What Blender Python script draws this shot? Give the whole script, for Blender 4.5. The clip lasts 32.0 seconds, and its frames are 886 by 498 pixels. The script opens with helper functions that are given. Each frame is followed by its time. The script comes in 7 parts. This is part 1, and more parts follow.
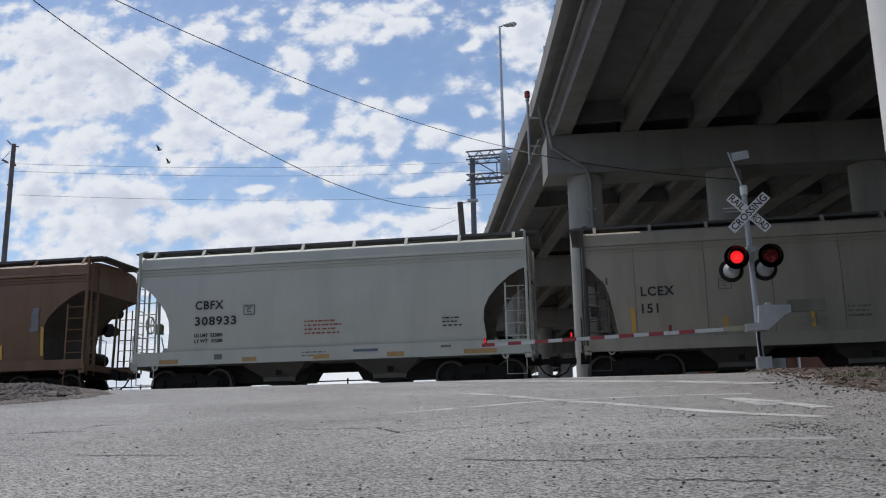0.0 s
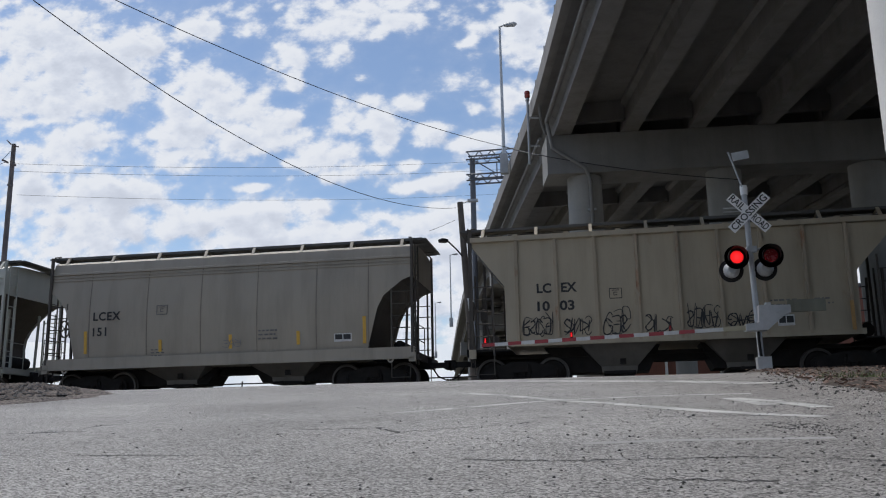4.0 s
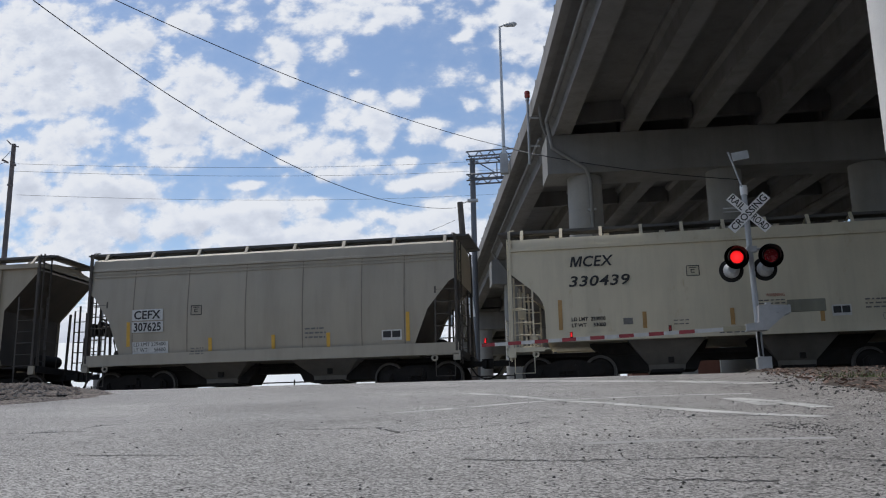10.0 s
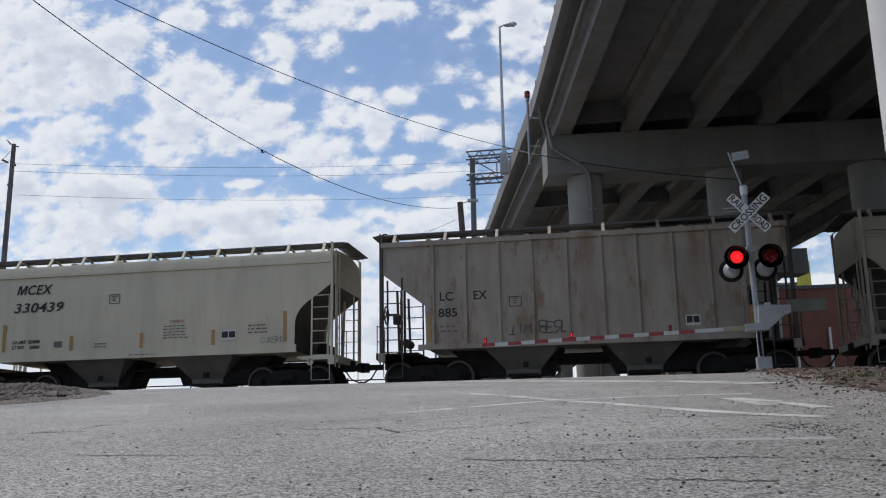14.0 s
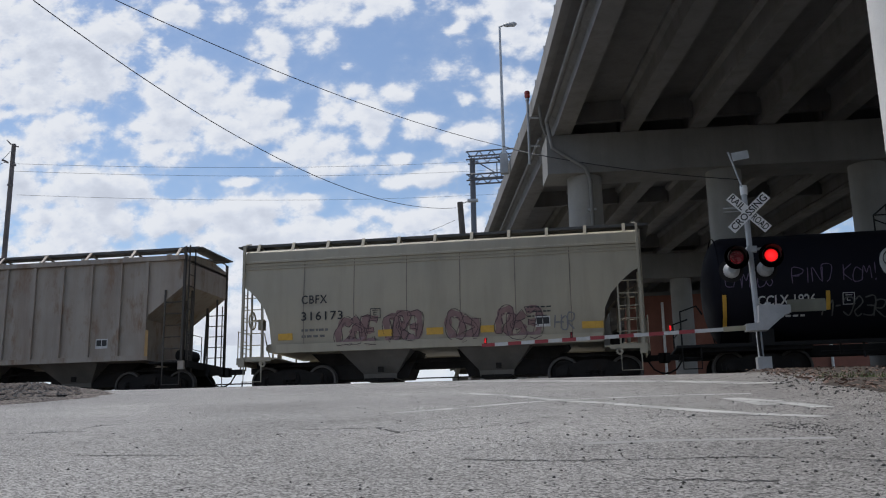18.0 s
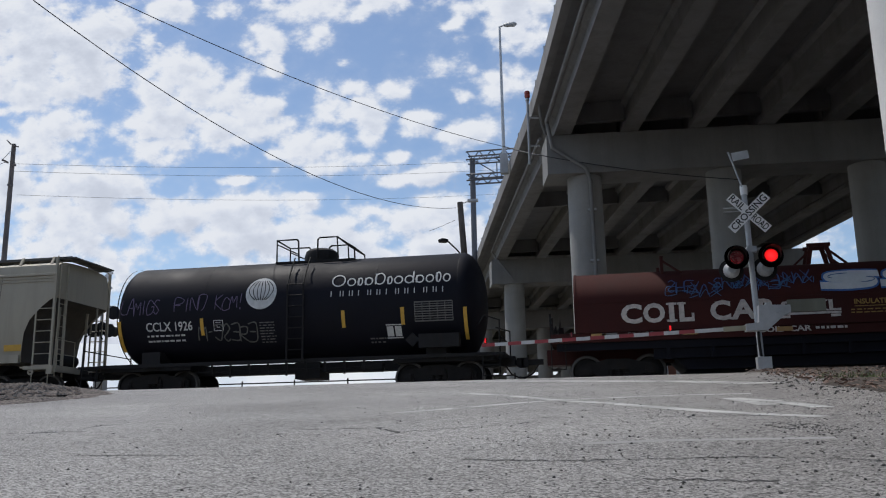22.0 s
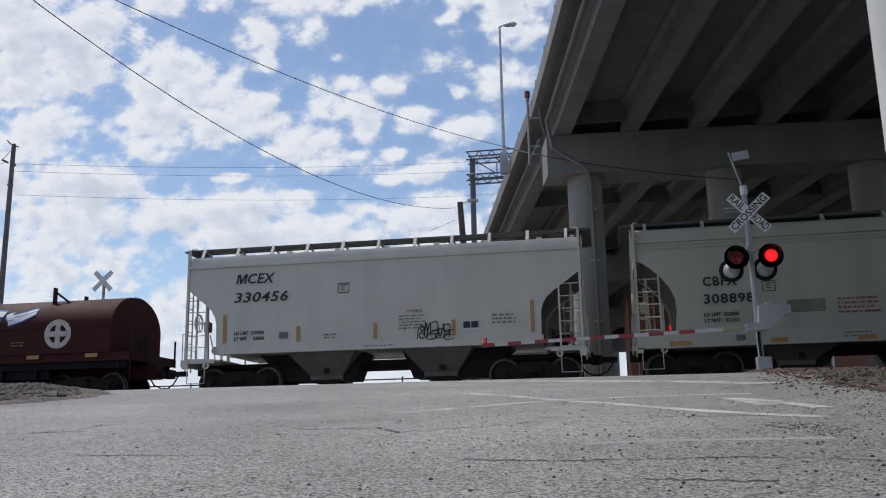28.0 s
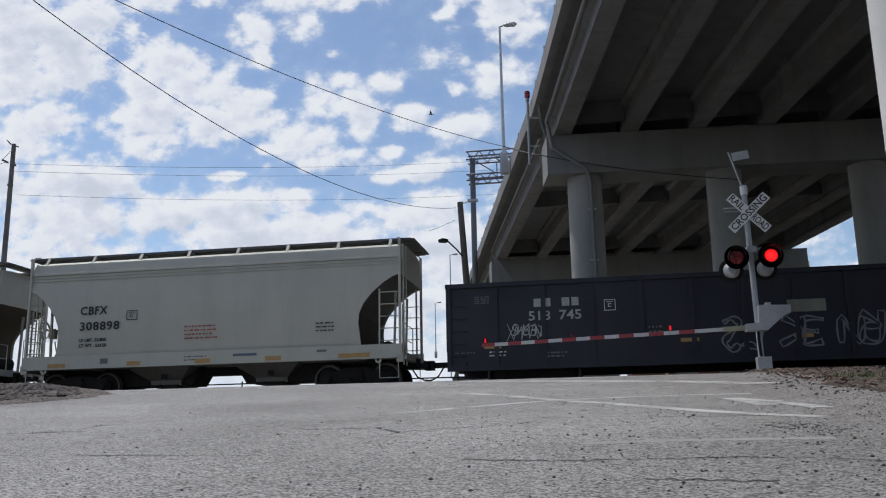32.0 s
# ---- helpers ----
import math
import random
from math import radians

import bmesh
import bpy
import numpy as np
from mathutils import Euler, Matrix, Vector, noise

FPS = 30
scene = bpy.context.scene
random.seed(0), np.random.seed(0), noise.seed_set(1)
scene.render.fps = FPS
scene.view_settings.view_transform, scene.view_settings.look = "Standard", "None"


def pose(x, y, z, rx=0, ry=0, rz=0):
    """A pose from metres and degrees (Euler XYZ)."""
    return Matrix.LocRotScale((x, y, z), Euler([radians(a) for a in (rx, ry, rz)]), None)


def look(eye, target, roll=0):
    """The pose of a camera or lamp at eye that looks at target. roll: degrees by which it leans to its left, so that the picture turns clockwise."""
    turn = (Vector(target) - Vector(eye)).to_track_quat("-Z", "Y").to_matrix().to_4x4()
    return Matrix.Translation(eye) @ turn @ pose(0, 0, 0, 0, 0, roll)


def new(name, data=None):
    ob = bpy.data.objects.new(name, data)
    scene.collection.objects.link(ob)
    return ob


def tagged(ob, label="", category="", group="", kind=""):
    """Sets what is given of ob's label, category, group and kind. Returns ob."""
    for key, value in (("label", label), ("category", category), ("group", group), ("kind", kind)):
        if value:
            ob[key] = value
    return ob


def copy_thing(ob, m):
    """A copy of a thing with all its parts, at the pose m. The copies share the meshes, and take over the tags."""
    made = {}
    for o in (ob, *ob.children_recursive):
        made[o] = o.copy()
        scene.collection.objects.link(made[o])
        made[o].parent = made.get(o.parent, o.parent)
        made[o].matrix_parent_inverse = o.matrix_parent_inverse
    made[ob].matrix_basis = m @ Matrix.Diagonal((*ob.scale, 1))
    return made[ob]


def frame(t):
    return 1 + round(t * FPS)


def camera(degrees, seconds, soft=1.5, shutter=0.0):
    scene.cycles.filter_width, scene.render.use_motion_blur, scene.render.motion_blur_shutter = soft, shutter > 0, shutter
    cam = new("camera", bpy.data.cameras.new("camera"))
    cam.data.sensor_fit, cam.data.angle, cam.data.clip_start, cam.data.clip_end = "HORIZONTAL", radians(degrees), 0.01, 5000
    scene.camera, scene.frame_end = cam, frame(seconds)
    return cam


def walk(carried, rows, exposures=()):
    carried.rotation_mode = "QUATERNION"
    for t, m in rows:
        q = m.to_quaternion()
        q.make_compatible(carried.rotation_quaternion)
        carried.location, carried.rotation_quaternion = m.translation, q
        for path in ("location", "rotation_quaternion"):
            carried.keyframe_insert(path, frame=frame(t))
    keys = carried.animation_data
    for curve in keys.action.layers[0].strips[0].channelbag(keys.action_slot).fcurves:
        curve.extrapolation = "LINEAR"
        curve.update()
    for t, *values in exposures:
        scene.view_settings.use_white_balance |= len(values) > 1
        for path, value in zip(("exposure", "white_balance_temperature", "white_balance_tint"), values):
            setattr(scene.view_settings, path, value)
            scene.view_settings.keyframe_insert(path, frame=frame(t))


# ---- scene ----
# The railway lies along x, trains run towards -x; y leads away over the crossing; z = 0 is the top of the rails.
EYE = Vector((0.0, 0.0, -1.55))
cam = camera(52.2, 32.0, soft=1.1, shutter=0.0)
VIEW = look(EYE, EYE + Vector((-0.1688, 0.9625, 0.2127)), -1.06)
walk(cam, [(0, VIEW), (32, VIEW)], exposures=[(0, 0.0), (32, 0.0)])

# ---- world, sun ----
SUN_EL, SUN_AZ = 63.0, -60.0      # azimuth from +y towards +x
world = bpy.data.worlds.new("world")
scene.world = world
world.use_nodes = True
wn = world.node_tree
sky = wn.nodes.new("ShaderNodeTexSky")
sky.sky_type, sky.sun_disc = "NISHITA", False
sky.sun_elevation, sky.sun_rotation = radians(SUN_EL), radians(SUN_AZ)
sky.air_density, sky.dust_density, sky.ozone_density = 1.0, 0.6, 3.0
wn.nodes["Background"].inputs["Strength"].default_value = 0.119
wn.links.new(sky.outputs[0], wn.nodes["Background"].inputs["Color"])
sun_way = Vector((math.sin(radians(SUN_AZ)) * math.cos(radians(SUN_EL)), math.cos(radians(SUN_AZ)) * math.cos(radians(SUN_EL)), math.sin(radians(SUN_EL))))
sun = new("sun", bpy.data.lights.new("sun", "SUN"))
sun.data.energy, sun.data.angle, sun.data.color = 3.0, radians(0.6), (1.0, 0.96, 0.9)
sun.matrix_world = look(sun_way * 60, (0, 0, 0))


# ---- materials ----
def mat(name, base, rough=0.7, metal=0.0, var=0.2, scale=3.0, fine=60.0, bump=0.15, streak=0.0, dirt=(0.06, 0.05, 0.04), rust=0.0, rust_col=(0.16, 0.06, 0.025), coat=0.0, spec=0.5):
    """Paint, metal, concrete and the like: two scales of tone, streaks that run down, patches of rust or dirt, fine relief."""
    m = bpy.data.materials.new(name)
    m.use_nodes = True
    t = m.node_tree
    n, l = t.nodes, t.links
    b = n["Principled BSDF"]
    b.inputs["Metallic"].default_value = metal
    b.inputs["Coat Weight"].default_value = coat
    b.inputs["Specular IOR Level"].default_value = spec
    co = n.new("ShaderNodeTexCoord")

    def noise_at(s, stretch=None, detail=4.0, rough_n=0.6):
        x = n.new("ShaderNodeTexNoise")
        x.inputs["Scale"].default_value, x.inputs["Detail"].default_value, x.inputs["Roughness"].default_value = s, detail, rough_n
        if stretch:
            mp = n.new("ShaderNodeMapping")
            mp.inputs["Scale"].default_value = stretch
            l.new(co.outputs["Object"], mp.inputs["Vector"])
            l.new(mp.outputs[0], x.inputs["Vector"])
        else:
            l.new(co.outputs["Object"], x.inputs["Vector"])
        return x

    def ramp(src, lo, hi, a=0.0, z=1.0):
        r = n.new("ShaderNodeMapRange")
        r.inputs["From Min"].default_value, r.inputs["From Max"].default_value = lo, hi
        r.inputs["To Min"].default_value, r.inputs["To Max"].default_value = a, z
        l.new(src, r.inputs["Value"])
        return r.outputs[0]

    def mix(fac, a, c, kind="MIX"):
        x = n.new("ShaderNodeMix")
        x.data_type, x.blend_type = "RGBA", kind
        for sock, v in ((x.inputs["Factor"], fac), (x.inputs["A"], a), (x.inputs["B"], c)):
            if isinstance(v, (int, float)):
                sock.default_value = v
            elif isinstance(v, tuple):
                sock.default_value = (*v[:3], 1)
            else:
                l.new(v, sock)
        return x.outputs["Result"]

    big, small = noise_at(scale), noise_at(fine, detail=3.0)
    col = mix(ramp(big.outputs[0], 0.3, 0.7), tuple(c * (1 - var) for c in base), tuple(min(1, c * (1 + var * 0.6)) for c in base))
    col = mix(ramp(small.outputs[0], 0.35, 0.65, 0.0, 0.35 * min(1, var * 3)), col, tuple(c * 0.6 for c in base))
    if streak:
        s1 = noise_at(1.0, (1.7, 1.7, 0.22), 5.0, 0.62)
        col = mix(ramp(s1.outputs[0], 0.46, 0.74, 0.0, streak), col, dirt)
        s2 = noise_at(1.0, (9.0, 9.0, 0.3), 4.0, 0.6)
        col = mix(ramp(s2.outputs[0], 0.55, 0.82, 0.0, streak * 0.5), col, dirt)
    if rust:
        s3 = noise_at(2.2, (1, 1, 0.36), 8.0, 0.7)
        col = mix(ramp(s3.outputs[0], 0.66 - rust * 0.22, 0.76 - rust * 0.18, 0.0, min(1.0, 0.4 + rust)), col, rust_col)
    l.new(col, b.inputs["Base Color"])
    l.new(ramp(big.outputs[0], 0.3, 0.7, max(0.05, rough - 0.1), min(1, rough + 0.1)), b.inputs["Roughness"])
    if bump:
        bp = n.new("ShaderNodeBump")
        bp.inputs["Strength"].default_value, bp.inputs["Distance"].default_value = bump, 0.01
        l.new(small.outputs[0], bp.inputs["Height"])
        l.new(bp.outputs[0], b.inputs["Normal"])
    return m


def glow(name, col, strength, radius=0.0):
    """A lit lens; with a radius it is brighter about its middle."""
    m = bpy.data.materials.new(name)
    m.use_nodes = True
    b = m.node_tree.nodes["Principled BSDF"]
    b.inputs["Base Color"].default_value = (*col, 1)
    b.inputs["Emission Color"].default_value = (*col, 1)
    b.inputs["Emission Strength"].default_value = strength
    if radius:
        n, l = m.node_tree.nodes, m.node_tree.links
        co, ln, mr = n.new("ShaderNodeTexCoord"), n.new("ShaderNodeVectorMath"), n.new("ShaderNodeMapRange")
        ln.operation = "LENGTH"
        l.new(co.outputs["Object"], ln.inputs[0])
        l.new(ln.outputs["Value"], mr.inputs["Value"])
        for k, v in (("From Min", radius * 0.15), ("From Max", radius), ("To Min", strength * 1.9), ("To Max", strength * 0.3)):
            mr.inputs[k].default_value = v
        l.new(mr.outputs[0], b.inputs["Emission Strength"])
    return m


def ground_mat(name, a, c, d, grain, rough=0.9, bump=0.6, patch=0.35, side_tint=None):
    """Aggregate: grains by cell colour, broad stains, a rough relief."""
    m = bpy.data.materials.new(name)
    m.use_nodes = True
    n, l = m.node_tree.nodes, m.node_tree.links
    b = n["Principled BSDF"]
    b.inputs["Roughness"].default_value = rough
    b.inputs["Specular IOR Level"].default_value = 0.25
    co = n.new("ShaderNodeTexCoord")
    vo = n.new("ShaderNodeTexVoronoi")
    vo.inputs["Scale"].default_value = grain
    vo2 = n.new("ShaderNodeTexVoronoi")
    vo2.inputs["Scale"].default_value = grain * 0.37
    big = n.new("ShaderNodeTexNoise")
    big.inputs["Scale"].default_value, big.inputs["Detail"].default_value, big.inputs["Roughness"].default_value = patch, 7.0, 0.62
    for x in (vo, vo2, big):
        l.new(co.outputs["Object"], x.inputs["Vector"])
    sep = n.new("ShaderNodeSeparateColor")
    l.new(vo.outputs["Color"], sep.inputs[0])
    rp = n.new("ShaderNodeValToRGB")
    e = rp.color_ramp.elements
    e[0].position, e[0].color = 0.02, (*d, 1)
    e[1].position, e[1].color = 0.98, (*c, 1)
    mid = e.new(0.35)
    mid.color = (*a, 1)
    l.new(sep.outputs[0], rp.inputs[0])
    sp2 = n.new("ShaderNodeSeparateColor")
    l.new(vo2.outputs["Color"], sp2.inputs[0])
    mr2 = n.new("ShaderNodeMapRange")
    mr2.inputs["From Min"].default_value, mr2.inputs["From Max"].default_value = 0.0, 0.14
    mr2.inputs["To Min"].default_value, mr2.inputs["To Max"].default_value = 0.55, 1.0
    l.new(sp2.outputs[1], mr2.inputs["Value"])
    mr = n.new("ShaderNodeMapRange")
    mr.inputs["From Min"].default_value, mr.inputs["From Max"].default_value = 0.3, 0.7
    mr.inputs["To Min"].default_value, mr.inputs["To Max"].default_value = 0.72, 1.16
    l.new(big.outputs[0], mr.inputs["Value"])
    mu = n.new("ShaderNodeMath")
    mu.operation = "MULTIPLY"
    l.new(mr.outputs[0], mu.inputs[0])
    l.new(mr2.outputs[0], mu.inputs[1])
    mx = n.new("ShaderNodeMix")
    mx.data_type, mx.blend_type = "RGBA", "MULTIPLY"
    mx.inputs["Factor"].default_value = 1.0
    l.new(rp.outputs[0], mx.inputs["A"])
    l.new(mu.outputs[0], mx.inputs["B"])
    col = mx.outputs["Result"]
    if side_tint:       # multiplied darker towards +x, broken up by noise
        sx, mr3, nz3, mu3, mx3 = n.new("ShaderNodeSeparateXYZ"), n.new("ShaderNodeMapRange"), n.new("ShaderNodeTexNoise"), n.new("ShaderNodeMath"), n.new("ShaderNodeMix")
        l.new(co.outputs["Object"], sx.inputs[0])
        l.new(sx.outputs[0], mr3.inputs["Value"])
        mr3.interpolation_type = "SMOOTHSTEP"
        for key, v in (("From Min", -0.8), ("From Max", 2.6), ("To Min", 0.0), ("To Max", 1.5)):
            mr3.inputs[key].default_value = v
        l.new(co.outputs["Object"], nz3.inputs["Vector"])
        nz3.inputs["Scale"].default_value, nz3.inputs["Detail"].default_value = 1.3, 7.0
        mu3.operation, mu3.use_clamp = "MULTIPLY", True
        l.new(mr3.outputs[0], mu3.inputs[0])
        l.new(nz3.outputs[0], mu3.inputs[1])
        mx3.data_type, mx3.blend_type = "RGBA", "MULTIPLY"
        mx3.inputs["B"].default_value = (*side_tint, 1)
        l.new(mu3.outputs[0], mx3.inputs["Factor"])
        l.new(col, mx3.inputs["A"])
        col = mx3.outputs["Result"]
    l.new(col, b.inputs["Base Color"])
    bp = n.new("ShaderNodeBump")
    bp.inputs["Strength"].default_value, bp.inputs["Distance"].default_value = bump, 0.006
    l.new(vo.outputs["Distance"], bp.inputs["Height"])
    l.new(bp.outputs[0], b.inputs["Normal"])
    return m


ASPHALT = ground_mat("asphalt", (0.225, 0.219, 0.212), (0.5, 0.487, 0.468), (0.055, 0.053, 0.052), 125.0, bump=0.14, side_tint=(0.66, 0.63, 0.61))
GRAVEL = ground_mat("gravel", (0.10, 0.086, 0.078), (0.21, 0.18, 0.16), (0.035, 0.028, 0.025), 34.0, bump=1.0, patch=0.8)
DIRT = ground_mat("brown_dirt", (0.05, 0.04, 0.034), (0.11, 0.09, 0.075), (0.02, 0.016, 0.014), 30.0, bump=1.0, patch=0.8)
EARTH = ground_mat("earth", (0.13, 0.115, 0.09), (0.19, 0.17, 0.13), (0.06, 0.07, 0.03), 9.0, patch=0.1)
CRACK = mat("crack_filler", (0.035, 0.034, 0.034), 0.9, var=0.4, scale=9)
ROAD_PAINT = mat("worn_road_paint", (0.52, 0.515, 0.5), 0.8, var=0.3, scale=6, fine=40, rust=1.0, rust_col=(0.265, 0.26, 0.25))
OLD_PAINT = mat("scuffed_road_paint", (0.4, 0.395, 0.385), 0.85, var=0.3, scale=6, fine=40, rust=1.6, rust_col=(0.262, 0.257, 0.25))
CONCRETE = mat("concrete", (0.29, 0.285, 0.27), 0.88, var=0.16, scale=0.8, fine=30, bump=0.3, streak=0.3, dirt=(0.15, 0.145, 0.135))
# deck and girders: dirt streaks, and bases darkened for the underside's shade
CONCRETE_DARK = mat("dark_stained_concrete", (0.165, 0.163, 0.163), 0.9, var=0.2, scale=0.6, fine=30, bump=0.3, streak=0.35, dirt=(0.05, 0.045, 0.04))
GIRDER = mat("weathered_dark_girder_concrete", (0.205, 0.202, 0.2), 0.9, var=0.22, scale=0.6, fine=30, bump=0.3, streak=0.4, dirt=(0.07, 0.06, 0.05))
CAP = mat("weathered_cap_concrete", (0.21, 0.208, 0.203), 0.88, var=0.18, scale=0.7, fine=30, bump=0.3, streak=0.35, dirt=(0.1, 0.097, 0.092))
# nearest columns: the sun on them put into a paler base
CONCRETE_SUNLIT = mat("sunlit_pale_concrete", (0.58, 0.57, 0.55), 0.85, var=0.1, scale=0.9, fine=30, bump=0.3, streak=0.12, dirt=(0.3, 0.29, 0.27))
GALV = mat("galvanised_steel", (0.5, 0.51, 0.52), 0.5, 0.55, var=0.15, scale=5)
GALV_DULL = mat("dull_aluminium_paint", (0.42, 0.43, 0.44), 0.55, 0.2, var=0.15, scale=5, streak=0.2)
BLACK = mat("black_steel", (0.02, 0.019, 0.019), 0.7, 0.0, spec=0.2, var=0.4, scale=4, rust=0.25, rust_col=(0.03, 0.02, 0.014))
GRIME = mat("grimy_cast_steel", (0.028, 0.026, 0.025), 0.85, 0.0, spec=0.18, var=0.4, scale=3, rust=0.5, rust_col=(0.025, 0.018, 0.014))
TREAD = mat("worn_wheel_steel", (0.09, 0.083, 0.078), 0.5, 0.4, var=0.2, scale=6)
RAIL = mat("rail_steel", (0.14, 0.1, 0.08), 0.6, 0.5, var=0.3, scale=3)
TIMBER = mat("weathered_timber", (0.12, 0.1, 0.085), 0.85, var=0.3, scale=4, fine=90, streak=0.4)
WHITE = mat("white_sheeting", (0.78, 0.78, 0.77), 0.5, var=0.06, scale=6)
ARM_WHITE = mat("greyish_white_sheeting", (0.52, 0.52, 0.51), 0.6, var=0.15, scale=6, streak=0.2)
RED = mat("red_sheeting", (0.27, 0.024, 0.03), 0.5, var=0.1, scale=6)
SIGN_BLACK = mat("black_letters", (0.02, 0.02, 0.02), 0.6, var=0.1)
LAMP_ON = glow("lit_red_lens", (1.0, 0.012, 0.014), 1.25, 0.135)
ARM_ON = glow("lit_red_marker", (0.9, 0.01, 0.014), 0.7)
LAMP_OFF = mat("dark_red_lens", (0.2, 0.009, 0.014), 0.25, var=0.3, scale=12)
BRICK = mat("red_brick", (0.29, 0.12, 0.085), 0.88, var=0.2, scale=1.2, fine=25, streak=0.15)
YELLOW = mat("yellow_sheet", (0.62, 0.55, 0.08), 0.7, var=0.1)
WIRE = mat("cable", (0.03, 0.03, 0.035), 0.7, var=0.1)
BEACON = mat("red_beacon_glass", (0.3, 0.035, 0.025), 0.3, var=0.1)
POLE_WOOD = mat("grey_weathered_pole", (0.2, 0.172, 0.168), 0.85, var=0.3, scale=4, fine=90, streak=0.4)
GANTRY = mat("dark_galvanised_lattice", (0.13, 0.135, 0.15), 0.55, 0.3, var=0.15, scale=5)
LEAF = mat("leaves", (0.05, 0.09, 0.025), 0.7, var=0.4, scale=5)
LITTER = mat("dry_litter", (0.2, 0.13, 0.105), 0.85, var=0.5, scale=14, fine=90)
GRASS = mat("grass_blades", (0.1, 0.125, 0.05), 0.75, var=0.4, scale=5)


# ---- mesh building ----
class Shape:
    """Vertices and faces of one mesh, gathered piece by piece."""

    def __init__(self):
        self.v, self.f, self.mi = [], [], []
        self.cur = 0

    def add(self, vs, fs):
        k = len(self.v)
        self.v.extend(tuple(p) for p in vs)
        self.f.extend(tuple(i + k for i in q) for q in fs)
        self.mi.extend([self.cur] * len(fs))
        return self

    def box(self, c, s, m=None, taper=1.0):
        x, y, z = (d / 2 for d in s)
        pts = [Vector((sx * x * (taper if sz > 0 else 1), sy * y * (taper if sz > 0 else 1), sz * z)) for sz in (-1, 1) for sy in (-1, 1) for sx in (-1, 1)]
        if m is not None:
            pts = [m @ p for p in pts]
        c = Vector(c)
        return self.add([p + c for p in pts], [(0, 2, 3, 1), (4, 5, 7, 6), (0, 1, 5, 4), (2, 6, 7, 3), (0, 4, 6, 2), (1, 3, 7, 5)])

    def beam(self, a, b, w, h, up=(0, 0, 1)):
        a, b = Vector(a), Vector(b)
        d = (b - a).normalized()
        s = d.cross(Vector(up))
        s = s.normalized() if s.length > 1e-4 else Vector((1, 0, 0))
        u = s.cross(d)
        pts = [p + s * (i * w / 2) + u * (j * h / 2) for p in (a, b) for i, j in ((-1, -1), (1, -1), (1, 1), (-1, 1))]
        return self.add(pts, [(0, 1, 2, 3), (7, 6, 5, 4), (0, 4, 5, 1), (1, 5, 6, 2), (2, 6, 7, 3), (3, 7, 4, 0)])

    def rod(self, a, b, r, n=8, r2=None, caps=True):
        a, b = Vector(a), Vector(b)
        r2 = r if r2 is None else r2
        d = (b - a).normalized()
        s = d.orthogonal().normalized()
        u = d.cross(s)
        ring = [s * math.cos(k * math.tau / n) + u * math.sin(k * math.tau / n) for k in range(n)]
        pts = [a + q * r for q in ring] + [b + q * r2 for q in ring]
        fs = [(k, (k + 1) % n, n + (k + 1) % n, n + k) for k in range(n)]
        if caps:
            fs += [tuple(range(n))[::-1], tuple(range(n, 2 * n))]
        return self.add(pts, fs)

    def pipe(self, path, r, n=8):
        path = [Vector(p) for p in path]
        k, d0 = len(path), None
        pts = []
        for i, p in enumerate(path):
            d = ((path[min(i + 1, k - 1)] - p).normalized() + (p - path[max(i - 1, 0)]).normalized()).normalized()
            if d0 is None:
                s = d.orthogonal().normalized()
            else:
                s = (s - d * s.dot(d)).normalized()
            d0 = d
            u = d.cross(s)
            pts += [p + s * (r * math.cos(q * math.tau / n)) + u * (r * math.sin(q * math.tau / n)) for q in range(n)]
        fs = [(i * n + q, i * n + (q + 1) % n, (i + 1) * n + (q + 1) % n, (i + 1) * n + q) for i in range(k - 1) for q in range(n)]
        return self.add(pts, fs + [tuple(range(n))[::-1], tuple(range((k - 1) * n, k * n))])

    def prism(self, outline, y0, y1):
        """An outline in x and z, drawn out from y0 to y1."""
        n = len(outline)
        pts = [(x, y0, z) for x, z in outline] + [(x, y1, z) for x, z in outline]
        return self.add(pts, [tuple(range(n)), tuple(range(2 * n - 1, n - 1, -1))] + [(k, n + k, n + (k + 1) % n, (k + 1) % n) for k in range(n)])

    def lathe(self, rings, axis_at=(0, 0, 0), n=24, way="y", closed=True):
        """Rings of (along, radius) about an axis."""
        k0 = len(self.v)
        pts = []
        c = Vector(axis_at)
        for a, r in rings:
            for k in range(n):
                q = (r * math.cos(k * math.tau / n), r * math.sin(k * math.tau / n))
                pts.append(c + (Vector((q[0], a, q[1])) if way == "y" else Vector((a, q[0], q[1])) if way == "x" else Vector((q[0], q[1], a))))
        fs = [(i * n + k, i * n + (k + 1) % n, (i + 1) * n + (k + 1) % n, (i + 1) * n + k) for i in range(len(rings) - 1) for k in range(n)]
        if closed:
            fs += [tuple(range(n))[::-1], tuple(range((len(rings) - 1) * n, len(rings) * n))]
        return self.add(pts, fs)

    def mesh(self, name, *mats, smooth=False):
        me = bpy.data.meshes.new(name)
        me.from_pydata(self.v, [], self.f)
        bm = bmesh.new()
        bm.from_mesh(me)
        bmesh.ops.recalc_face_normals(bm, faces=bm.faces)
        bm.to_mesh(me)
        bm.free()
        for m in mats:
            me.materials.append(m)
        if len(mats) > 1:
            me.polygons.foreach_set("material_index", self.mi)
        if smooth:
            me.polygons.foreach_set("use_smooth", [True] * len(me.polygons))
            me.set_sharp_from_angle(angle=radians(35))
        me.update()
        return me


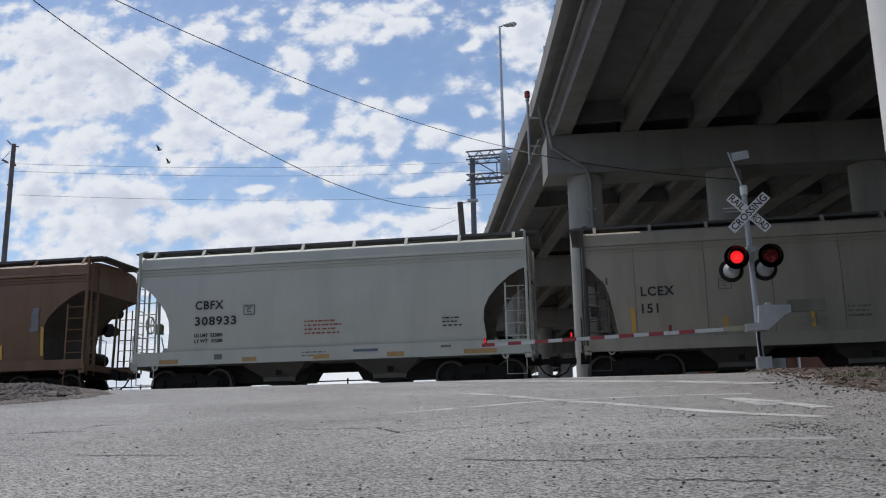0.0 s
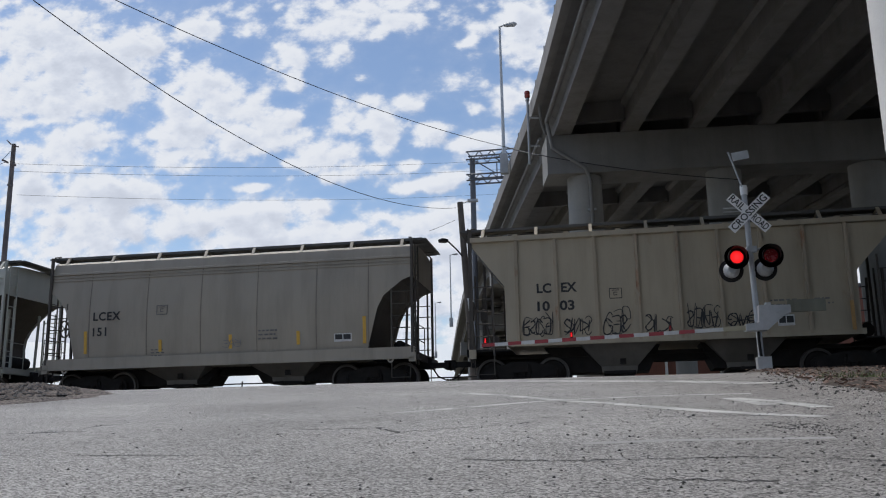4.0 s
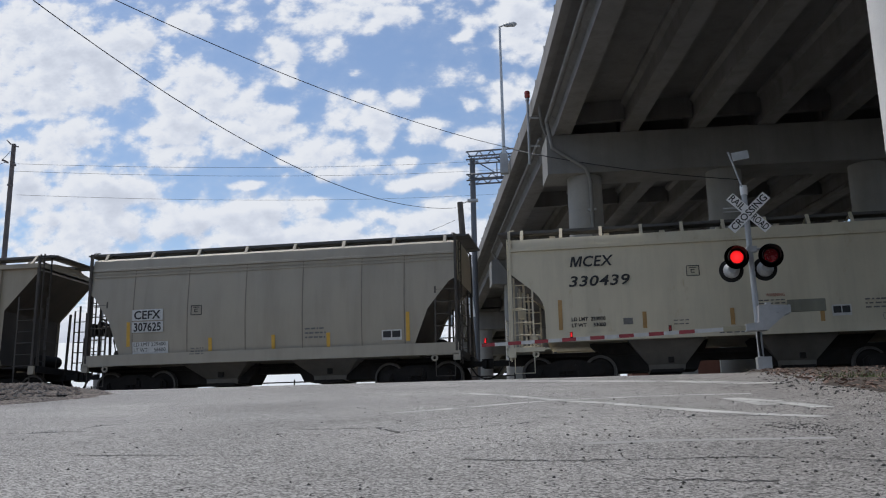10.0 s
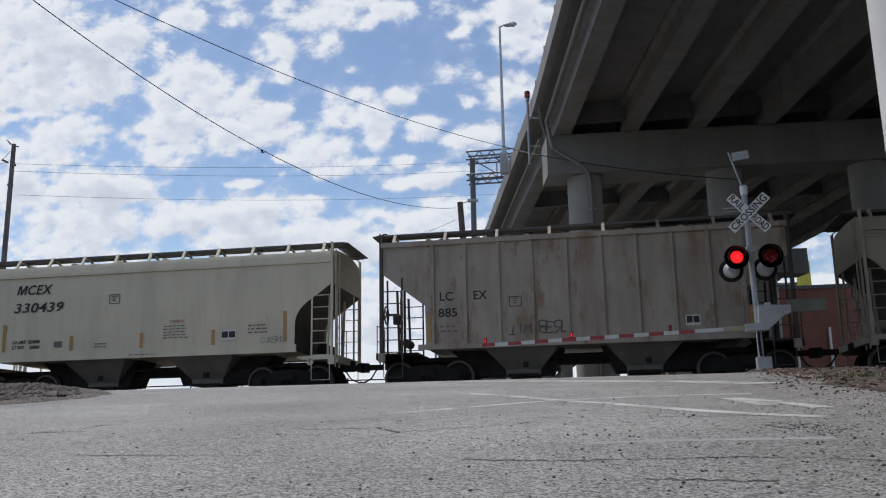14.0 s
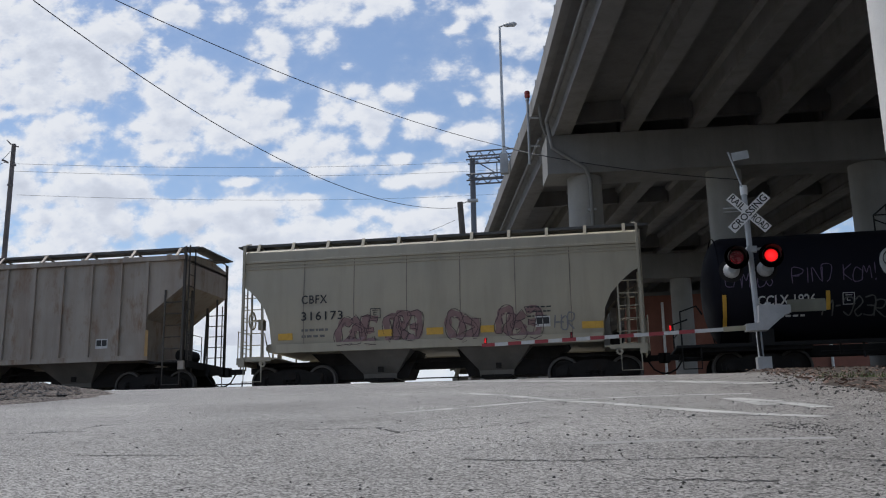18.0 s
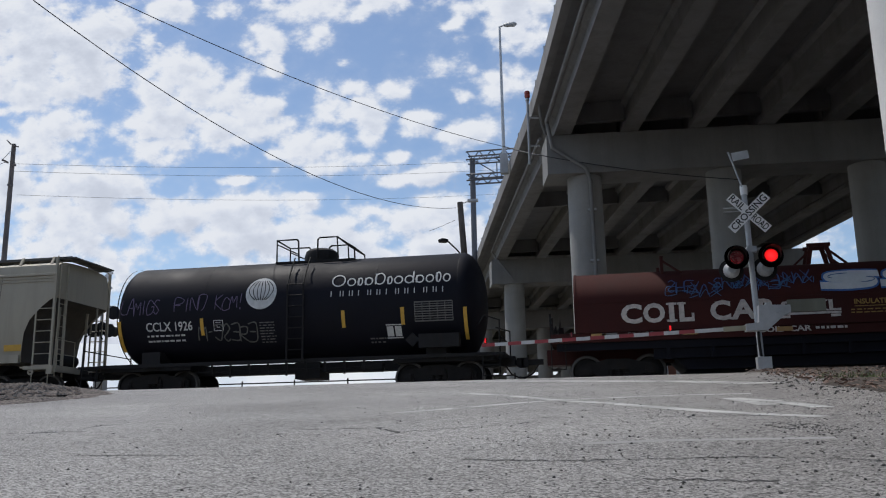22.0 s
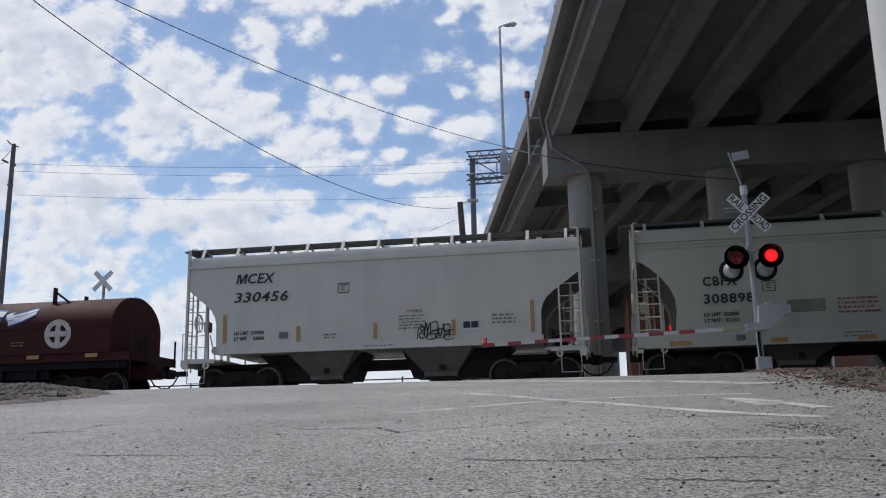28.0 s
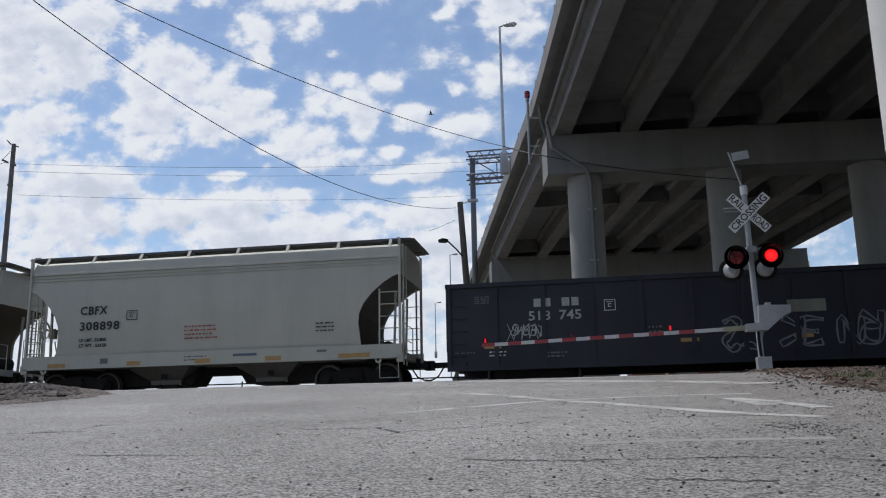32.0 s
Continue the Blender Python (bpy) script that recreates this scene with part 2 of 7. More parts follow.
def part(name, shape, material, parent, label="", smooth=False, at=None):
    """One mesh as a part under a thing or a part."""
    mats = material if isinstance(material, (list, tuple)) else (material,)
    ob = new(name, shape if isinstance(shape, bpy.types.Mesh) else shape.mesh(name, *mats, smooth=smooth))
    ob.parent = parent
    if at is not None:
        ob.matrix_basis = at
    return tagged(ob, label) if label else ob


def thing(name, label, category, at=None, group="", kind="", shape=None, material=None, smooth=False):
    mats = material if isinstance(material, (list, tuple)) else (material,)
    ob = new(name, shape.mesh(name, *mats, smooth=smooth) if shape else None)
    if at is not None:
        ob.matrix_basis = at
    return tagged(ob, label, category, group, kind)


def text_mesh(body, size, material, shear=0.0, bold=0.0, spacing=1.0, width=None):
    """Letters of the built-in font as a mesh in the x, z plane that reads from -y; the baseline starts at the origin; size is the height of the capitals."""
    cu = bpy.data.curves.new("letters", "FONT")
    cu.body, cu.size, cu.shear, cu.offset, cu.extrude, cu.space_character, cu.resolution_u = body, size / 0.69, shear, bold, 0.001, spacing, 3
    ob = new("letters", cu)
    bpy.context.view_layer.update()
    me = bpy.data.meshes.new_from_object(ob.evaluated_get(bpy.context.evaluated_depsgraph_get()))
    bpy.data.objects.remove(ob)
    bpy.data.curves.remove(cu)
    xs = [v.co.x for v in me.vertices]
    k = width / (max(xs) - min(xs)) if width else 1.0
    x0 = min(xs)
    for v in me.vertices:
        x, y, z = v.co
        v.co = ((x - x0) * k, -z, y)
    me.materials.clear()
    me.materials.append(material)
    return me


# ---- sky: a layer of broken cloud that drifts over the place ----
def smooth_noise(x, y, seed):
    """Value noise on numpy arrays, 0 to 1."""
    rng = np.random.RandomState(seed)
    tab = rng.rand(256, 256)
    xi, yi = np.floor(x).astype(int), np.floor(y).astype(int)
    fx, fy = x - xi, y - yi
    fx, fy = fx * fx * (3 - 2 * fx), fy * fy * (3 - 2 * fy)
    g = lambda i, j: tab[(xi + i) % 256, (yi + j) % 256]
    return (g(0, 0) * (1 - fx) + g(1, 0) * fx) * (1 - fy) + (g(0, 1) * (1 - fx) + g(1, 1) * fx) * fy


def cloud_layer():
    """A wide sheet at 500 m; each corner knows its place among the heaps and how thick the cloud is there."""
    # heaps and gaps in the cloud by azimuth and height over the land (thousandths of a slope x 1.6): place, then half width and half height
    heaps = [(-1037, 751, 145, 92), (-1096, 849, 109, 56), (-910, 803, 67, 37), (-770, 686, 83, 58), (-679, 621, 99, 57), (-789, 621, 74, 44), (-599, 589, 62, 31), (-440, 814, 121, 48), (-495, 767, 53, 37), (-571, 752, 49, 32), (-328, 798, 32, 22), (-431, 614, 62, 34), (-386, 568, 29, 34), (-503, 547, 78, 24), (-469, 515, 69, 22), (-136, 631, 53, 40), (-104, 749, 57, 59), (-198, 541, 49, 21), (-1008, 612, 82, 38), (-1125, 513, 59, 81), (-951, 501, 94, 35), (-1008, 426, 123, 40), (-802, 431, 100, 28)]
    puffs = [(-559, 703, 14, 23), (-423, 692, 17, 10), (-331, 644, 37, 22), (-253, 671, 48, 22), (-224, 749, 22, 12), (-211, 615, 18, 12), (-296, 582, 25, 13), (-324, 701, 14, 8), (-337, 514, 25, 10), (-348, 469, 25, 12), (-285, 473, 35, 15), (-790, 560, 55, 23), (-630, 433, 88, 25), (-516, 442, 43, 18), (-422, 407, 63, 23), (-288, 408, 70, 31), (-561, 382, 163, 33), (-646, 493, 32, 9), (-767, 830, 45, 31), (-656, 823, 37, 27), (-815, 767, 19, 23), (-258, 357, 65, 24)]
    gaps = [(-684, 772, 55, 36), (-588, 662, 40, 14), (-700, 523, 63, 31), (-374, 725, 60, 39), (-265, 611, 33, 13), (-517, 647, 18, 22), (-857, 443, 33, 14), (-480, 470, 51, 7), (-1135, 672, 40, 11), (-859, 658, 21, 12), (-628, 509, 53, 12), (-173, 697, 11, 50), (-299, 524, 33, 17)]
    xs = np.concatenate([np.linspace(-4800, -1700, 60), np.linspace(-1680, 480, 240), np.linspace(500, 4800, 60)])
    ys = np.concatenate([np.linspace(-4800, 600, 70), np.linspace(608, 2600, 250), np.linspace(2625, 4800, 70)])
    X, Y = np.meshgrid(xs, ys)
    far = np.maximum(Y, 500.0)
    U, V = 1600 * X / far, 800000 / far + np.maximum(0, 500 - Y) * 2.0

    def field(U, V):
        seen = np.clip((U + 1500) / 250, 0, 1) * np.clip((150 - U) / 150, 0, 1) * np.clip((V - 330) / 60, 0, 1) * np.clip((1050 - V) / 100, 0, 1)
        d = 0.02 - 0.06 * seen + 0.07 * np.clip((-650 - U) / 250, 0, 1) * np.clip((V - 300) / 80, 0, 1)
        for k, (s, w) in enumerate(((260, 0.12), (120, 0.22), (55, 0.24), (26, 0.2))):
            d = d + w * (smooth_noise(U / s + 31.7 * k + 100, V / (s * 0.62) + 11.3 * k + 50, 5 + k) - 0.5) * 1.5
        heap = np.zeros(U.shape)
        for x, y, a, b in heaps + puffs:
            r = ((U - x) / a) ** 2 + ((V - y) / b) ** 2
            heap = np.maximum(heap, np.exp(-r * r * 0.5)) + 0.12 * np.exp(-r)
        d = d + 0.4 * heap
        for x, y, a, b in gaps:
            d = d - 0.3 * np.exp(-((U - x) / a) ** 2 - ((V - y) / b) ** 2)
        return d + 0.14 * np.clip((520 - V) / 200, 0, 1) + 0.3 * np.clip((330 - V) / 120, 0, 1)

    d = field(U, V)
    lit = d - field(U - 16, V + 18)
    sx, sy = sun_way.x / sun_way.z * 500, sun_way.y / sun_way.z * 500
    d -= 1.6 * np.exp(-((X - sx) ** 2 + (Y - sy) ** 2) / 280 ** 2)
    ny, nx = X.shape
    me = bpy.data.meshes.new("cloud_layer")
    idx = np.arange(nx * ny).reshape(ny, nx)
    quads = np.stack([idx[:-1, :-1], idx[:-1, 1:], idx[1:, 1:], idx[1:, :-1]], -1).reshape(-1, 4)
    me.from_pydata(np.stack([X, Y, np.zeros_like(X)], -1).reshape(-1, 3).tolist(), [], quads.tolist())
    for name, val in (("thickness", d), ("sunward", lit)):
        me.attributes.new(name, "FLOAT", "POINT").data.foreach_set("value", val.reshape(-1).astype(np.float32))
    me.attributes.new("place", "FLOAT_VECTOR", "POINT").data.foreach_set("vector", np.stack([U, V / 0.7, U * 0], -1).reshape(-1).astype(np.float32))
    m = bpy.data.materials.new("cloud")
    m.use_nodes = True
    n, l = m.node_tree.nodes, m.node_tree.links
    n.remove(n["Principled BSDF"])

    def attr(name, out):
        a = n.new("ShaderNodeAttribute")
        a.attribute_name = name
        return a.outputs[out]

    where = attr("place", "Vector")

    def nz(scale, detail, rough, shift=None):
        x = n.new("ShaderNodeTexNoise")
        x.inputs["Scale"].default_value, x.inputs["Detail"].default_value, x.inputs["Roughness"].default_value = scale, detail, rough
        src = where
        if shift:
            v = n.new("ShaderNodeVectorMath")
            v.inputs[1].default_value = shift
            l.new(where, v.inputs[0])
            src = v.outputs[0]
        l.new(src, x.inputs["Vector"])
        return x.outputs[0]

    def calc(op, p, q):
        s = n.new("ShaderNodeMath")
        s.operation = op
        for sock, v in zip(s.inputs, (p, q)):
            if isinstance(v, (int, float)):
                sock.default_value = v
            else:
                l.new(v, sock)
        return s.outputs[0]

    def rng(src, lo, hi, a0=0.0, a1=1.0):
        r = n.new("ShaderNodeMapRange")
        r.interpolation_type = "SMOOTHSTEP"
        for k, v in (("From Min", lo), ("From Max", hi), ("To Min", a0), ("To Max", a1)):
            r.inputs[k].default_value = v
        l.new(src, r.inputs["Value"])
        return r.outputs[0]

    def billow(shift=None):
        x = n.new("ShaderNodeTexVoronoi")
        x.feature = "SMOOTH_F1"
        x.inputs["Scale"].default_value, x.inputs["Detail"].default_value, x.inputs["Roughness"].default_value, x.inputs["Smoothness"].default_value = 0.03, 3.0, 0.58, 0.6
        v = n.new("ShaderNodeVectorMath")
        v.inputs[1].default_value = shift or (0.0, 0.0, 0.0)
        l.new(where, v.inputs[0])
        l.new(v.outputs[0], x.inputs["Vector"])
        return x.outputs["Distance"]

    def puffed(shift=None):
        return calc("ADD", calc("MULTIPLY", nz(0.022, 8.0, 0.54, shift), 0.85), calc("MULTIPLY", calc("SUBTRACT", 0.62, billow(shift)), 0.32))

    fluff, fluff_sun = puffed(), puffed((-7.0, 12.0, 0.0))
    dens = calc("ADD", attr("thickness", "Fac"), calc("MULTIPLY", calc("SUBTRACT", fluff, 0.5), 0.85))
    cover = calc("ADD", calc("MULTIPLY", rng(dens, -0.22, 0.2), 0.9), rng(dens, -0.6, 0.1, 0.02, 0.12))
    light = calc("ADD", calc("MULTIPLY", attr("sunward", "Fac"), 0.9), calc("MULTIPLY", calc("SUBTRACT", fluff, fluff_sun), 0.75))
    tone = calc("SUBTRACT", rng(dens, 0.04, 0.85), calc("MULTIPLY", light, 1.5))
    rp = n.new("ShaderNodeValToRGB")
    e = rp.color_ramp.elements
    e[0].position, e[0].color = 0.0, (0.775, 0.805, 0.865, 1)
    e[1].position, e[1].color = 1.0, (0.565, 0.61, 0.71, 1)
    mid = e.new(0.4)
    mid.color = (0.67, 0.715, 0.81, 1)
    l.new(rng(tone, -0.15, 0.85), rp.inputs[0])
    em = n.new("ShaderNodeEmission")
    em.inputs["Strength"].default_value = 1.0
    l.new(rp.outputs[0], em.inputs["Color"])
    tr = n.new("ShaderNodeBsdfTransparent")
    mx = n.new("ShaderNodeMixShader")
    l.new(cover, mx.inputs[0])
    l.new(tr.outputs[0], mx.inputs[1])
    l.new(em.outputs[0], mx.inputs[2])
    l.new(mx.outputs[0], n["Material Output"].inputs["Surface"])
    me.materials.append(m)
    ob = new("backdrop_clouds", me)
    ob.location = (0, 0, 500)
    return tagged(ob, "broken layer of white fair-weather cloud in a blue sky", "clouds", kind="structure")


clouds = cloud_layer()


def far_haze():
    """Pale cloud low over the horizon, all round the land."""
    s, n = Shape(), 72
    vs = [(4300 * math.cos(k * math.tau / n), 4300 * math.sin(k * math.tau / n), z) for z in (-60, 180, 470) for k in range(n)]
    s.add(vs, [(r * n + k, r * n + (k + 1) % n, (r + 1) * n + (k + 1) % n, (r + 1) * n + k) for r in range(2) for k in range(n)])
    m = bpy.data.materials.new("far_pale_cloud")
    m.use_nodes = True
    nd, l = m.node_tree.nodes, m.node_tree.links
    nd.remove(nd["Principled BSDF"])
    em, nz, rp = nd.new("ShaderNodeEmission"), nd.new("ShaderNodeTexNoise"), nd.new("ShaderNodeValToRGB")
    nz.inputs["Scale"].default_value, nz.inputs["Detail"].default_value = 0.004, 5.0
    co = nd.new("ShaderNodeTexCoord")
    l.new(co.outputs["Object"], nz.inputs["Vector"])
    l.new(nz.outputs[0], rp.inputs[0])
    e = rp.color_ramp.elements
    e[0].position, e[0].color = 0.3, (0.6, 0.68, 0.8, 1)
    e[1].position, e[1].color = 0.65, (0.8, 0.84, 0.89, 1)
    l.new(rp.outputs[0], em.inputs["Color"])
    l.new(em.outputs[0], nd["Material Output"].inputs["Surface"])
    thing("backdrop_far_cloud", "pale band of far cloud low over the horizon", "clouds", kind="structure", shape=s, material=m)


far_haze()


# ---- ground ----
def ground_z(x, y):
    """The land: a ramp up to the crossing, level across the track, lower again beyond."""
    ramp = -1.95 + 0.0937 * max(y, -6.0)
    top = 0.03 - 0.011 * (max(-16.0, min(16.0, x)) + 4.5)
    k = 0.18
    near = -k * math.log(math.exp(-ramp / k) + math.exp(-(top + 0.06) / k)) if y < 30 else top + 0.06
    if y > 24:
        near = near + (-0.16 - near) * min(1.0, (y - 24) / 1.5)
    if y > 33:
        near += -1.9 * (lambda s: s * s * (3 - 2 * s))(min(1.0, (y - 33) / 12))
    return near


def sheet(xs, ys, lift=0.0, shake=0.0):
    s = Shape()
    nx = len(xs)
    vs = [(x, y, ground_z(x, y) + lift + shake * noise.noise((x * 0.9, y * 0.9, 0.3))) for y in ys for x in xs]
    fs = [(j * nx + i, j * nx + i + 1, (j + 1) * nx + i + 1, (j + 1) * nx + i) for j in range(len(ys) - 1) for i in range(nx - 1)]
    return s.add(vs, fs)


def steps(*runs):
    out = []
    for a, b, n in runs:
        out += [a + (b - a) * k / n for k in range(n)]
    return out + [runs[-1][1]]


far_x = steps((-4500, -200, 6), (-200, -40, 10), (-40, 40, 40), (40, 200, 10), (200, 4500, 6))
far_y = steps((-4500, -100, 5), (-100, -8, 8), (-8, 50, 58), (50, 300, 12), (300, 4500, 6))
ground = thing("ground", "dry earth and gravel land on both sides of the railway", "ground", kind="structure", shape=sheet(far_x, far_y, -0.09), material=EARTH, smooth=True)
road = thing("road", "worn pale grey asphalt road rising to the crossing", "road", kind="structure",
             shape=sheet(steps((-18, -8, 12), (-8, 3.4, 44)), steps((-14, 0, 14), (0, 24.9, 110)), 0.0), material=ASPHALT, smooth=True)
road_far = thing("road_beyond", "asphalt road running on beyond the tracks", "road", kind="structure",
                 shape=sheet(steps((-8.2, 2.6, 8)), steps((29.9, 60, 30), (60, 240, 18)), 0.0), material=ASPHALT, smooth=True)


def mound(x, y):
    """The gravel heap beside the road."""
    lim = lambda v: min(1.0, max(0.0, v))
    return 0.16 * math.exp(-((y - 15.5) / 3.2) ** 2) * lim((-8.2 - x) / 0.9) * lim((-0.615 * y - x) / 0.9)


def verge(name, inner, outer, label, material=GRAVEL):
    """A gravel shoulder with a ragged inner edge."""
    s = Shape()
    ys = steps((-12, 2, 10), (2, 25.2, 110))
    n = 12
    vs, fs = [], []
    sign = 1 if outer > inner else -1
    for y in ys:
        rag = 0.34 * noise.noise((y * 0.8, inner, 0)) + 0.16 * noise.noise((y * 3.1, inner, 4))
        bay = -6.2 * (lambda q: q * q * (3 - 2 * q))(min(1.0, max(0.0, (y - 12.8) / 11.0))) if inner < 0 else 0.65 - 0.75 * min(1.0, max(0.0, (15.0 - y) / 6.0)) + 0.9 * min(1.0, max(0.0, (8.2 - y) / 3.0))
        for k in range(n):
            x = inner + bay + rag + (outer - inner - bay - rag) * (k / (n - 1)) ** 2
            z = ground_z(x, y) + (-0.015 if k == 0 else 0.03 + 0.05 * (noise.noise((x * 1.3, y * 1.3, 2)) + 0.3)) * (1 if k < n - 1 else 0) - (0.12 if k == n - 1 else 0)
            if inner < 0:
                z += mound(x, y) * (1 if k < n - 1 else 0)
            vs.append((x, y, z))
    for j in range(len(ys) - 1):
        for k in range(n - 1):
            fs.append((j * n + k, j * n + k + 1, (j + 1) * n + k + 1, (j + 1) * n + k))
    s.add(vs, fs)
    return thing(name, label, "gravel shoulder", kind="structure", shape=s, material=material, smooth=True)


verge("pavement_edge_1", -8.0, -38.0, "loose grey-brown gravel shoulder beside the road")
verge("pavement_edge_2", 2.35, 30.0, "stony brown gravel and dirt shoulder beside the road", DIRT)


def strip(s, pts, width, lift):
    """A painted or cracked line laid along the road."""
    pts = [Vector((x, y, 0)) for x, y in pts]
    fine = []
    for a, b in zip(pts, pts[1:]):
        n = max(1, int((b - a).length / 0.12))
        fine += [a.lerp(b, k / n) for k in range(n)]
    fine.append(pts[-1])
    vs = []
    for i, p in enumerate(fine):
        d = (fine[min(i + 1, len(fine) - 1)] - fine[max(i - 1, 0)]).normalized()
        q = Vector((-d.y, d.x, 0))
        w = width(i) if callable(width) else width
        for sg in (-1, 1):
            x, y = (p + q * sg * w / 2)[:2]
            vs.append((x, y, ground_z(x, y) + lift))
    return s.add(vs, [(2 * i, 2 * i + 2, 2 * i + 3, 2 * i + 1) for i in range(len(fine) - 1)])


def jag(a, b, amp, seed, n=14):
    r = random.Random(seed)
    return [(a[0] + (b[0] - a[0]) * k / n, a[1] + (b[1] - a[1]) * k / n + r.uniform(-amp, amp)) for k in range(n + 1)]


stop_bar = strip(Shape(), [(1.86, 11.2), (1.2, 12.6), (0.25, 13.8), (-1.1, 15.5), (-2.6, 17.2)], 0.5, 0.0012)
thing("road_marking", "worn white stop bar across the lane", "road marking", kind="structure", shape=stop_bar, material=ROAD_PAINT)
cross_mark = strip(strip(Shape(), [(-1.64, 7.06), (-1.32, 7.37), (-0.9, 7.93), (-0.47, 8.39), (0.22, 8.66), (0.78, 8.78), (1.3, 8.69)], 0.13, 0.0012), [(-1.58, 10.59), (-1.11, 9.85), (-0.42, 8.37), (0.0, 7.67), (0.34, 6.95), (0.65, 6.35), (0.95, 5.89), (1.22, 5.59)], 0.14, 0.0024)
thing("road_marking", "faded white crossing warning mark painted on asphalt", "road marking", kind="structure", shape=cross_mark, material=ROAD_PAINT)
letter_mark = strip(strip(Shape(), [(1.03, 8.0), (1.1, 7.46), (1.15, 6.9)], 0.16, 0.0012), [(1.04, 7.85), (1.2, 7.55), (1.32, 7.0), (1.42, 6.45)], 0.15, 0.0024)
thing("road_marking", "worn white painted letter on the road", "road marking", kind="structure", shape=letter_mark, material=ROAD_PAINT)
old_line = strip(Shape(), [(-0.12, 4.24), (0.26, 4.33), (0.63, 4.31), (0.99, 4.31)], 0.1, 0.0012)
thing("road_marking", "almost worn-off white line on the road", "road marking", kind="structure", shape=old_line, material=OLD_PAINT)
cracks = Shape()
for a, b, amp, wid, sd in (((-4.4, 4.35), (-1.6, 3.98), 0.02, 0.012, 1), ((-0.58, 3.66), (-0.17, 3.58), 0.012, 0.016, 20), ((-0.17, 3.58), (0.15, 3.6), 0.012, 0.016, 21), ((0.15, 3.6), (0.48, 3.61), 0.012, 0.016, 22), ((0.48, 3.61), (0.8, 3.53), 0.012, 0.016, 23), ((0.8, 3.53), (0.94, 3.42), 0.012, 0.016, 24), ((-4.6, 5.6), (-3.5, 5.75), 0.05, 0.03, 3), ((-3.9, 5.75), (-3.4, 6.9), 0.12, 0.02, 4),
                           ((-1.9, 5.45), (-1.35, 5.5), 0.03, 0.022, 5), ((-1.4, 5.5), (-1.15, 5.05), 0.05, 0.03, 6), ((-1.2, 5.12), (-0.4, 5.7), 0.06, 0.025, 7), ((-0.5, 6.1), (1.7, 5.6), 0.04, 0.02, 8),
                           ((0.1, 3.05), (0.5, 2.95), 0.03, 0.02, 9), ((-2.2, 7.6), (-0.9, 7.5), 0.06, 0.015, 10), ((-6.5, 9.5), (-3.0, 9.2), 0.1, 0.02, 11)):
    r = random.Random(sd)
    strip(cracks, jag(a, b, amp, sd), lambda i, r=r, wid=wid: 1.3 * wid * r.uniform(0.15, 1.2), 0.0015)
thing("road_cracks", "dark open cracks running across the old asphalt", "cracks", kind="stuff", shape=cracks, material=CRACK)


def stones(name, label, spots, material, seed, small, large, power=2.5):
    r = random.Random(seed)
    s = Shape()
    for x, y in spots:
        q = small + (large - small) * r.random() ** power
        z = ground_z(x, y) + mound(x, y) + (0.045 if x < -8.3 else 0.0) + q * 0.25
        ax, ay, az = q * r.uniform(0.7, 1.3), q * r.uniform(0.7, 1.3), q * r.uniform(0.5, 0.9)
        tn = r.uniform(0, 6.3)
        pts = []
        for i, j, k in ((1, 0, 0), (0.4, 0.9, 0), (-0.7, 0.7, 0), (-0.9, -0.3, 0), (0, -1, 0), (0.2, 0.1, 0.9), (-0.35, -0.2, 0.75), (0, 0, -0.6)):
            i, j, k = i * ax * r.uniform(0.8, 1.2), j * ay * r.uniform(0.8, 1.2), k * az * r.uniform(0.8, 1.2)
            pts.append((x + i * math.cos(tn) - j * math.sin(tn), y + i * math.sin(tn) + j * math.cos(tn), z + k))
        s.add(pts, [(0, 1, 5), (1, 2, 5), (2, 6, 5), (2, 3, 6), (3, 4, 6), (4, 5, 6), (4, 0, 5), (1, 0, 7), (2, 1, 7), (3, 2, 7), (4, 3, 7), (0, 4, 7)])
    return thing(name, label, "stones", kind="stuff", shape=s, material=material)


STONE = mat("loose_stone", (0.16, 0.15, 0.145), 0.85, var=0.5, scale=30, fine=200)
STONE_DARK = mat("dark_stone", (0.06, 0.058, 0.058), 0.85, var=0.5, scale=30, fine=200)
BALLAST_STONE = mat("brown_grey_stone", (0.14, 0.115, 0.1), 0.9, var=0.5, scale=14, fine=200)
rr = random.Random(4)
spots = []
for k in range(6500):
    y = 2.2 + 12 * rr.random() ** 1.7
    x = 2.5 - abs(rr.gauss(0, 1.15)) * (1 + 0.12 * y) if rr.random() < 0.78 else rr.uniform(-4.5, 2.4)
    spots.append((x, y))
stones("loose_gravel", "small dark stones scattered over the road", spots[::2], STONE_DARK, 5, 0.0015, 0.009, 2.6)
stones("loose_gravel", "small grey stones scattered over the road", spots[1::2], STONE, 6, 0.0015, 0.007, 2.6)
spots = [(2.3 - abs(rr.gauss(0, 0.5)), rr.uniform(2.6, 11)) for k in range(700)]
stones("loose_gravel", "dark stones gathered along the road edge", spots, STONE_DARK, 9, 0.002, 0.01, 2.4)
spots = [(2.2 + max(0.0, 0.11 * (y - 9)) + (6.5 * q ** 1.6 if q > 0.12 else rr.gauss(0, 0.3)), y) for q, y in [(rr.random(), 5.5 + 15 * rr.random() ** 1.3) for k in range(5200)]] + [(min(-8.3, -0.62 * y) - abs(rr.gauss(0, 2.2)), y) for y in [rr.uniform(9.5, 20) for k in range(4200)]]
dark = [(x, y) for x, y in spots if x > 0 and y > 8]
spots = [(x, y) for x, y in spots if x < 0]
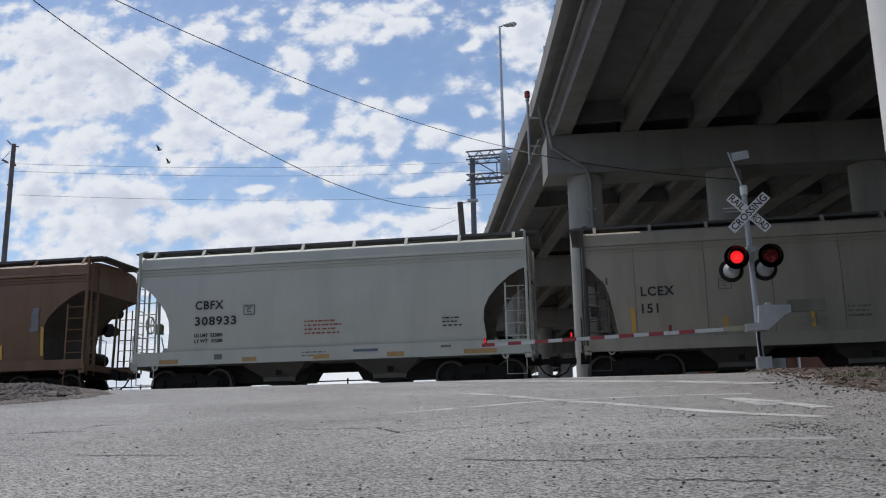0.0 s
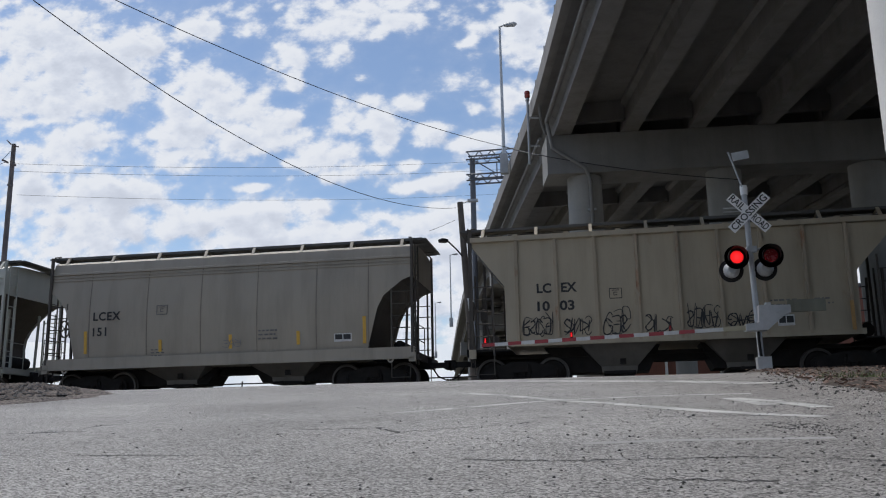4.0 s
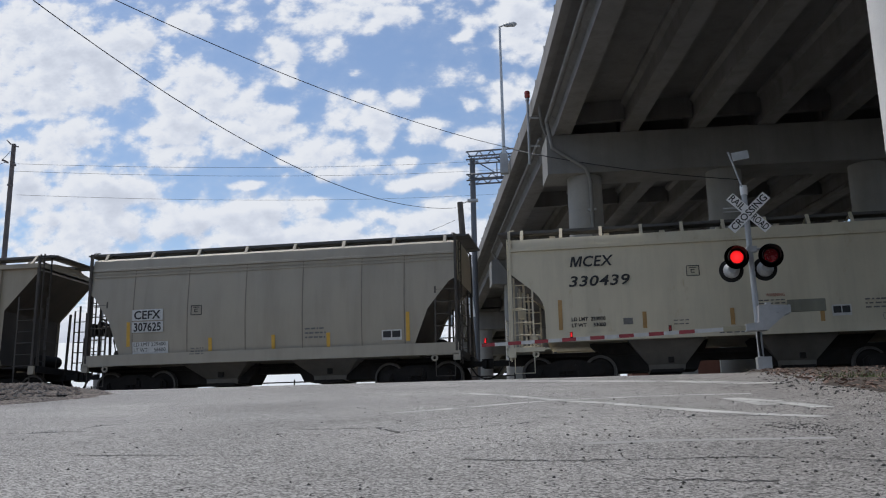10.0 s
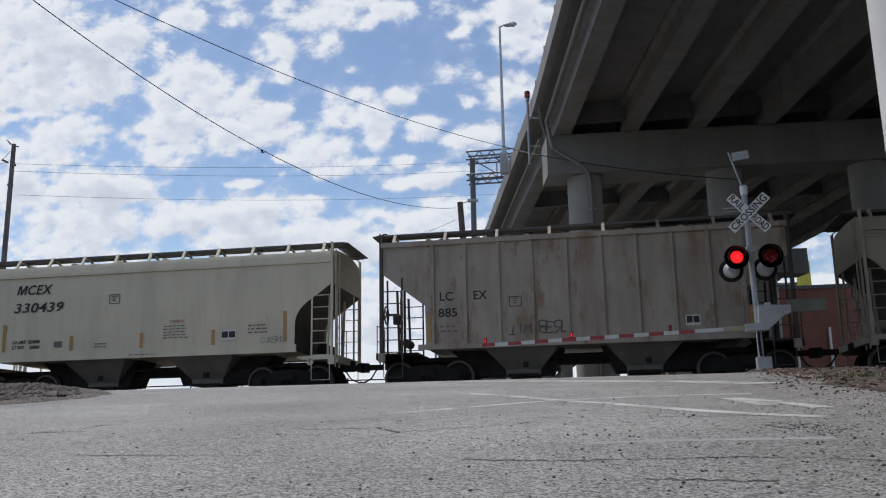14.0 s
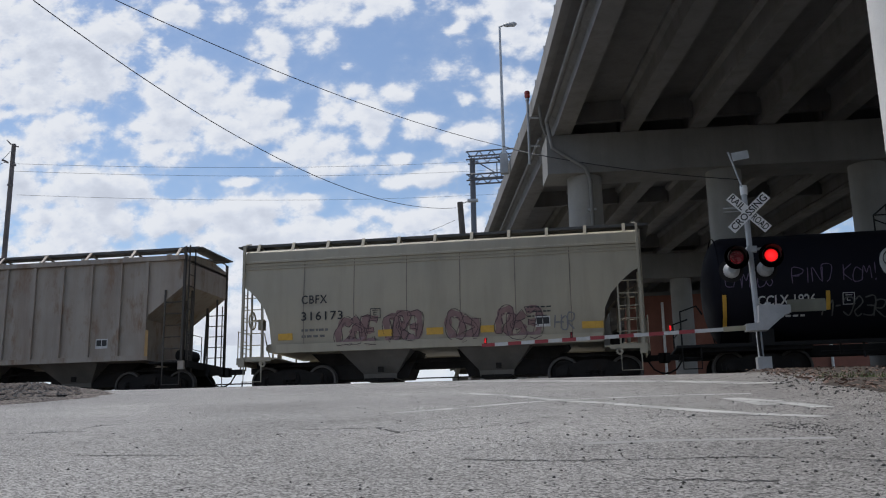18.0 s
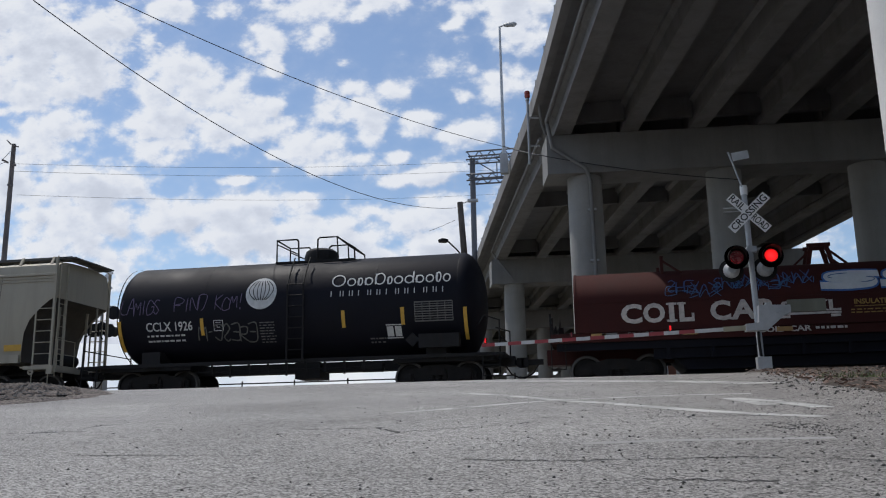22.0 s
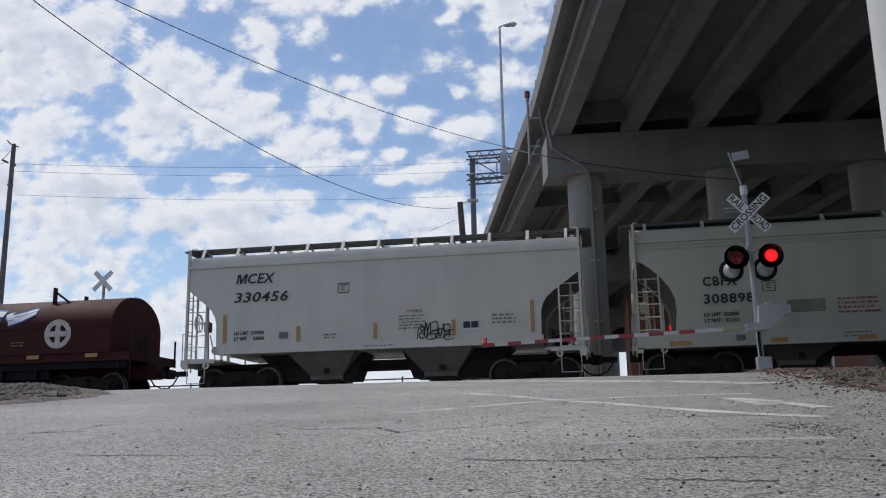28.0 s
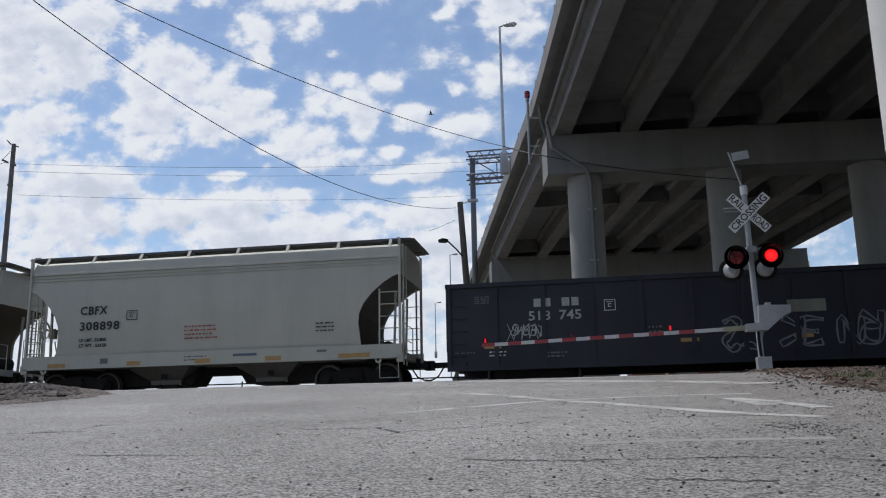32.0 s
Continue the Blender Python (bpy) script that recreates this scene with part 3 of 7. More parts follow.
stones("ballast_stones", "dark brown stones and clods on the dirt shoulder", dark, STONE_DARK, 8, 0.006, 0.024, 2.4)
stones("ballast_stones", "coarse grey-brown stones covering the shoulder", spots[::2], BALLAST_STONE, 7, 0.025, 0.065, 1.6)
stones("ballast_stones", "dark stones mixed into the shoulder gravel", spots[1::2], STONE_DARK, 10, 0.02, 0.055, 1.6)
for k, (x, y) in enumerate([(1.05, 4.25), (0.53, 5.94), (1.01, 4.48), (0.62, 3.16), (0.65, 3.16), (0.75, 2.97), (0.3, 3.2), (-0.02, 3.03)]):
    stones("stone", "lump of dark asphalt lying on the road", [(x, y)], STONE_DARK, 60 + k, 0.0022 * y, 0.0026 * y, 1.0)
spots = [(x + rr.gauss(0, 0.09), y + rr.gauss(0, 0.16)) for x, y in [(0.91, 4.9), (0.97, 4.92), (1.03, 4.83)] for k in range(90)]
stones("loose_gravel", "cluster of dark crumbs on the road", spots, STONE_DARK, 12, 0.002, 0.007, 2.0)
litter = Shape()
for k in range(2600):
    x, y = 2.2 + 4.5 * rr.random() ** 1.5, 8.4 + 14 * rr.random()
    if x < 2.15 + max(0.0, 0.1 * (y - 9)) - 0.4 * rr.random():
        continue
    q, a, z = rr.uniform(0.015, 0.045), rr.uniform(0, 6.3), ground_z(x, y) + rr.uniform(0.03, 0.07)
    dx, dy, up = math.cos(a) * q, math.sin(a) * q, rr.uniform(-0.6, 0.6) * q
    litter.add([(x - dx, y - dy, z - up), (x + dy * 0.5, y - dx * 0.5, z), (x + dx, y + dy, z + up), (x - dy * 0.5, y + dx * 0.5, z + 0.01)], [(0, 1, 2), (0, 2, 3)])
thing("leaf_litter", "dry reddish-brown leaves and chips on the shoulder", "litter", kind="stuff", shape=litter, material=LITTER)
grass = Shape()
for k in range(700):
    x, y = rr.gauss(3.05, 0.22), rr.gauss(11.3, 1.1)
    if x < 2.3:
        continue
    h, a, w = rr.uniform(0.02, 0.08), rr.uniform(0, 6.3), rr.uniform(0.005, 0.011)
    z = ground_z(x, y) + 0.02
    dx, dy = math.cos(a), math.sin(a)
    grass.add([(x - dy * w, y + dx * w, z), (x + dy * w, y - dx * w, z), (x + dx * h * 0.5, y + dy * h * 0.5, z + h)], [(0, 1, 2)])
thing("grass_tufts", "sparse green weeds growing in the gravel", "weeds", kind="stuff", shape=grass, material=GRASS)

# ---- railway ----
TRACK_Y = 27.4
for side in (-1, 1):
    y = TRACK_Y + side * 0.7525
    s = Shape()
    prof = [(-0.07, -0.17), (0.07, -0.17), (0.07, -0.155), (0.012, -0.13), (0.012, -0.045), (0.036, -0.035), (0.036, 0.0), (-0.036, 0.0), (-0.036, -0.035), (-0.012, -0.045), (-0.012, -0.13), (-0.07, -0.155)]
    n = len(prof)
    s.add([(x, y + p, z) for x in (-160, 160) for p, z in prof], [tuple(range(n))] + [tuple(range(2 * n - 1, n - 1, -1))] + [(k, (k + 1) % n, n + (k + 1) % n, n + k) for k in range(n)])
    thing("rail", "worn steel running rail of the main track", "rail", group="rails of the track", kind="structure", shape=s, material=RAIL)
bed = Shape()
xs = steps((-160, -40, 24), (-40, 40, 40), (40, 160, 24))
for x0, x1 in zip(xs, xs[1:]):
    bed.prism([(x0, -0.42), (x1, -0.42), (x1, -0.19), (x0, -0.19)], TRACK_Y - 2.3, TRACK_Y + 2.3)
thing("track_bed", "grey crushed-stone ballast bed under the track", "ballast", kind="structure", shape=bed, material=GRAVEL)
tie = Shape().box((0, 0, -0.25), (0.23, 2.6, 0.17))
tie_ob = thing("railway_tie", "dark creosoted timber railway tie", "tie", group="ties under the rails", at=pose(-30.0, TRACK_Y, 0), shape=tie, material=TIMBER)
for k in range(1, 110):
    if not -8.3 < -30 + 0.55 * k < 2.7:
        copy_thing(tie_ob, pose(-30 + 0.55 * k, TRACK_Y, 0))
panel = Shape()
for y0, y1 in ((TRACK_Y - 2.5, TRACK_Y - 0.83), (TRACK_Y - 0.67, TRACK_Y + 0.67), (TRACK_Y + 0.83, TRACK_Y + 2.5)):
    for k in range(5):
        panel.box((-7.1 + 2.17 * k, (y0 + y1) / 2, -0.1), (2.14, y1 - y0, 0.17))
thing("crossing_panels", "concrete crossing panels set between the rails", "crossing panels", kind="structure", shape=panel, material=CONCRETE)


# ---- overpass ----
ZS = 9.17                      # underside of the girders
EDGE = [(13.6, -56.0), (9.55, -33.5), (5.5, -11.0), (1.87, 9.6), (-2.05, 31.5), (-6.75, 53.0), (-11.3, 74.0), (-15.3, 95.0), (-24.6, 145.0)]   # outer edge of the deck over each pier
PIER_WAY = Vector((1.0, 0.07, 0)).normalized()
overpass = thing("overpass", "grey concrete girder overpass on round columns", "bridge", at=pose(-2.05, 31.5, 0))
BASE = Vector((-2.05, 31.5, 0))


def girder_outline():
    return [(-0.3, 0), (0.3, 0), (0.3, 0.15), (0.1, 0.32), (0.1, 0.88), (0.25, 1.0), (0.25, 1.15), (-0.25, 1.15), (-0.25, 1.0), (-0.1, 0.88), (-0.1, 0.32), (-0.3, 0.15)]


def sweep(outline, a, b, end_way):
    """A cross-section of (across, up), drawn from a to b; both ends are cut along end_way."""
    s = Shape()
    n = len(outline)
    vs = [p + end_way * u + Vector((0, 0, z)) for p in (a, b) for u, z in outline]
    return s.add(vs, [tuple(range(n)), tuple(range(2 * n - 1, n - 1, -1))] + [(k, (k + 1) % n, n + (k + 1) % n, n + k) for k in range(n)])


for i in range(2, len(EDGE) - 1):
    a, b = Vector((*EDGE[i], 0)) - BASE, Vector((*EDGE[i + 1], 0)) - BASE
    d = (b - a).normalized()
    gap = d * 0.03
    for k in range(8):
        off = PIER_WAY * (0.9 + 2.34 * k) + Vector((0, 0, ZS))
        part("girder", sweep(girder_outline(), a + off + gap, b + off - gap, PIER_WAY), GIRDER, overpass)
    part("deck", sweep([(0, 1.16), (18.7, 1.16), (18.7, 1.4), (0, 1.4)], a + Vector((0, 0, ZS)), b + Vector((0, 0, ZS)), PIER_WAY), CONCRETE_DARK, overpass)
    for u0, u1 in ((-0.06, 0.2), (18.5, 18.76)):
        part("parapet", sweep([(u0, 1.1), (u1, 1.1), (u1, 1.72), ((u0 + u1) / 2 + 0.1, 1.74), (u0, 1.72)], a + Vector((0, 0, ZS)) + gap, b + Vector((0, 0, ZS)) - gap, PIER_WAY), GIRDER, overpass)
    rail_s = Shape()
    rail_s.rod(a + Vector((0, 0, ZS + 1.82)), b + Vector((0, 0, ZS + 1.82)), 0.03, 6)
    n_post = int((b - a).length / 2.6)
    for q in range(n_post):
        p = a.lerp(b, (q + 0.5) / n_post)
        rail_s.box(p + Vector((-0.02, 0, ZS + 1.72)), (0.09, 0.13, 0.24))
    part("parapet_rail", rail_s, GALV_DULL, overpass)
    # cross beams between the girders
    for fr in (0.03, 0.5, 0.97):
        c = a.lerp(b, fr)
        for k in range(7):
            p = c + PIER_WAY * (0.9 + 2.34 * k + 1.17) + Vector((0, 0, ZS + 0.78))
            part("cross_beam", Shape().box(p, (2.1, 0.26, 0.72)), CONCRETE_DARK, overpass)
for i, (x, y) in enumerate(EDGE):
    if i < 3:
        continue
    p = Vector((x, y, 0)) - BASE
    dn = (Vector((*EDGE[i], 0)) - Vector((*EDGE[i - 1], 0))).normalized()
    s = Shape()
    hw = 0.78
    zb, zt = ZS - 1.45, ZS - 0.02
    e0, e1 = 0.32, 18.4
    vs = []
    for u, z0 in ((e0, zb + 0.0), (e1, zb)):
        for w in (-hw, hw):
            for z in (z0, zt):
                vs.append(p + PIER_WAY * u + dn * w + Vector((0, 0, z)))
    s.add(vs, [(0, 1, 3, 2), (4, 6, 7, 5), (0, 4, 5, 1), (2, 3, 7, 6), (1, 5, 7, 3), (0, 2, 6, 4)])
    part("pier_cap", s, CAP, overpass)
    for k in range(4):
        c = p + PIER_WAY * ((1.79 if i == 3 else 1.7) + 4.86 * k)
        zg = ground_z(*(c + BASE)[:2]) - 0.3
        part("column", Shape().lathe([(zg, 0.61), (ZS - 1.44, 0.61)], c, 32, "z"), CONCRETE_SUNLIT if i == 3 else CONCRETE, overpass, smooth=True)
# drain pipe along the outer girder, round the cap and down the first column
b0, b1 = Vector((*EDGE[3], 0)) - BASE, Vector((*EDGE[4], 0)) - BASE
off = PIER_WAY * 0.33 + Vector((0, 0, ZS + 0.45))
part("drain_pipe", Shape().pipe([b0 + off, b1 + off - (b1 - b0).normalized() * 0.95], 0.07, 10), CAP, overpass, smooth=True)
p = b1 - (b1 - b0).normalized() * 0.95
part("drain_pipe", Shape().pipe([p + off, p + PIER_WAY * 0.42 + Vector((0, 0, ZS - 0.05)), p + PIER_WAY * 0.5 + Vector((0, 0, ZS - 0.55)), p + PIER_WAY * 1.62 + Vector((0, 0.05, ZS - 1.32)), p + PIER_WAY * 1.76 + Vector((0, 0.22, ZS - 1.75)), p + PIER_WAY * 1.8 + Vector((0, 0.25, 0.0))], 0.07, 10), CAP, overpass, smooth=True)
for z in (2.5, 4.6, 6.4):
    part("pipe_clamp", Shape().box(p + PIER_WAY * 1.76 + Vector((0, 0.27, z)), (0.3, 0.14, 0.06)), GALV_DULL, overpass)
b2 = Vector((*EDGE[5], 0)) - BASE
d2 = (b2 - b1).normalized()
part("drain_pipe", Shape().pipe([b1 + off + d2 * 0.9, b2 + off - d2 * 0.95, b2 + PIER_WAY * 1.6 - d2 * 0.95 + Vector((0, 0, ZS - 1.3))], 0.07, 10), CAP, overpass, smooth=True)
part("drain_pipe", Shape().pipe([b1 - PIER_WAY * 0.0 + Vector((0.25, -0.9, ZS + 1.15)), b1 + Vector((0.3, -0.7, ZS + 0.5)), b1 + Vector((0.42, -0.5, ZS + 0.1))], 0.05, 8), CAP, overpass, smooth=True)
# unseen block added behind the eye to keep light from under the bridge
part("abutment", sweep([(0.1, -2.6), (18.6, -2.6), (18.6, ZS + 1.1), (0.1, ZS + 1.1)], Vector((*EDGE[2], 0)) - BASE, Vector((*EDGE[0], 0)) - BASE, PIER_WAY), CONCRETE_DARK, overpass, "unseen concrete block keeping light off")


# ---- crossing signal ----
def disc(s, c, r, y, n=28):
    c = Vector(c)
    return s.add([c + Vector((r * math.cos(k * math.tau / n), y, r * math.sin(k * math.tau / n))) for k in range(n)], [tuple(range(n))])


def crossbuck(parent, z, y, letters=True):
    for k, ang in enumerate((46, -43)):
        bl = part("blade", Shape().box((0, 0, 0), (1.06, 0.012, 0.2)), WHITE, parent, at=pose(0, y - 0.014 * k, z) @ pose(0, 0, 0, 0, ang, 0))
        if letters:
            words = (("RAIL", -0.5, 0.36), ("ROAD", 0.11, 0.39)) if ang > 0 else (("CROSSING", -0.49, 0.98),)
            for w, x, wid in words:
                part("lettering", text_mesh(w, 0.145, SIGN_BLACK, bold=0.003, width=wid), None, bl, "black letters", at=pose(x, -0.009, -0.067))


signal = thing("crossing_signal", "grey mast with railroad crossbuck, twin red flashers and lowered gate", "crossing signal", at=pose(3.2, 19.6, -0.12))
part("mast", Shape().rod((0, 0, -0.1), (-0.05, 0, 3.84), 0.06, 16), GALV_DULL, signal, smooth=True)
part("cap", Shape().lathe([(3.72, 0.072), (3.86, 0.082), (3.92, 0.075), (3.93, 0.02)], (-0.05, 0, 0), 16, "z"), WHITE, signal, smooth=True)
part("base", Shape().box((0, 0, -0.1), (0.46, 0.46, 0.16)).box((0.03, -0.05, 0.1), (0.28, 0.26, 0.27)), GALV, signal, "square steel foot")
crossbuck(signal, 3.3, -0.09)
part("light_arm", Shape().rod((-0.36, 0, 2.52), (0.36, 0, 2.52), 0.03, 10).box((0, 0, 2.52), (0.2, 0.14, 0.12)).rod((-0.36, 0, 2.52), (-0.36, 0, 2.3), 0.025).rod((0.36, 0, 2.52), (0.36, 0, 2.3), 0.025), GALV_DULL, signal)
part("antenna_bracket", Shape().rod((-0.5, 0.02, 3.45), (0.0, 0.02, 3.45), 0.015, 6).rod((-0.5, 0.02, 3.37), (0.0, 0.02, 3.37), 0.012, 6), GALV_DULL, signal)
lenses = []
for sx in (-1, 1):
    c = Vector((sx * 0.345, -0.18, 2.33))
    head = part("flasher", Shape().lathe([(-0.02, 0.255), (0.0, 0.255), (0.0, 0.19), (0.06, 0.18), (0.16, 0.1), (0.17, 0.02)], c, 28, "y").lathe([(-0.02, 0.16), (-0.02, 0.255)], c, 28, "y", closed=False), BLACK, signal, "black flasher with round backing plate", smooth=True)
    hood = Shape()
    n = 20
    for r0, r1 in ((0.185, 0.19),):
        vs, fs = [], []
        for k in range(n + 1):
            a = math.radians(-25 + 230 * k / n)
            for y in (-0.02, -0.30 if 0.15 * n < k < 0.85 * n else -0.16):
                vs.append(c + Vector((r0 * math.cos(a), y, r0 * math.sin(a))))
        for k in range(n):
            fs.append((2 * k, 2 * k + 1, 2 * k + 3, 2 * k + 2))
        hood.add(vs, fs)
    part("hood", hood, BLACK, head, smooth=True)
    ls = Shape()
    disc(ls, (0, 0, 0), 0.135, -0.004)
    ls.cur = 1
    disc(ls, (0, 0, 0), 0.135, 0.004)
    lenses.append((part("lens", ls, (LAMP_ON, LAMP_OFF), head, "red light-emitting lens", at=pose(*(c + Vector((0, -0.035, 0))))), sx))
    c2 = c + Vector((-0.04 * 1 - 0.03, 0.42, -0.2))
    back = part("rear_flasher", Shape().lathe([(0.02, 0.255), (0.0, 0.255), (0.0, 0.15)], c2, 28, "y", closed=False), BLACK, signal, "flasher facing away with pale housing", smooth=True)
    part("housing", Shape().lathe([(0.0, 0.17), (-0.12, 0.165), (-0.2, 0.09), (-0.21, 0.01)], c2, 24, "y"), GALV_DULL, back, smooth=True)
# gate mechanism, arm and counterweights
part("gate_box", Shape().prism([(-0.3, 0.76), (0.12, 0.76), (0.48, 1.06), (0.6, 1.1), (0.6, 1.26), (-0.02, 1.28), (-0.04, 0.92), (-0.3, 0.9)], -0.36, -0.1).rod((0.35, -0.37, 1.12), (0.35, -0.4, 1.12), 0.03, 10).box((0.17, -0.25, 1.3), (0.1, 0.2, 0.05)), GALV, signal, "grey cast gate mechanism")
part("counterweight", Shape().box((0.92, -0.3, 1.24), (0.74, 0.06, 0.25)).box((0.8, -0.335, 1.25), (0.02, 0.02, 0.16)).box((0.66, -0.335, 1.25), (0.02, 0.02, 0.16)), mat("dull_olive_steel", (0.2, 0.2, 0.155), 0.7, var=0.15, streak=0.3), signal, "flat olive-grey counterweight plate")
part("conduit", Shape().pipe([(-0.02, -0.1, 0.25), (-0.04, -0.12, 0.6), (-0.03, -0.1, 0.78)], 0.03, 8), BLACK, signal)
arm_a, arm_b = Vector((-0.27, -0.25, 0.83)), Vector((-5.97, 1.2, 0.83))
arm = part("gate_arm", Shape().beam(arm_a, arm_a.lerp(arm_b, 0.08), 0.05, 0.1), mat("arm_adapter", (0.32, 0.29, 0.2), 0.7), signal, "lowered gate arm with red and white stripes")
bands = 17
for k in range(bands):
    f0, f1 = 0.07 + 0.93 * k / bands, 0.07 + 0.93 * (k + 1) / bands
    part("red_band" if k % 2 == 0 and k else "white_band", Shape().beam(arm_a.lerp(arm_b, f0), arm_a.lerp(arm_b, f1), 0.03, 0.078), RED if k % 2 == 0 and k else ARM_WHITE, arm)
arm_lamps = []
for f, what in ((0.265, "R"), (0.635, "L"), (0.985, "S")):
    p = arm_a.lerp(arm_b, f) + Vector((0, -0.02, 0.1))
    lb = part("arm_lamp", Shape().box(p + Vector((0, 0.03, 0)), (0.06, 0.05, 0.13)).rod(p + Vector((0, 0.02, -0.05)), p + Vector((0, 0.02, -0.12)), 0.015), BLACK, signal)
    ls = Shape()
    ls.box((0, -0.003, 0), (0.04, 0.004, 0.1), taper=0.8)
    ls.cur = 1
    ls.box((0, 0.003, 0), (0.04, 0.004, 0.1), taper=0.8)
    arm_lamps.append((part("lens", ls, (ARM_ON, LAMP_OFF), lb, at=pose(*(p + Vector((0, -0.012, 0))))), what))
# lamp bracket that stands on the mast's far side
flag = thing("sign_plate", "small pale plate on a thin leaning rod", "plate", at=pose(2.86, 19.35, 0))
part("rod", Shape().rod((0.22, 0, 3.72), (0.0, 0, 4.5), 0.018, 6), GALV_DULL, flag)
part("plate", Shape().box((0.24, -0.02, 4.4), (0.34, 0.02, 0.18), Euler((0, radians(-8), 0)).to_matrix()), GALV, flag)

# far crossing sign, seen from behind
far_sign = thing("crossbuck_sign", "railroad crossbuck on a post seen from behind", "crossing signal", at=pose(-19.7, 33.0, -0.2))
part("post", Shape().rod((0, 0, -0.4), (0, 0, 5.6), 0.06, 12), GALV_DULL, far_sign, smooth=True)
crossbuck(far_sign, 5.39, -0.09, letters=False)
for z, spots in ((4.35, ((0.56, -0.28),)), (3.62, ((-0.28, -0.1), (0.08, 0.1), (0.4, -0.2)))):
    part("light_arm", Shape().rod((-0.35, 0, z), (0.5, 0, z), 0.03, 8), GALV_DULL, far_sign)
    for x, dz in spots:
        fl = part("flasher", Shape().lathe([(-0.02, 0.27), (0.01, 0.27), (0.02, 0.2), (0.18, 0.12), (0.2, 0.02)], (x, -0.1, z - 0.2 + dz * 0.3), 20, "y"), BLACK, far_sign, "black flasher seen from behind", smooth=True)
        part("hood", Shape().lathe([(0.0, 0.2), (0.34, 0.2), (0.34, 0.19), (0.0, 0.19)], (x, 0.0, z - 0.2 + dz * 0.3), 16, "y", closed=False), BLACK, fl)
part("gate_box", Shape().box((0.1, 0, 1.2), (0.4, 0.35, 0.55)).box((0, 0, -0.1), (0.4, 0.4, 0.3)), GALV_DULL, far_sign)


# ---- poles, wires, far things ----
def timber_pole(x, y, top, r=0.16, lean=0.0, label="weathered timber utility pole"):
    t = thing("utility_pole", label, "utility pole", at=pose(x, y, ground_z(x, y) - 0.3))
    h = top - ground_z(x, y) + 0.3
    part("shaft", Shape().rod((lean, 0, 0), (0, 0, h), r * 1.25, 14, r * 0.85), POLE_WOOD if r < 0.15 else TIMBER, t, smooth=True)
    return t, h


pole, h = timber_pole(-29.45, 40.0, 14.1, 0.13)
for name, x0, z0, x1, z1, thick in (("brace", -0.32, 0.2, -0.08, -0.04, 0.05), ("bracket", 0.1, -0.15, 0.36, -0.2, 0.05), ("crossarm", -0.5, -0.84, -0.16, -1.02, 0.1), ("crossarm", 0.0, -1.12, 0.3, -1.2, 0.1), ("crossarm", -0.08, -2.2, 0.22, -2.28, 0.1)):
    part(name, Shape().beam((x0, -0.12, h + z0), (x1, -0.12, h + z1), 0.08, thick), POLE_WOOD, pole)
for x0, z0, x1, z1 in ((-0.1, -0.4, -0.48, -0.84), (0.05, -0.5, 0.28, -1.18), (-0.05, -1.6, 0.2, -2.26), (-0.2, -0.95, -0.75, -1.1)):
    part("guy", Shape().rod((x0, -0.1, h + z0), (x1, -0.12, h + z1), 0.013, 5), WIRE, pole)
pole2, h2 = timber_pole(-7.72, 50.0, 12.2, 0.2, 0.85, "dark timber pole carrying a street lamp")
part("lamp_arm", Shape().pipe([(0.12, -0.1, h2 - 3.25), (-0.2, -0.4, h2 - 2.85), (-0.62, -0.9, h2 - 2.45)], 0.045, 8), BLACK, pole2)
part("lamp_head", Shape().lathe([(-0.12, 0.05), (-0.1, 0.28), (0.02, 0.3), (0.1, 0.12)], (-0.85, -1.0, h2 - 2.42), 14, "z"), BLACK, pole2, "round street lamp head")
part("notice_plate", Shape().box((0.55, -0.28, h2 - 6.2), (0.32, 0.03, 1.1), Euler((0, radians(-6), 0)).to_matrix()), WHITE, pole2, "pale weathered notice plate")
part("lamp_head", Shape().pipe([(0, 0, h2 - 0.1), (0.5, 0, h2 + 0.05)], 0.04, 6).box((0.75, 0, h2 + 0.06), (0.6, 0.25, 0.14)), GALV_DULL, pole2, "small street lamp head")


def cable(name, a, b, sag, label, r=0.016):
    s = Shape()
    a, b = Vector(a), Vector(b)
    pts = []
    for k in range(41):
        f = k / 40
        pts.append(a.lerp(b, f) - Vector((0, 0, sag * 4 * f * (1 - f))))
    s.pipe(pts, r, 5)
    return thing(name, label, "cable", shape=s, material=WIRE)


cable('overhead_wire', (-29.45, 40.0, 13.05), (-5.96, 64.0, 19.11), 0.4, 'thin overhead wire from a pole', 0.0085)
cable('overhead_wire', (-29.41, 40.0, 12.65), (-5.98, 64.0, 18.37), 0.4, 'thin overhead wire from a pole', 0.0085)
cable('overhead_wire', (-29.04, 40.0, 11.36), (-6.05, 64.0, 16.51), 0.4, 'thin overhead wire from a pole', 0.0085)
cable('overhead_cable', (-13.3, 12.75, 9.15), (-3.31, 33.0, 9.62), 0.64, 'dark overhead cable hanging across the sky', 0.011)
cable('overhead_cable', (-15.78, 9.48, 11.75), (-7.98, 50.0, 11.89), 2.71, 'dark overhead cable hanging across the sky', 0.0145)
cable('overhead_cable', (-3.31, 33.0, 9.62), (-1.85, 30.6, 8.4), 0.02, 'dark cable end fixed to the bridge', 0.02)
cable('overhead_cable', (-1.85, 30.6, 8.4), (4.94, 31.2, 7.2), 0.12, 'dark cable slung along the pier cap', 0.015)
cable('overhead_wire', (-9.55, 50.0, 10.61), (-8.04, 50.0, 11.16), 0.02, 'thin service wire to a pole', 0.012)
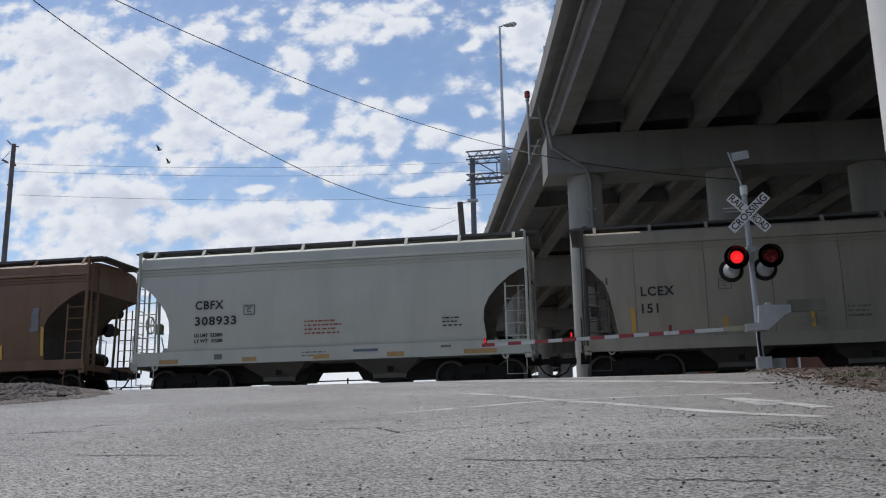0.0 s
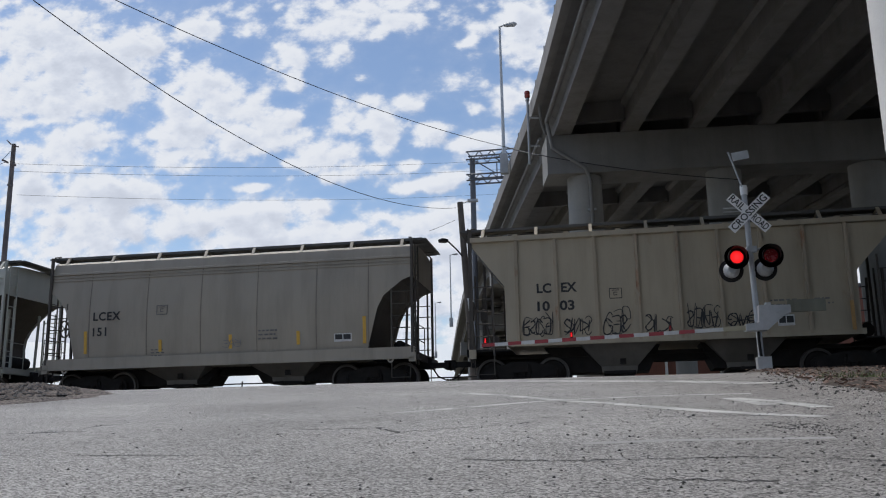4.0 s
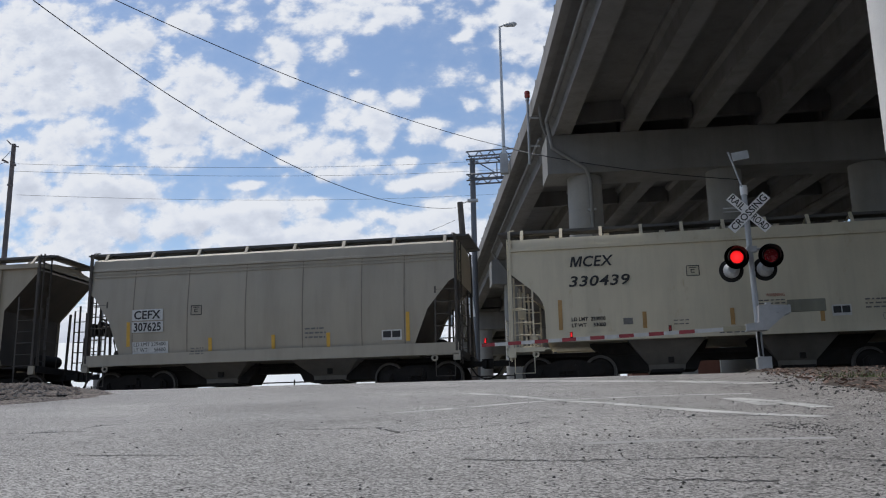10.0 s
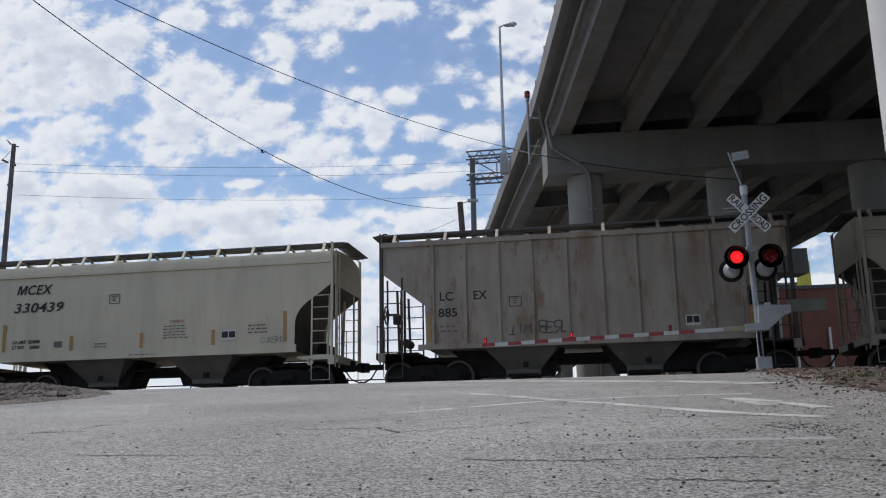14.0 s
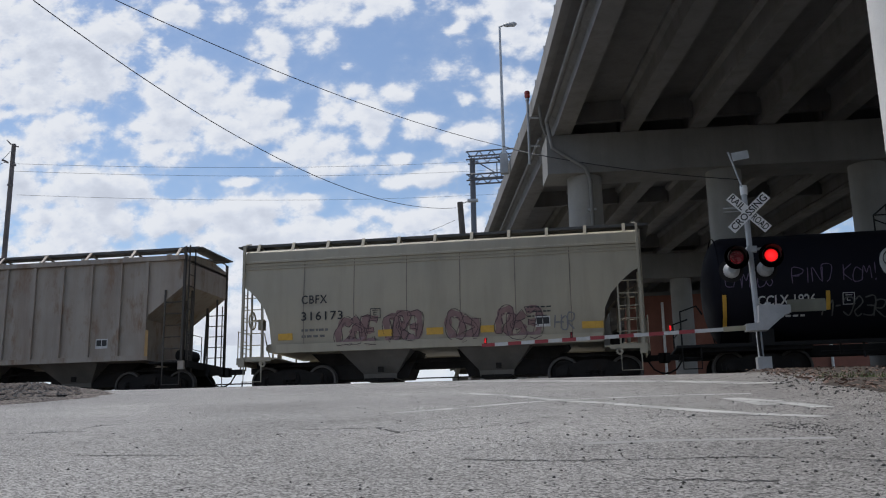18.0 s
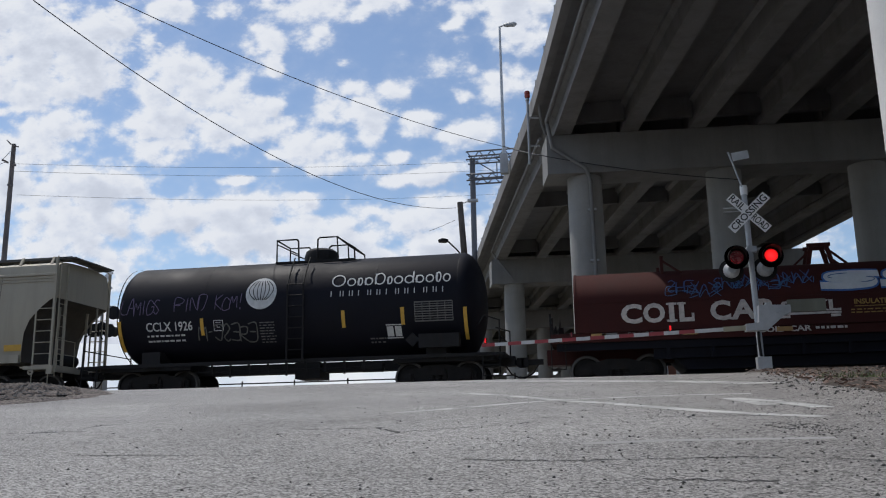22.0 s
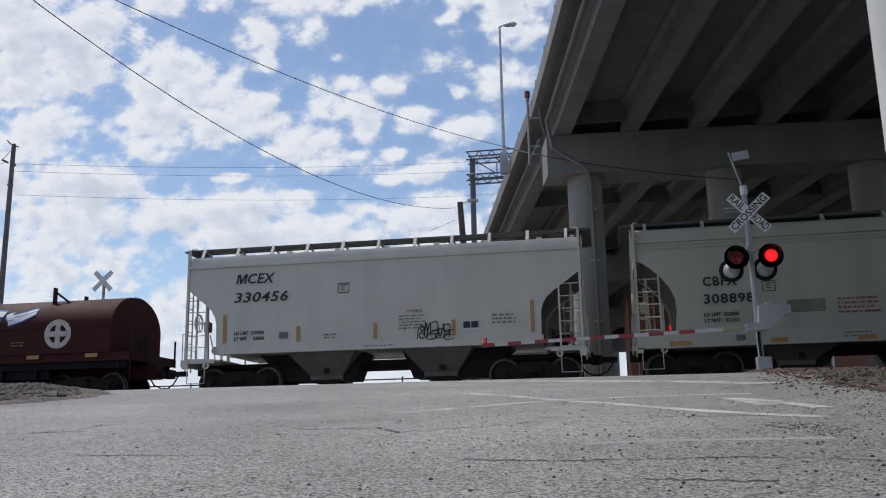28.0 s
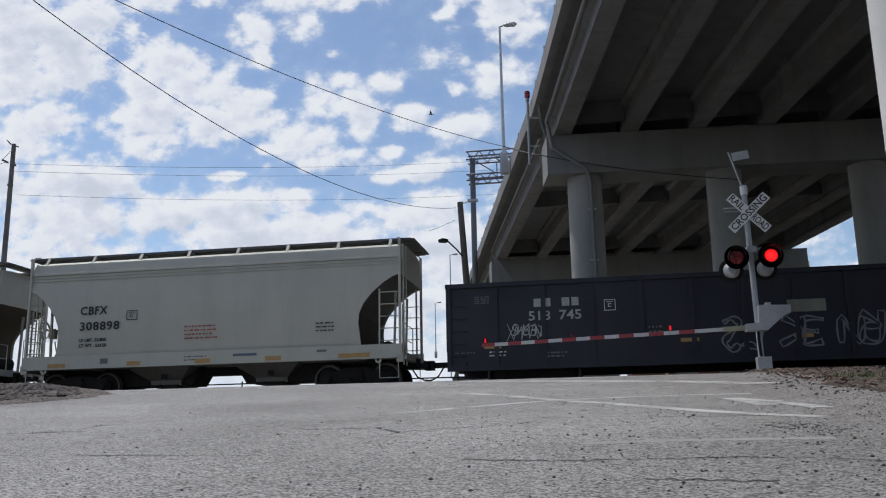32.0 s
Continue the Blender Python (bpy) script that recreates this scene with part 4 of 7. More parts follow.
# overhead sign truss beside the bridge
gan = thing("sign_gantry", "grey steel lattice gantry on a tall post", "gantry", at=pose(-8.05, 58.0, ground_z(-8, 58)))
gz = -ground_z(-8, 58)
part("post", Shape().rod((0, 0, 0), (0, 0, 17.4 + gz), 0.19, 14), GANTRY, gan, smooth=True)
truss = Shape()
for z in (17.75, 17.2, 16.15, 15.75):
    for y in (-0.5, 0.5):
        truss.rod((-0.35, y, z + gz), (5.5, y, z + gz), 0.055, 6)
for k in range(14):
    x = -0.3 + 0.42 * k
    for za, zb in ((17.2, 17.75), (15.75, 16.15)):
        truss.rod((x, -0.5, (za if k % 2 else zb) + gz), (x + 0.42, -0.5, (zb if k % 2 else za) + gz), 0.035, 5)
        truss.rod((x, 0.5, (za if k % 2 else zb) + gz), (x + 0.42, 0.5, (zb if k % 2 else za) + gz), 0.035, 5)
for k in range(4):
    x = 0.1 + 1.5 * k
    truss.rod((x, -0.5, 17.2 + gz), (x + 1.5, -0.5, 16.15 + gz), 0.04, 5).rod((x + 1.5, 0.5, 17.2 + gz), (x + 1.5, 0.5, 16.15 + gz), 0.04, 5)
part("truss", truss, GANTRY, gan)


def street_lamp(x, y, z0, z1, arm_x, label):
    t = thing("street_lamp", label, "street lamp", at=pose(x, y, z0), group="street lamps")
    part("pole", Shape().rod((0, 0, 0), (0, 0, z1 - z0), 0.085, 12, 0.05), GALV, t, smooth=True)
    part("foot", Shape().box((0, 0, 0.35), (0.34, 0.34, 0.9)), GALV_DULL, t)
    part("arm", Shape().pipe([(0, 0, z1 - z0 - 0.02), (arm_x * 0.5, 0, z1 - z0 + 0.06)], 0.035, 8), GALV, t)
    part("lamp_head", Shape().lathe([(0.0, 0.05), (0.15, 0.1), (0.5, 0.12), (0.62, 0.04)], (arm_x * 0.35, 0, z1 - z0 + 0.05), 10, "x"), GALV_DULL, t, "cobra lamp head", smooth=True)
    return t


street_lamp(-3.92, 38.6, 10.35, 17.35, 0.5, "tall grey lamp post on the bridge parapet")
street_lamp(-15.4, 92.0, 10.6, 18.1, 0.7, "grey lamp post on the far end of the bridge")
street_lamp(-23.2, 125.0, 10.6, 18.3, 0.8, "distant grey lamp post on the bridge")
beacon = thing("warning_beacon", "small red beacon on a pole fixed to the bridge edge", "beacon", at=pose(-2.1, 29.2, 8.0))
part("pole", Shape().rod((0, 0, -0.35), (0, 0, 1.9), 0.045, 10), GALV_DULL, beacon, smooth=True)
part("housing", Shape().lathe([(2.0, 0.03), (2.03, 0.085), (2.1, 0.1), (2.13, 0.085), (2.18, 0.1), (2.24, 0.09), (2.28, 0.03)], (0, 0, 0), 16, "z"), BEACON, beacon, "red glass lamp", smooth=True)
part("collar", Shape().lathe([(1.88, 0.05), (1.92, 0.075), (2.0, 0.06)], (0, 0, 0), 12, "z"), GALV_DULL, beacon)
for z in (0.3, 1.3):
    part("bracket", Shape().beam((0, 0, z), (0.35, 0.1, z), 0.05, 0.05), GALV_DULL, beacon)

# buildings beyond the bridge
shed = thing("brick_building", "long flat-roofed red brick warehouse", "building", at=pose(8.5, 60.0, -2.2))
part("wall", Shape().box((13.1, 6, 5.0), (39.8, 12, 10.0)), BRICK, shed)
part("roof", Shape().box((13.1, 6, 10.1), (40.0, 12.2, 0.22)), CONCRETE_DARK, shed, "pale flat coping")
for x in (-4.6, -1.2, 2.6, 3.5, 5.5, 8.9, 12.0, 15.4):
    part("downpipe", Shape().rod((x, -0.1, 0.2), (x, -0.1, 8.6 - 0.2 * x), 0.09, 8), WHITE, shed, "white painted pipe")
for x in (1.2, 4.6, 7.0, 10.4, 13.6):
    w = part("window", Shape().box((x, 0.0, 3.6), (1.2, 0.1, 1.5)), mat("dim_glass", (0.05, 0.055, 0.06), 0.2, var=0.2), shed)
    part("sill", Shape().box((x, -0.08, 2.8), (1.35, 0.22, 0.1)), CONCRETE, w)
works = thing("industrial_building", "pale industrial block with a yellow upper panel", "building", at=pose(15.1, 78.0, -2.0))
part("wall", Shape().box((-0.2, 3, 6.6), (2.6, 6, 13.2)), CONCRETE, works)
part("panel", Shape().box((1.5, -0.3, 13.5), (1.0, 0.6, 2.6)), YELLOW, works, "yellow sheet panel")
part("roof", Shape().box((-0.3, 3, 14.5), (2.0, 6, 0.3)), CONCRETE_DARK, works)


fence = thing("pipe_fence", "low dark post-and-rail fence beyond the tracks", "fence", at=pose(-30, 41.0, ground_z(-20, 41)))
fz = -ground_z(-20, 41)
for z in (1.15, 1.5):
    part("rail", Shape().rod((0, 0, z + fz), (26, 0, z + fz), 0.03, 8), BLACK, fence)
for k in range(11):
    part("post", Shape().rod((2.6 * k, 0, 0), (2.6 * k, 0, 1.62 + fz), 0.035, 8), BLACK, fence)


def small_tree(x, y, h, w, seed, label):
    r = random.Random(seed)
    z = ground_z(x, y)
    t = thing("tree", label, "tree", at=pose(x, y, z), group="far trees")
    tr = Shape().rod((0, 0, -0.2), (0.1, 0, h * 0.6), 0.16, 8, 0.06)
    for k in range(6):
        a = k * 1.05
        tr.rod((0, 0, h * (0.3 + 0.05 * k)), (w * 0.35 * math.cos(a), w * 0.35 * math.sin(a), h * (0.55 + 0.06 * k)), 0.05, 5, 0.02)
    part("trunk", tr, TIMBER, t)
    cr = Shape()
    for k in range(1500):
        a, b = r.uniform(0, 6.3), r.gauss(0, 1)
        q = r.random() ** 0.4
        lobe = 0.75 + 0.25 * math.sin(3 * a + seed) * math.cos(2 * b)
        c = Vector((w / 2 * q * lobe * math.cos(a), w / 2 * q * lobe * math.sin(a), h * (0.62 + 0.36 * max(-1, min(1, b * 0.45)) * q)))
        u = Vector((r.gauss(0, 1), r.gauss(0, 1), r.gauss(0, 1))).normalized() * r.uniform(0.08, 0.17)
        v = u.orthogonal().normalized() * u.length * 0.6
        cr.add([c - u, c + v, c + u, c - v], [(0, 1, 2, 3)])
    part("crown", cr, LEAF, t)


for k, (x, y, h, w) in enumerate(((-11.5, 88, 7.2, 4.2), (-13.6, 92, 6.4, 3.6), (-9.6, 95, 7.0, 4.0))):
    small_tree(x, y, h, w, 3 + k, "small green roadside tree")


# ---- the train ----
def travel(t):
    """How far the train has gone, zero at 16 s."""
    s = t - 16.0
    return 4.471 * s + 0.0096 * s * s - 0.000003 * s ** 3


def paint(name, col, **kw):
    if min(col) > 0.15:      # pale paints toned warmer to offset the blue sky light
        col = (col[0] * 0.98, col[1] * 0.968, col[2] * 0.905)
    o = dict(rough=0.6, var=0.07, scale=0.7, fine=50, bump=0.06, streak=0.18, dirt=tuple(c * 0.45 for c in col))
    o.update(kw)
    return mat(name, col, **o)


PALE_BLUE = paint("pale_grey_blue_car_paint", (0.475, 0.478, 0.445))
WARM_GREY = paint("dusty_warm_grey_car_paint", (0.33, 0.295, 0.255), streak=0.4)
OLIVE_GREY = paint("faded_olive_grey_car_paint", (0.385, 0.335, 0.265), streak=0.4, rust=0.2, rust_col=(0.26, 0.17, 0.1))
SOFT_GREY = paint("soft_grey_car_paint", (0.37, 0.335, 0.285), streak=0.3)
CREAM = paint("stained_cream_car_paint", (0.6, 0.55, 0.445), streak=0.3, rust=0.3, rust_col=(0.44, 0.36, 0.23))
MAUVE_GREY = paint("rust_washed_grey_car_paint", (0.37, 0.325, 0.29), var=0.16, streak=0.6, rust=0.62, rust_col=(0.225, 0.15, 0.1), dirt=(0.19, 0.125, 0.085))
GREEN_GREY = paint("greenish_grey_car_paint", (0.39, 0.352, 0.285), streak=0.3)
SILVER_GREY = paint("clean_pale_grey_car_paint", (0.58, 0.565, 0.545), streak=0.16)
BROWN = paint("rusty_brown_car_paint", (0.175, 0.092, 0.045), streak=0.5, dirt=(0.07, 0.04, 0.026), rust=0.35, rust_col=(0.15, 0.066, 0.028))
TANK_BLACK = paint("dusty_black_tank_paint", (0.011, 0.011, 0.016), rough=0.58, spec=0.1, streak=0.2, dirt=(0.014, 0.014, 0.016))
OXIDE = paint("oxide_red_car_paint", (0.06, 0.0165, 0.0145), rough=0.7, spec=0.15, var=0.25, streak=0.4, dirt=(0.035, 0.018, 0.016), rust=0.15, rust_col=(0.085, 0.03, 0.02))
NAVY = paint("faded_navy_black_car_paint", (0.011, 0.012, 0.022), rough=0.6, streak=0.4, dirt=(0.022, 0.02, 0.022))
ROOF_GREY = mat("dull_roof_steel", (0.1, 0.098, 0.095), 0.7, 0.2, var=0.2, scale=3, streak=0.2)
MARK_BLACK = mat("black_stencil", (0.03, 0.03, 0.032), 0.7, var=0.3, scale=9)
MARK_GREY = mat("grey_stencil", (0.16, 0.155, 0.15), 0.7, var=0.3, scale=9)
MARK_WHITE = mat("white_stencil", (0.6, 0.6, 0.58), 0.7, var=0.2, scale=9)
MARK_GREY2 = mat("dull_white_stencil", (0.4, 0.4, 0.39), 0.7, var=0.25, scale=9)
MARK_RED = mat("red_stencil", (0.36, 0.1, 0.07), 0.7, var=0.2, scale=9)
MARK_GOLD = mat("amber_reflector", (0.62, 0.36, 0.05), 0.5, var=0.12, scale=9)
MARK_TAN = mat("faded_tan_reflector", (0.42, 0.25, 0.09), 0.6, var=0.2, scale=9)
SPRAY_PINK = mat("pink_grey_spray_paint", (0.25, 0.155, 0.145), 0.7, var=0.2, scale=5)
SPRAY_DARK = mat("dark_spray_paint", (0.06, 0.035, 0.04), 0.7, var=0.2)
SPRAY_BLACK = mat("black_spray_paint", (0.03, 0.03, 0.032), 0.7, var=0.2)
SPRAY_DIM = mat("dim_grey_spray_paint", (0.12, 0.12, 0.11), 0.7, var=0.3)
SPRAY_LILAC = mat("lilac_spray_paint", (0.14, 0.105, 0.18), 0.7, var=0.2)
SPRAY_GREY = mat("grey_spray_paint", (0.2, 0.2, 0.21), 0.7, var=0.2)
SPRAY_BLUE = mat("blue_spray_paint", (0.05, 0.16, 0.45), 0.6, var=0.2)
SPRAY_NAVY = mat("thin_blue_spray_paint", (0.05, 0.09, 0.22), 0.6, var=0.3)
SPRAY_BLUE_DIM = mat("faded_blue_spray_paint", (0.06, 0.15, 0.3), 0.6, var=0.3)
SPRAY_WHITE = mat("white_spray_paint", (0.66, 0.68, 0.7), 0.6, var=0.15)


# soot, and for the slope sheets their shade, put into one dark colour
END_DARK = mat("sooty_shaded_end_steel", (0.085, 0.073, 0.062), 0.8, var=0.35, scale=1.2, streak=0.5, dirt=(0.035, 0.03, 0.027), rust=0.2, rust_col=(0.07, 0.04, 0.025))
# seam strips: brown, with the shade along the weld put into the colour
SEAM = mat("shaded_brown_weld_seam", (0.22, 0.185, 0.15), 0.75, var=0.3, scale=4)
RUST_POST = paint("rust_stained_post_paint", (0.35, 0.295, 0.23), streak=0.4, rust=0.5, rust_col=(0.24, 0.11, 0.05))
# bays: dust, and the shade under the car put into the base colour
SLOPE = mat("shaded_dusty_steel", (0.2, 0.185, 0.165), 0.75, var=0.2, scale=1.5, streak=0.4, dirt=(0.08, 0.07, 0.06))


def smooth_wheelset():
    s = Shape()
    s.rod((0, -1.05, 0), (0, 1.05, 0), 0.085, 12)
    for sg in (-1, 1):
        s.lathe([(sg * 0.79, 0.06), (sg * 0.79, 0.15), (sg * 0.76, 0.2), (sg * 0.75, 0.36), (sg * 0.79, 0.39)], (0, 0, 0), 32, "y", closed=False)
        s.lathe([(sg * 0.68, 0.06), (sg * 0.68, 0.49)], (0, 0, 0), 32, "y", closed=False)
    s.cur = 1
    for sg in (-1, 1):
        s.lathe([(sg * 0.79, 0.39), (sg * 0.82, 0.40), (sg * 0.82, 0.452), (sg * 0.72, 0.457), (sg * 0.70, 0.485), (sg * 0.68, 0.485)], (0, 0, 0), 32, "y", closed=False)
    s.cur = 0
    for k in range(3):
        a = k * math.tau / 3
        for sg in (-1, 1):
            s.box((0.1 * math.cos(a), sg * 1.05, 0.1 * math.sin(a)), (0.05, 0.03, 0.05))
    return s.mesh("wheelset", GRIME, TREAD, smooth=True)


def truck_frame():
    s = Shape()
    arch = [(-1.12, 0.36), (-1.12, 0.56), (-0.98, 0.66), (-0.55, 0.72), (-0.3, 0.8), (0.3, 0.8), (0.55, 0.72), (0.98, 0.66), (1.12, 0.56), (1.12, 0.36), (0.68, 0.38), (0.5, 0.3), (0.42, 0.16), (-0.42, 0.16), (-0.5, 0.3), (-0.68, 0.38)]
    for sg in (-1, 1):
        s.prism(arch, sg * 0.93 - 0.06, sg * 0.93 + 0.06)
        for x in (-0.89, 0.89):
            s.box((x, sg * 0.98, 0.46), (0.26, 0.2, 0.24))
            s.rod((x, sg * 1.06, 0.457), (x, sg * 1.13, 0.457), 0.1, 14)
        for x in (-0.2, 0, 0.2):
            for z in (0.27, 0.33, 0.39, 0.45):
                s.rod((x, sg * 1.0, z), (x, sg * 1.0, z + 0.035), 0.085, 10)
        s.box((0, sg * 1.0, 0.55), (0.5, 0.12, 0.14))
    s.box((0, 0, 0.6), (0.36, 2.2, 0.22)).box((0, 0, 0.78), (0.6, 0.6, 0.12))
    for x in (-0.42, 0.42):
        s.beam((x, -0.8, 0.4), (x, 0.8, 0.4), 0.1, 0.1)
    return s.mesh("truck", GRIME)


def coupler_shape(d):
    s = Shape()
    s.box((d * 0.25, 0, 0.86), (0.5, 0.17, 0.16))
    s.box((d * 0.6, 0.03, 0.86), (0.24, 0.3, 0.28))
    s.box((d * 0.72, -0.1, 0.86), (0.14, 0.1, 0.26))
    s.pipe([(d * 0.1, -0.35, 0.8), (d * 0.3, -0.33, 0.5), (d * 0.55, -0.25, 0.38), (d * 0.72, -0.1, 0.42)], 0.025, 6)
    return s


WHEELSET, TRUCK = smooth_wheelset(), truck_frame()
cars, wheels, profiles = [], [], {}
SIDE = -1.6


def rail_car(name, label, a, b, category="freight car"):
    """A car between two coupling points; its origin lies midway on the rails."""
    c = (a + b) / 2
    ob = thing(name, label, category, at=pose(c, TRACK_Y, 0), group="cars of the train")
    cars.append((ob, c))
    return ob, (b - a) / 2


def running_gear(car, half, xl, xr, base):
    cx = (xl + xr) / 2
    for sg in (-1, 1):
        x = cx + sg * base
        tr = part("truck", TRUCK, None, car, "grimy cast two-axle truck", at=pose(x, 0, 0))
        for w in (-0.89, 0.89):
            ws = part("wheelset", WHEELSET, None, tr, at=pose(w, 0, 0.457))
            wheels.append((ws, w))
        e = xr if sg > 0 else xl
        part("coupler", coupler_shape(sg), GRIME, car, at=pose(sg * half - sg * 0.62, 0, 0))


def bar(car, x, z, w, h, material, label="", name="stripe", y=SIDE - 0.022):
    return part(name, Shape().box((x, y, z), (w, 0.008, h)), material, car, label)


def words(car, body, x, z, size, material, width=None, shear=0.0, bold=0.0, spacing=1.0, y=SIDE - 0.024):
    return part("lettering", text_mesh(body, size, material, shear, bold, spacing, width), None, car, "", at=pose(x, y, z))


def small_print(car, x, z, w, rows, material, pitch=0.1, h=0.04, seed=0, y=SIDE - 0.022):
    """Rows of lettering too small to read."""
    r = random.Random(seed + int(x * 100))
    s = Shape()
    for k in range(rows):
        xx = x
        end = x + w * r.uniform(0.8, 1.0)
        while xx < end - 0.03:
            q = min(r.uniform(0.04, 0.16), end - xx)
            s.box((xx + q / 2, y, z - k * pitch), (q, 0.005, h))
            xx += q + r.uniform(0.025, 0.06)
    return tagged(part("small_print", s, material, car), "rows of small stencilled data", kind="stuff")


def consolidated(car, x, z, w=0.34, h=0.28, material=None, y=SIDE - 0.022):
    """A framed stencil square."""
    material = material or MARK_BLACK
    s = Shape()
    for dx, dz, ww, hh in ((0, h / 2, w, 0.02), (0, -h / 2, w, 0.02), (-w / 2, 0, 0.02, h), (w / 2, 0, 0.02, h), (0, 0.03, w * 0.3, 0.02), (0, -0.05, w * 0.3, 0.02), (-w * 0.14, -0.01, 0.02, 0.1), (0, 0.09, w * 0.6, 0.018)):
        s.box((x + dx, y, z + dz), (ww, 0.006, hh))
    return part("stencil_square", s, material, car)


def data_panel(car, x, z, w=0.5, h=0.26, y=SIDE - 0.022, back=None, ink=None):
    p = part("data_panel", Shape().box((x, y, z), (w, 0.006, h)), back or MARK_WHITE, car, "small framed data panel")
    s = Shape()
    for k in range(2):
        s.box((x + (k - 0.5) * w * 0.46, y - 0.005, z + 0.02), (w * 0.4, 0.005, h * 0.62))
    part("box", s, ink or MARK_BLACK, p)


def ribbon(s, pts, width, y):
    """A sprayed stroke."""
    n = len(pts)
    vs = []
    for i, (x, z) in enumerate(pts):
        a, b = pts[max(0, i - 1)], pts[min(n - 1, i + 1)]
        dx, dz = b[0] - a[0], b[1] - a[1]
        k = math.hypot(dx, dz) or 1
        w = width * (0.7 + 0.5 * math.sin(i * 0.9) ** 2) / 2
        vs += [(x - dz / k * w, y, z + dx / k * w), (x + dz / k * w, y, z - dx / k * w)]
    return s.add(vs, [(2 * i, 2 * i + 1, 2 * i + 3, 2 * i + 2) for i in range(n - 1)])


def band(s, pts, width, y):
    """A stroke of even width."""
    n, vs = len(pts), []
    for i, (x, z) in enumerate(pts):
        a, b = pts[max(0, i - 1)], pts[min(n - 1, i + 1)]
        dx, dz = b[0] - a[0], b[1] - a[1]
        k = (math.hypot(dx, dz) or 1) * 2 / width
        vs += [(x - dz / k, y, z + dx / k), (x + dz / k, y, z - dx / k)]
    return s.add(vs, [(2 * i, 2 * i + 1, 2 * i + 3, 2 * i + 2) for i in range(n - 1)])


GLYPHS = {"S": "77481644724011", "U": "0810306170", "K": "0800/880480", "E": "88080080/0464", "N": "00087088", "A": "004880/1373", "R": "00087875540480", "P": "000887750464", "I": "4048", "D": "0008886140", "L": "080180", "M": "0018447880",
          "G": "8638041060828454", "C": "86380410608182", "O": "480410608478", "V": "084088", "X": "0880/0088", "H": "0008/8088/0484", "W": "0810447088", "B": "0008776404748000", "T": "0888/4840", "-": "2464", "!": "4843/4140"}


def strokes(txt, x, z, w, h, seed, jumble=True):
    """Curved pen strokes for each sign of a tag, shaken by hand."""
    r = random.Random(seed)
    k, n = 0, len(txt)
    for i, ch in enumerate(txt):
        if ch == " ":
            continue
        jx, jz, kz = r.uniform(-0.04, 0.04), h * r.uniform(-0.1, 0.1), r.uniform(0.85, 1.15)
        for stroke in GLYPHS[ch].split("/"):
            knots = [(int(stroke[q]) / 8, int(stroke[q + 1]) / 8) for q in range(0, len(stroke) - 1, 2)]
            if len(knots) < 2:
                continue
            if jumble:
                knots = [(1 - a if (i + seed) % 2 else a, 1 - b if (i * 3 + seed) % 4 < 2 else b) for a, b in knots]
            knots = [(x + w / n * (i + 0.04 + 0.98 * a + 0.14 * b + jx + r.uniform(-0.05, 0.05)), z + jz + h * kz * (b + r.uniform(-0.04, 0.04))) for a, b in knots]
            pts, m = [], len(knots)
            for q in range(m - 1):
                p0, p1, p2, p3 = knots[max(0, q - 1)], knots[q], knots[q + 1], knots[min(m - 1, q + 2)]
                for s in range(4):
                    t = s / 4
                    pts.append(tuple(0.5 * (2 * b + (c - a) * t + (2 * a - 5 * b + 4 * c - d) * t * t + (3 * b - a - 3 * c + d) * t ** 3) for a, b, c, d in zip(p0, p1, p2, p3)))
            pts.append(knots[-1])
            yield i, pts


def sprayed(car, txt, x, z, w, h, material, seed, thick=0.03, label="sprayed tag", y=SIDE - 0.026, jumble=True):
    for k, (i, pts) in enumerate(strokes(txt, x, z, w, h, seed, jumble)):
        s = Shape()
        ribbon(s, pts, thick, y - 0.0007 * (k % 5))
        part("graffiti", s, material, car, label)


def bubble_tag(car, txt, x, z, w, h, line, seed, fill=None, fat=0.1, thick=0.02, label="black outlined graffiti tag", y=SIDE - 0.026):
    """Fat letters drawn by their outline, with or without a filled body."""
    for k, (i, pts) in enumerate(strokes(txt, x, z, w, h, seed)):
        n = len(pts)
        left, right = [], []
        for q, (px, pz) in enumerate(pts):
            a, b = pts[max(0, q - 1)], pts[min(n - 1, q + 1)]
            dx, dz = b[0] - a[0], b[1] - a[1]
            m = math.hypot(dx, dz) or 1
            f = fat * (0.75 + 0.4 * math.sin(q * 0.8 + k)) / 2
            left.append((px - dz / m * f, pz + dx / m * f))
            right.append((px + dz / m * f, pz - dx / m * f))
        if fill:
            s = Shape()
            ribbon(s, pts, fat * 0.85, y + 0.004 - 0.0004 * (k % 5))
            part("graffiti_fill", s, fill, car, label)
        s = Shape()
        ribbon(s, left + right[::-1] + left[:1], thick, y - 0.0006 * (k % 6))
        part("graffiti", s, line, car, label)


def ladder(car, name, stiles, rungs, material, label="", w=0.05, d=0.03, r=0.016):
    """A ladder: one stile carries the other and the rungs."""
    base = part(name, Shape().beam(*stiles[0], w, d), material, car, label)
    for a, b in stiles[1:]:
        part("stile", Shape().beam(a, b, w, d), material, base)
    for a, b in rungs:
        part("rung", Shape().rod(a, b, r, 6), material, base)
    return base


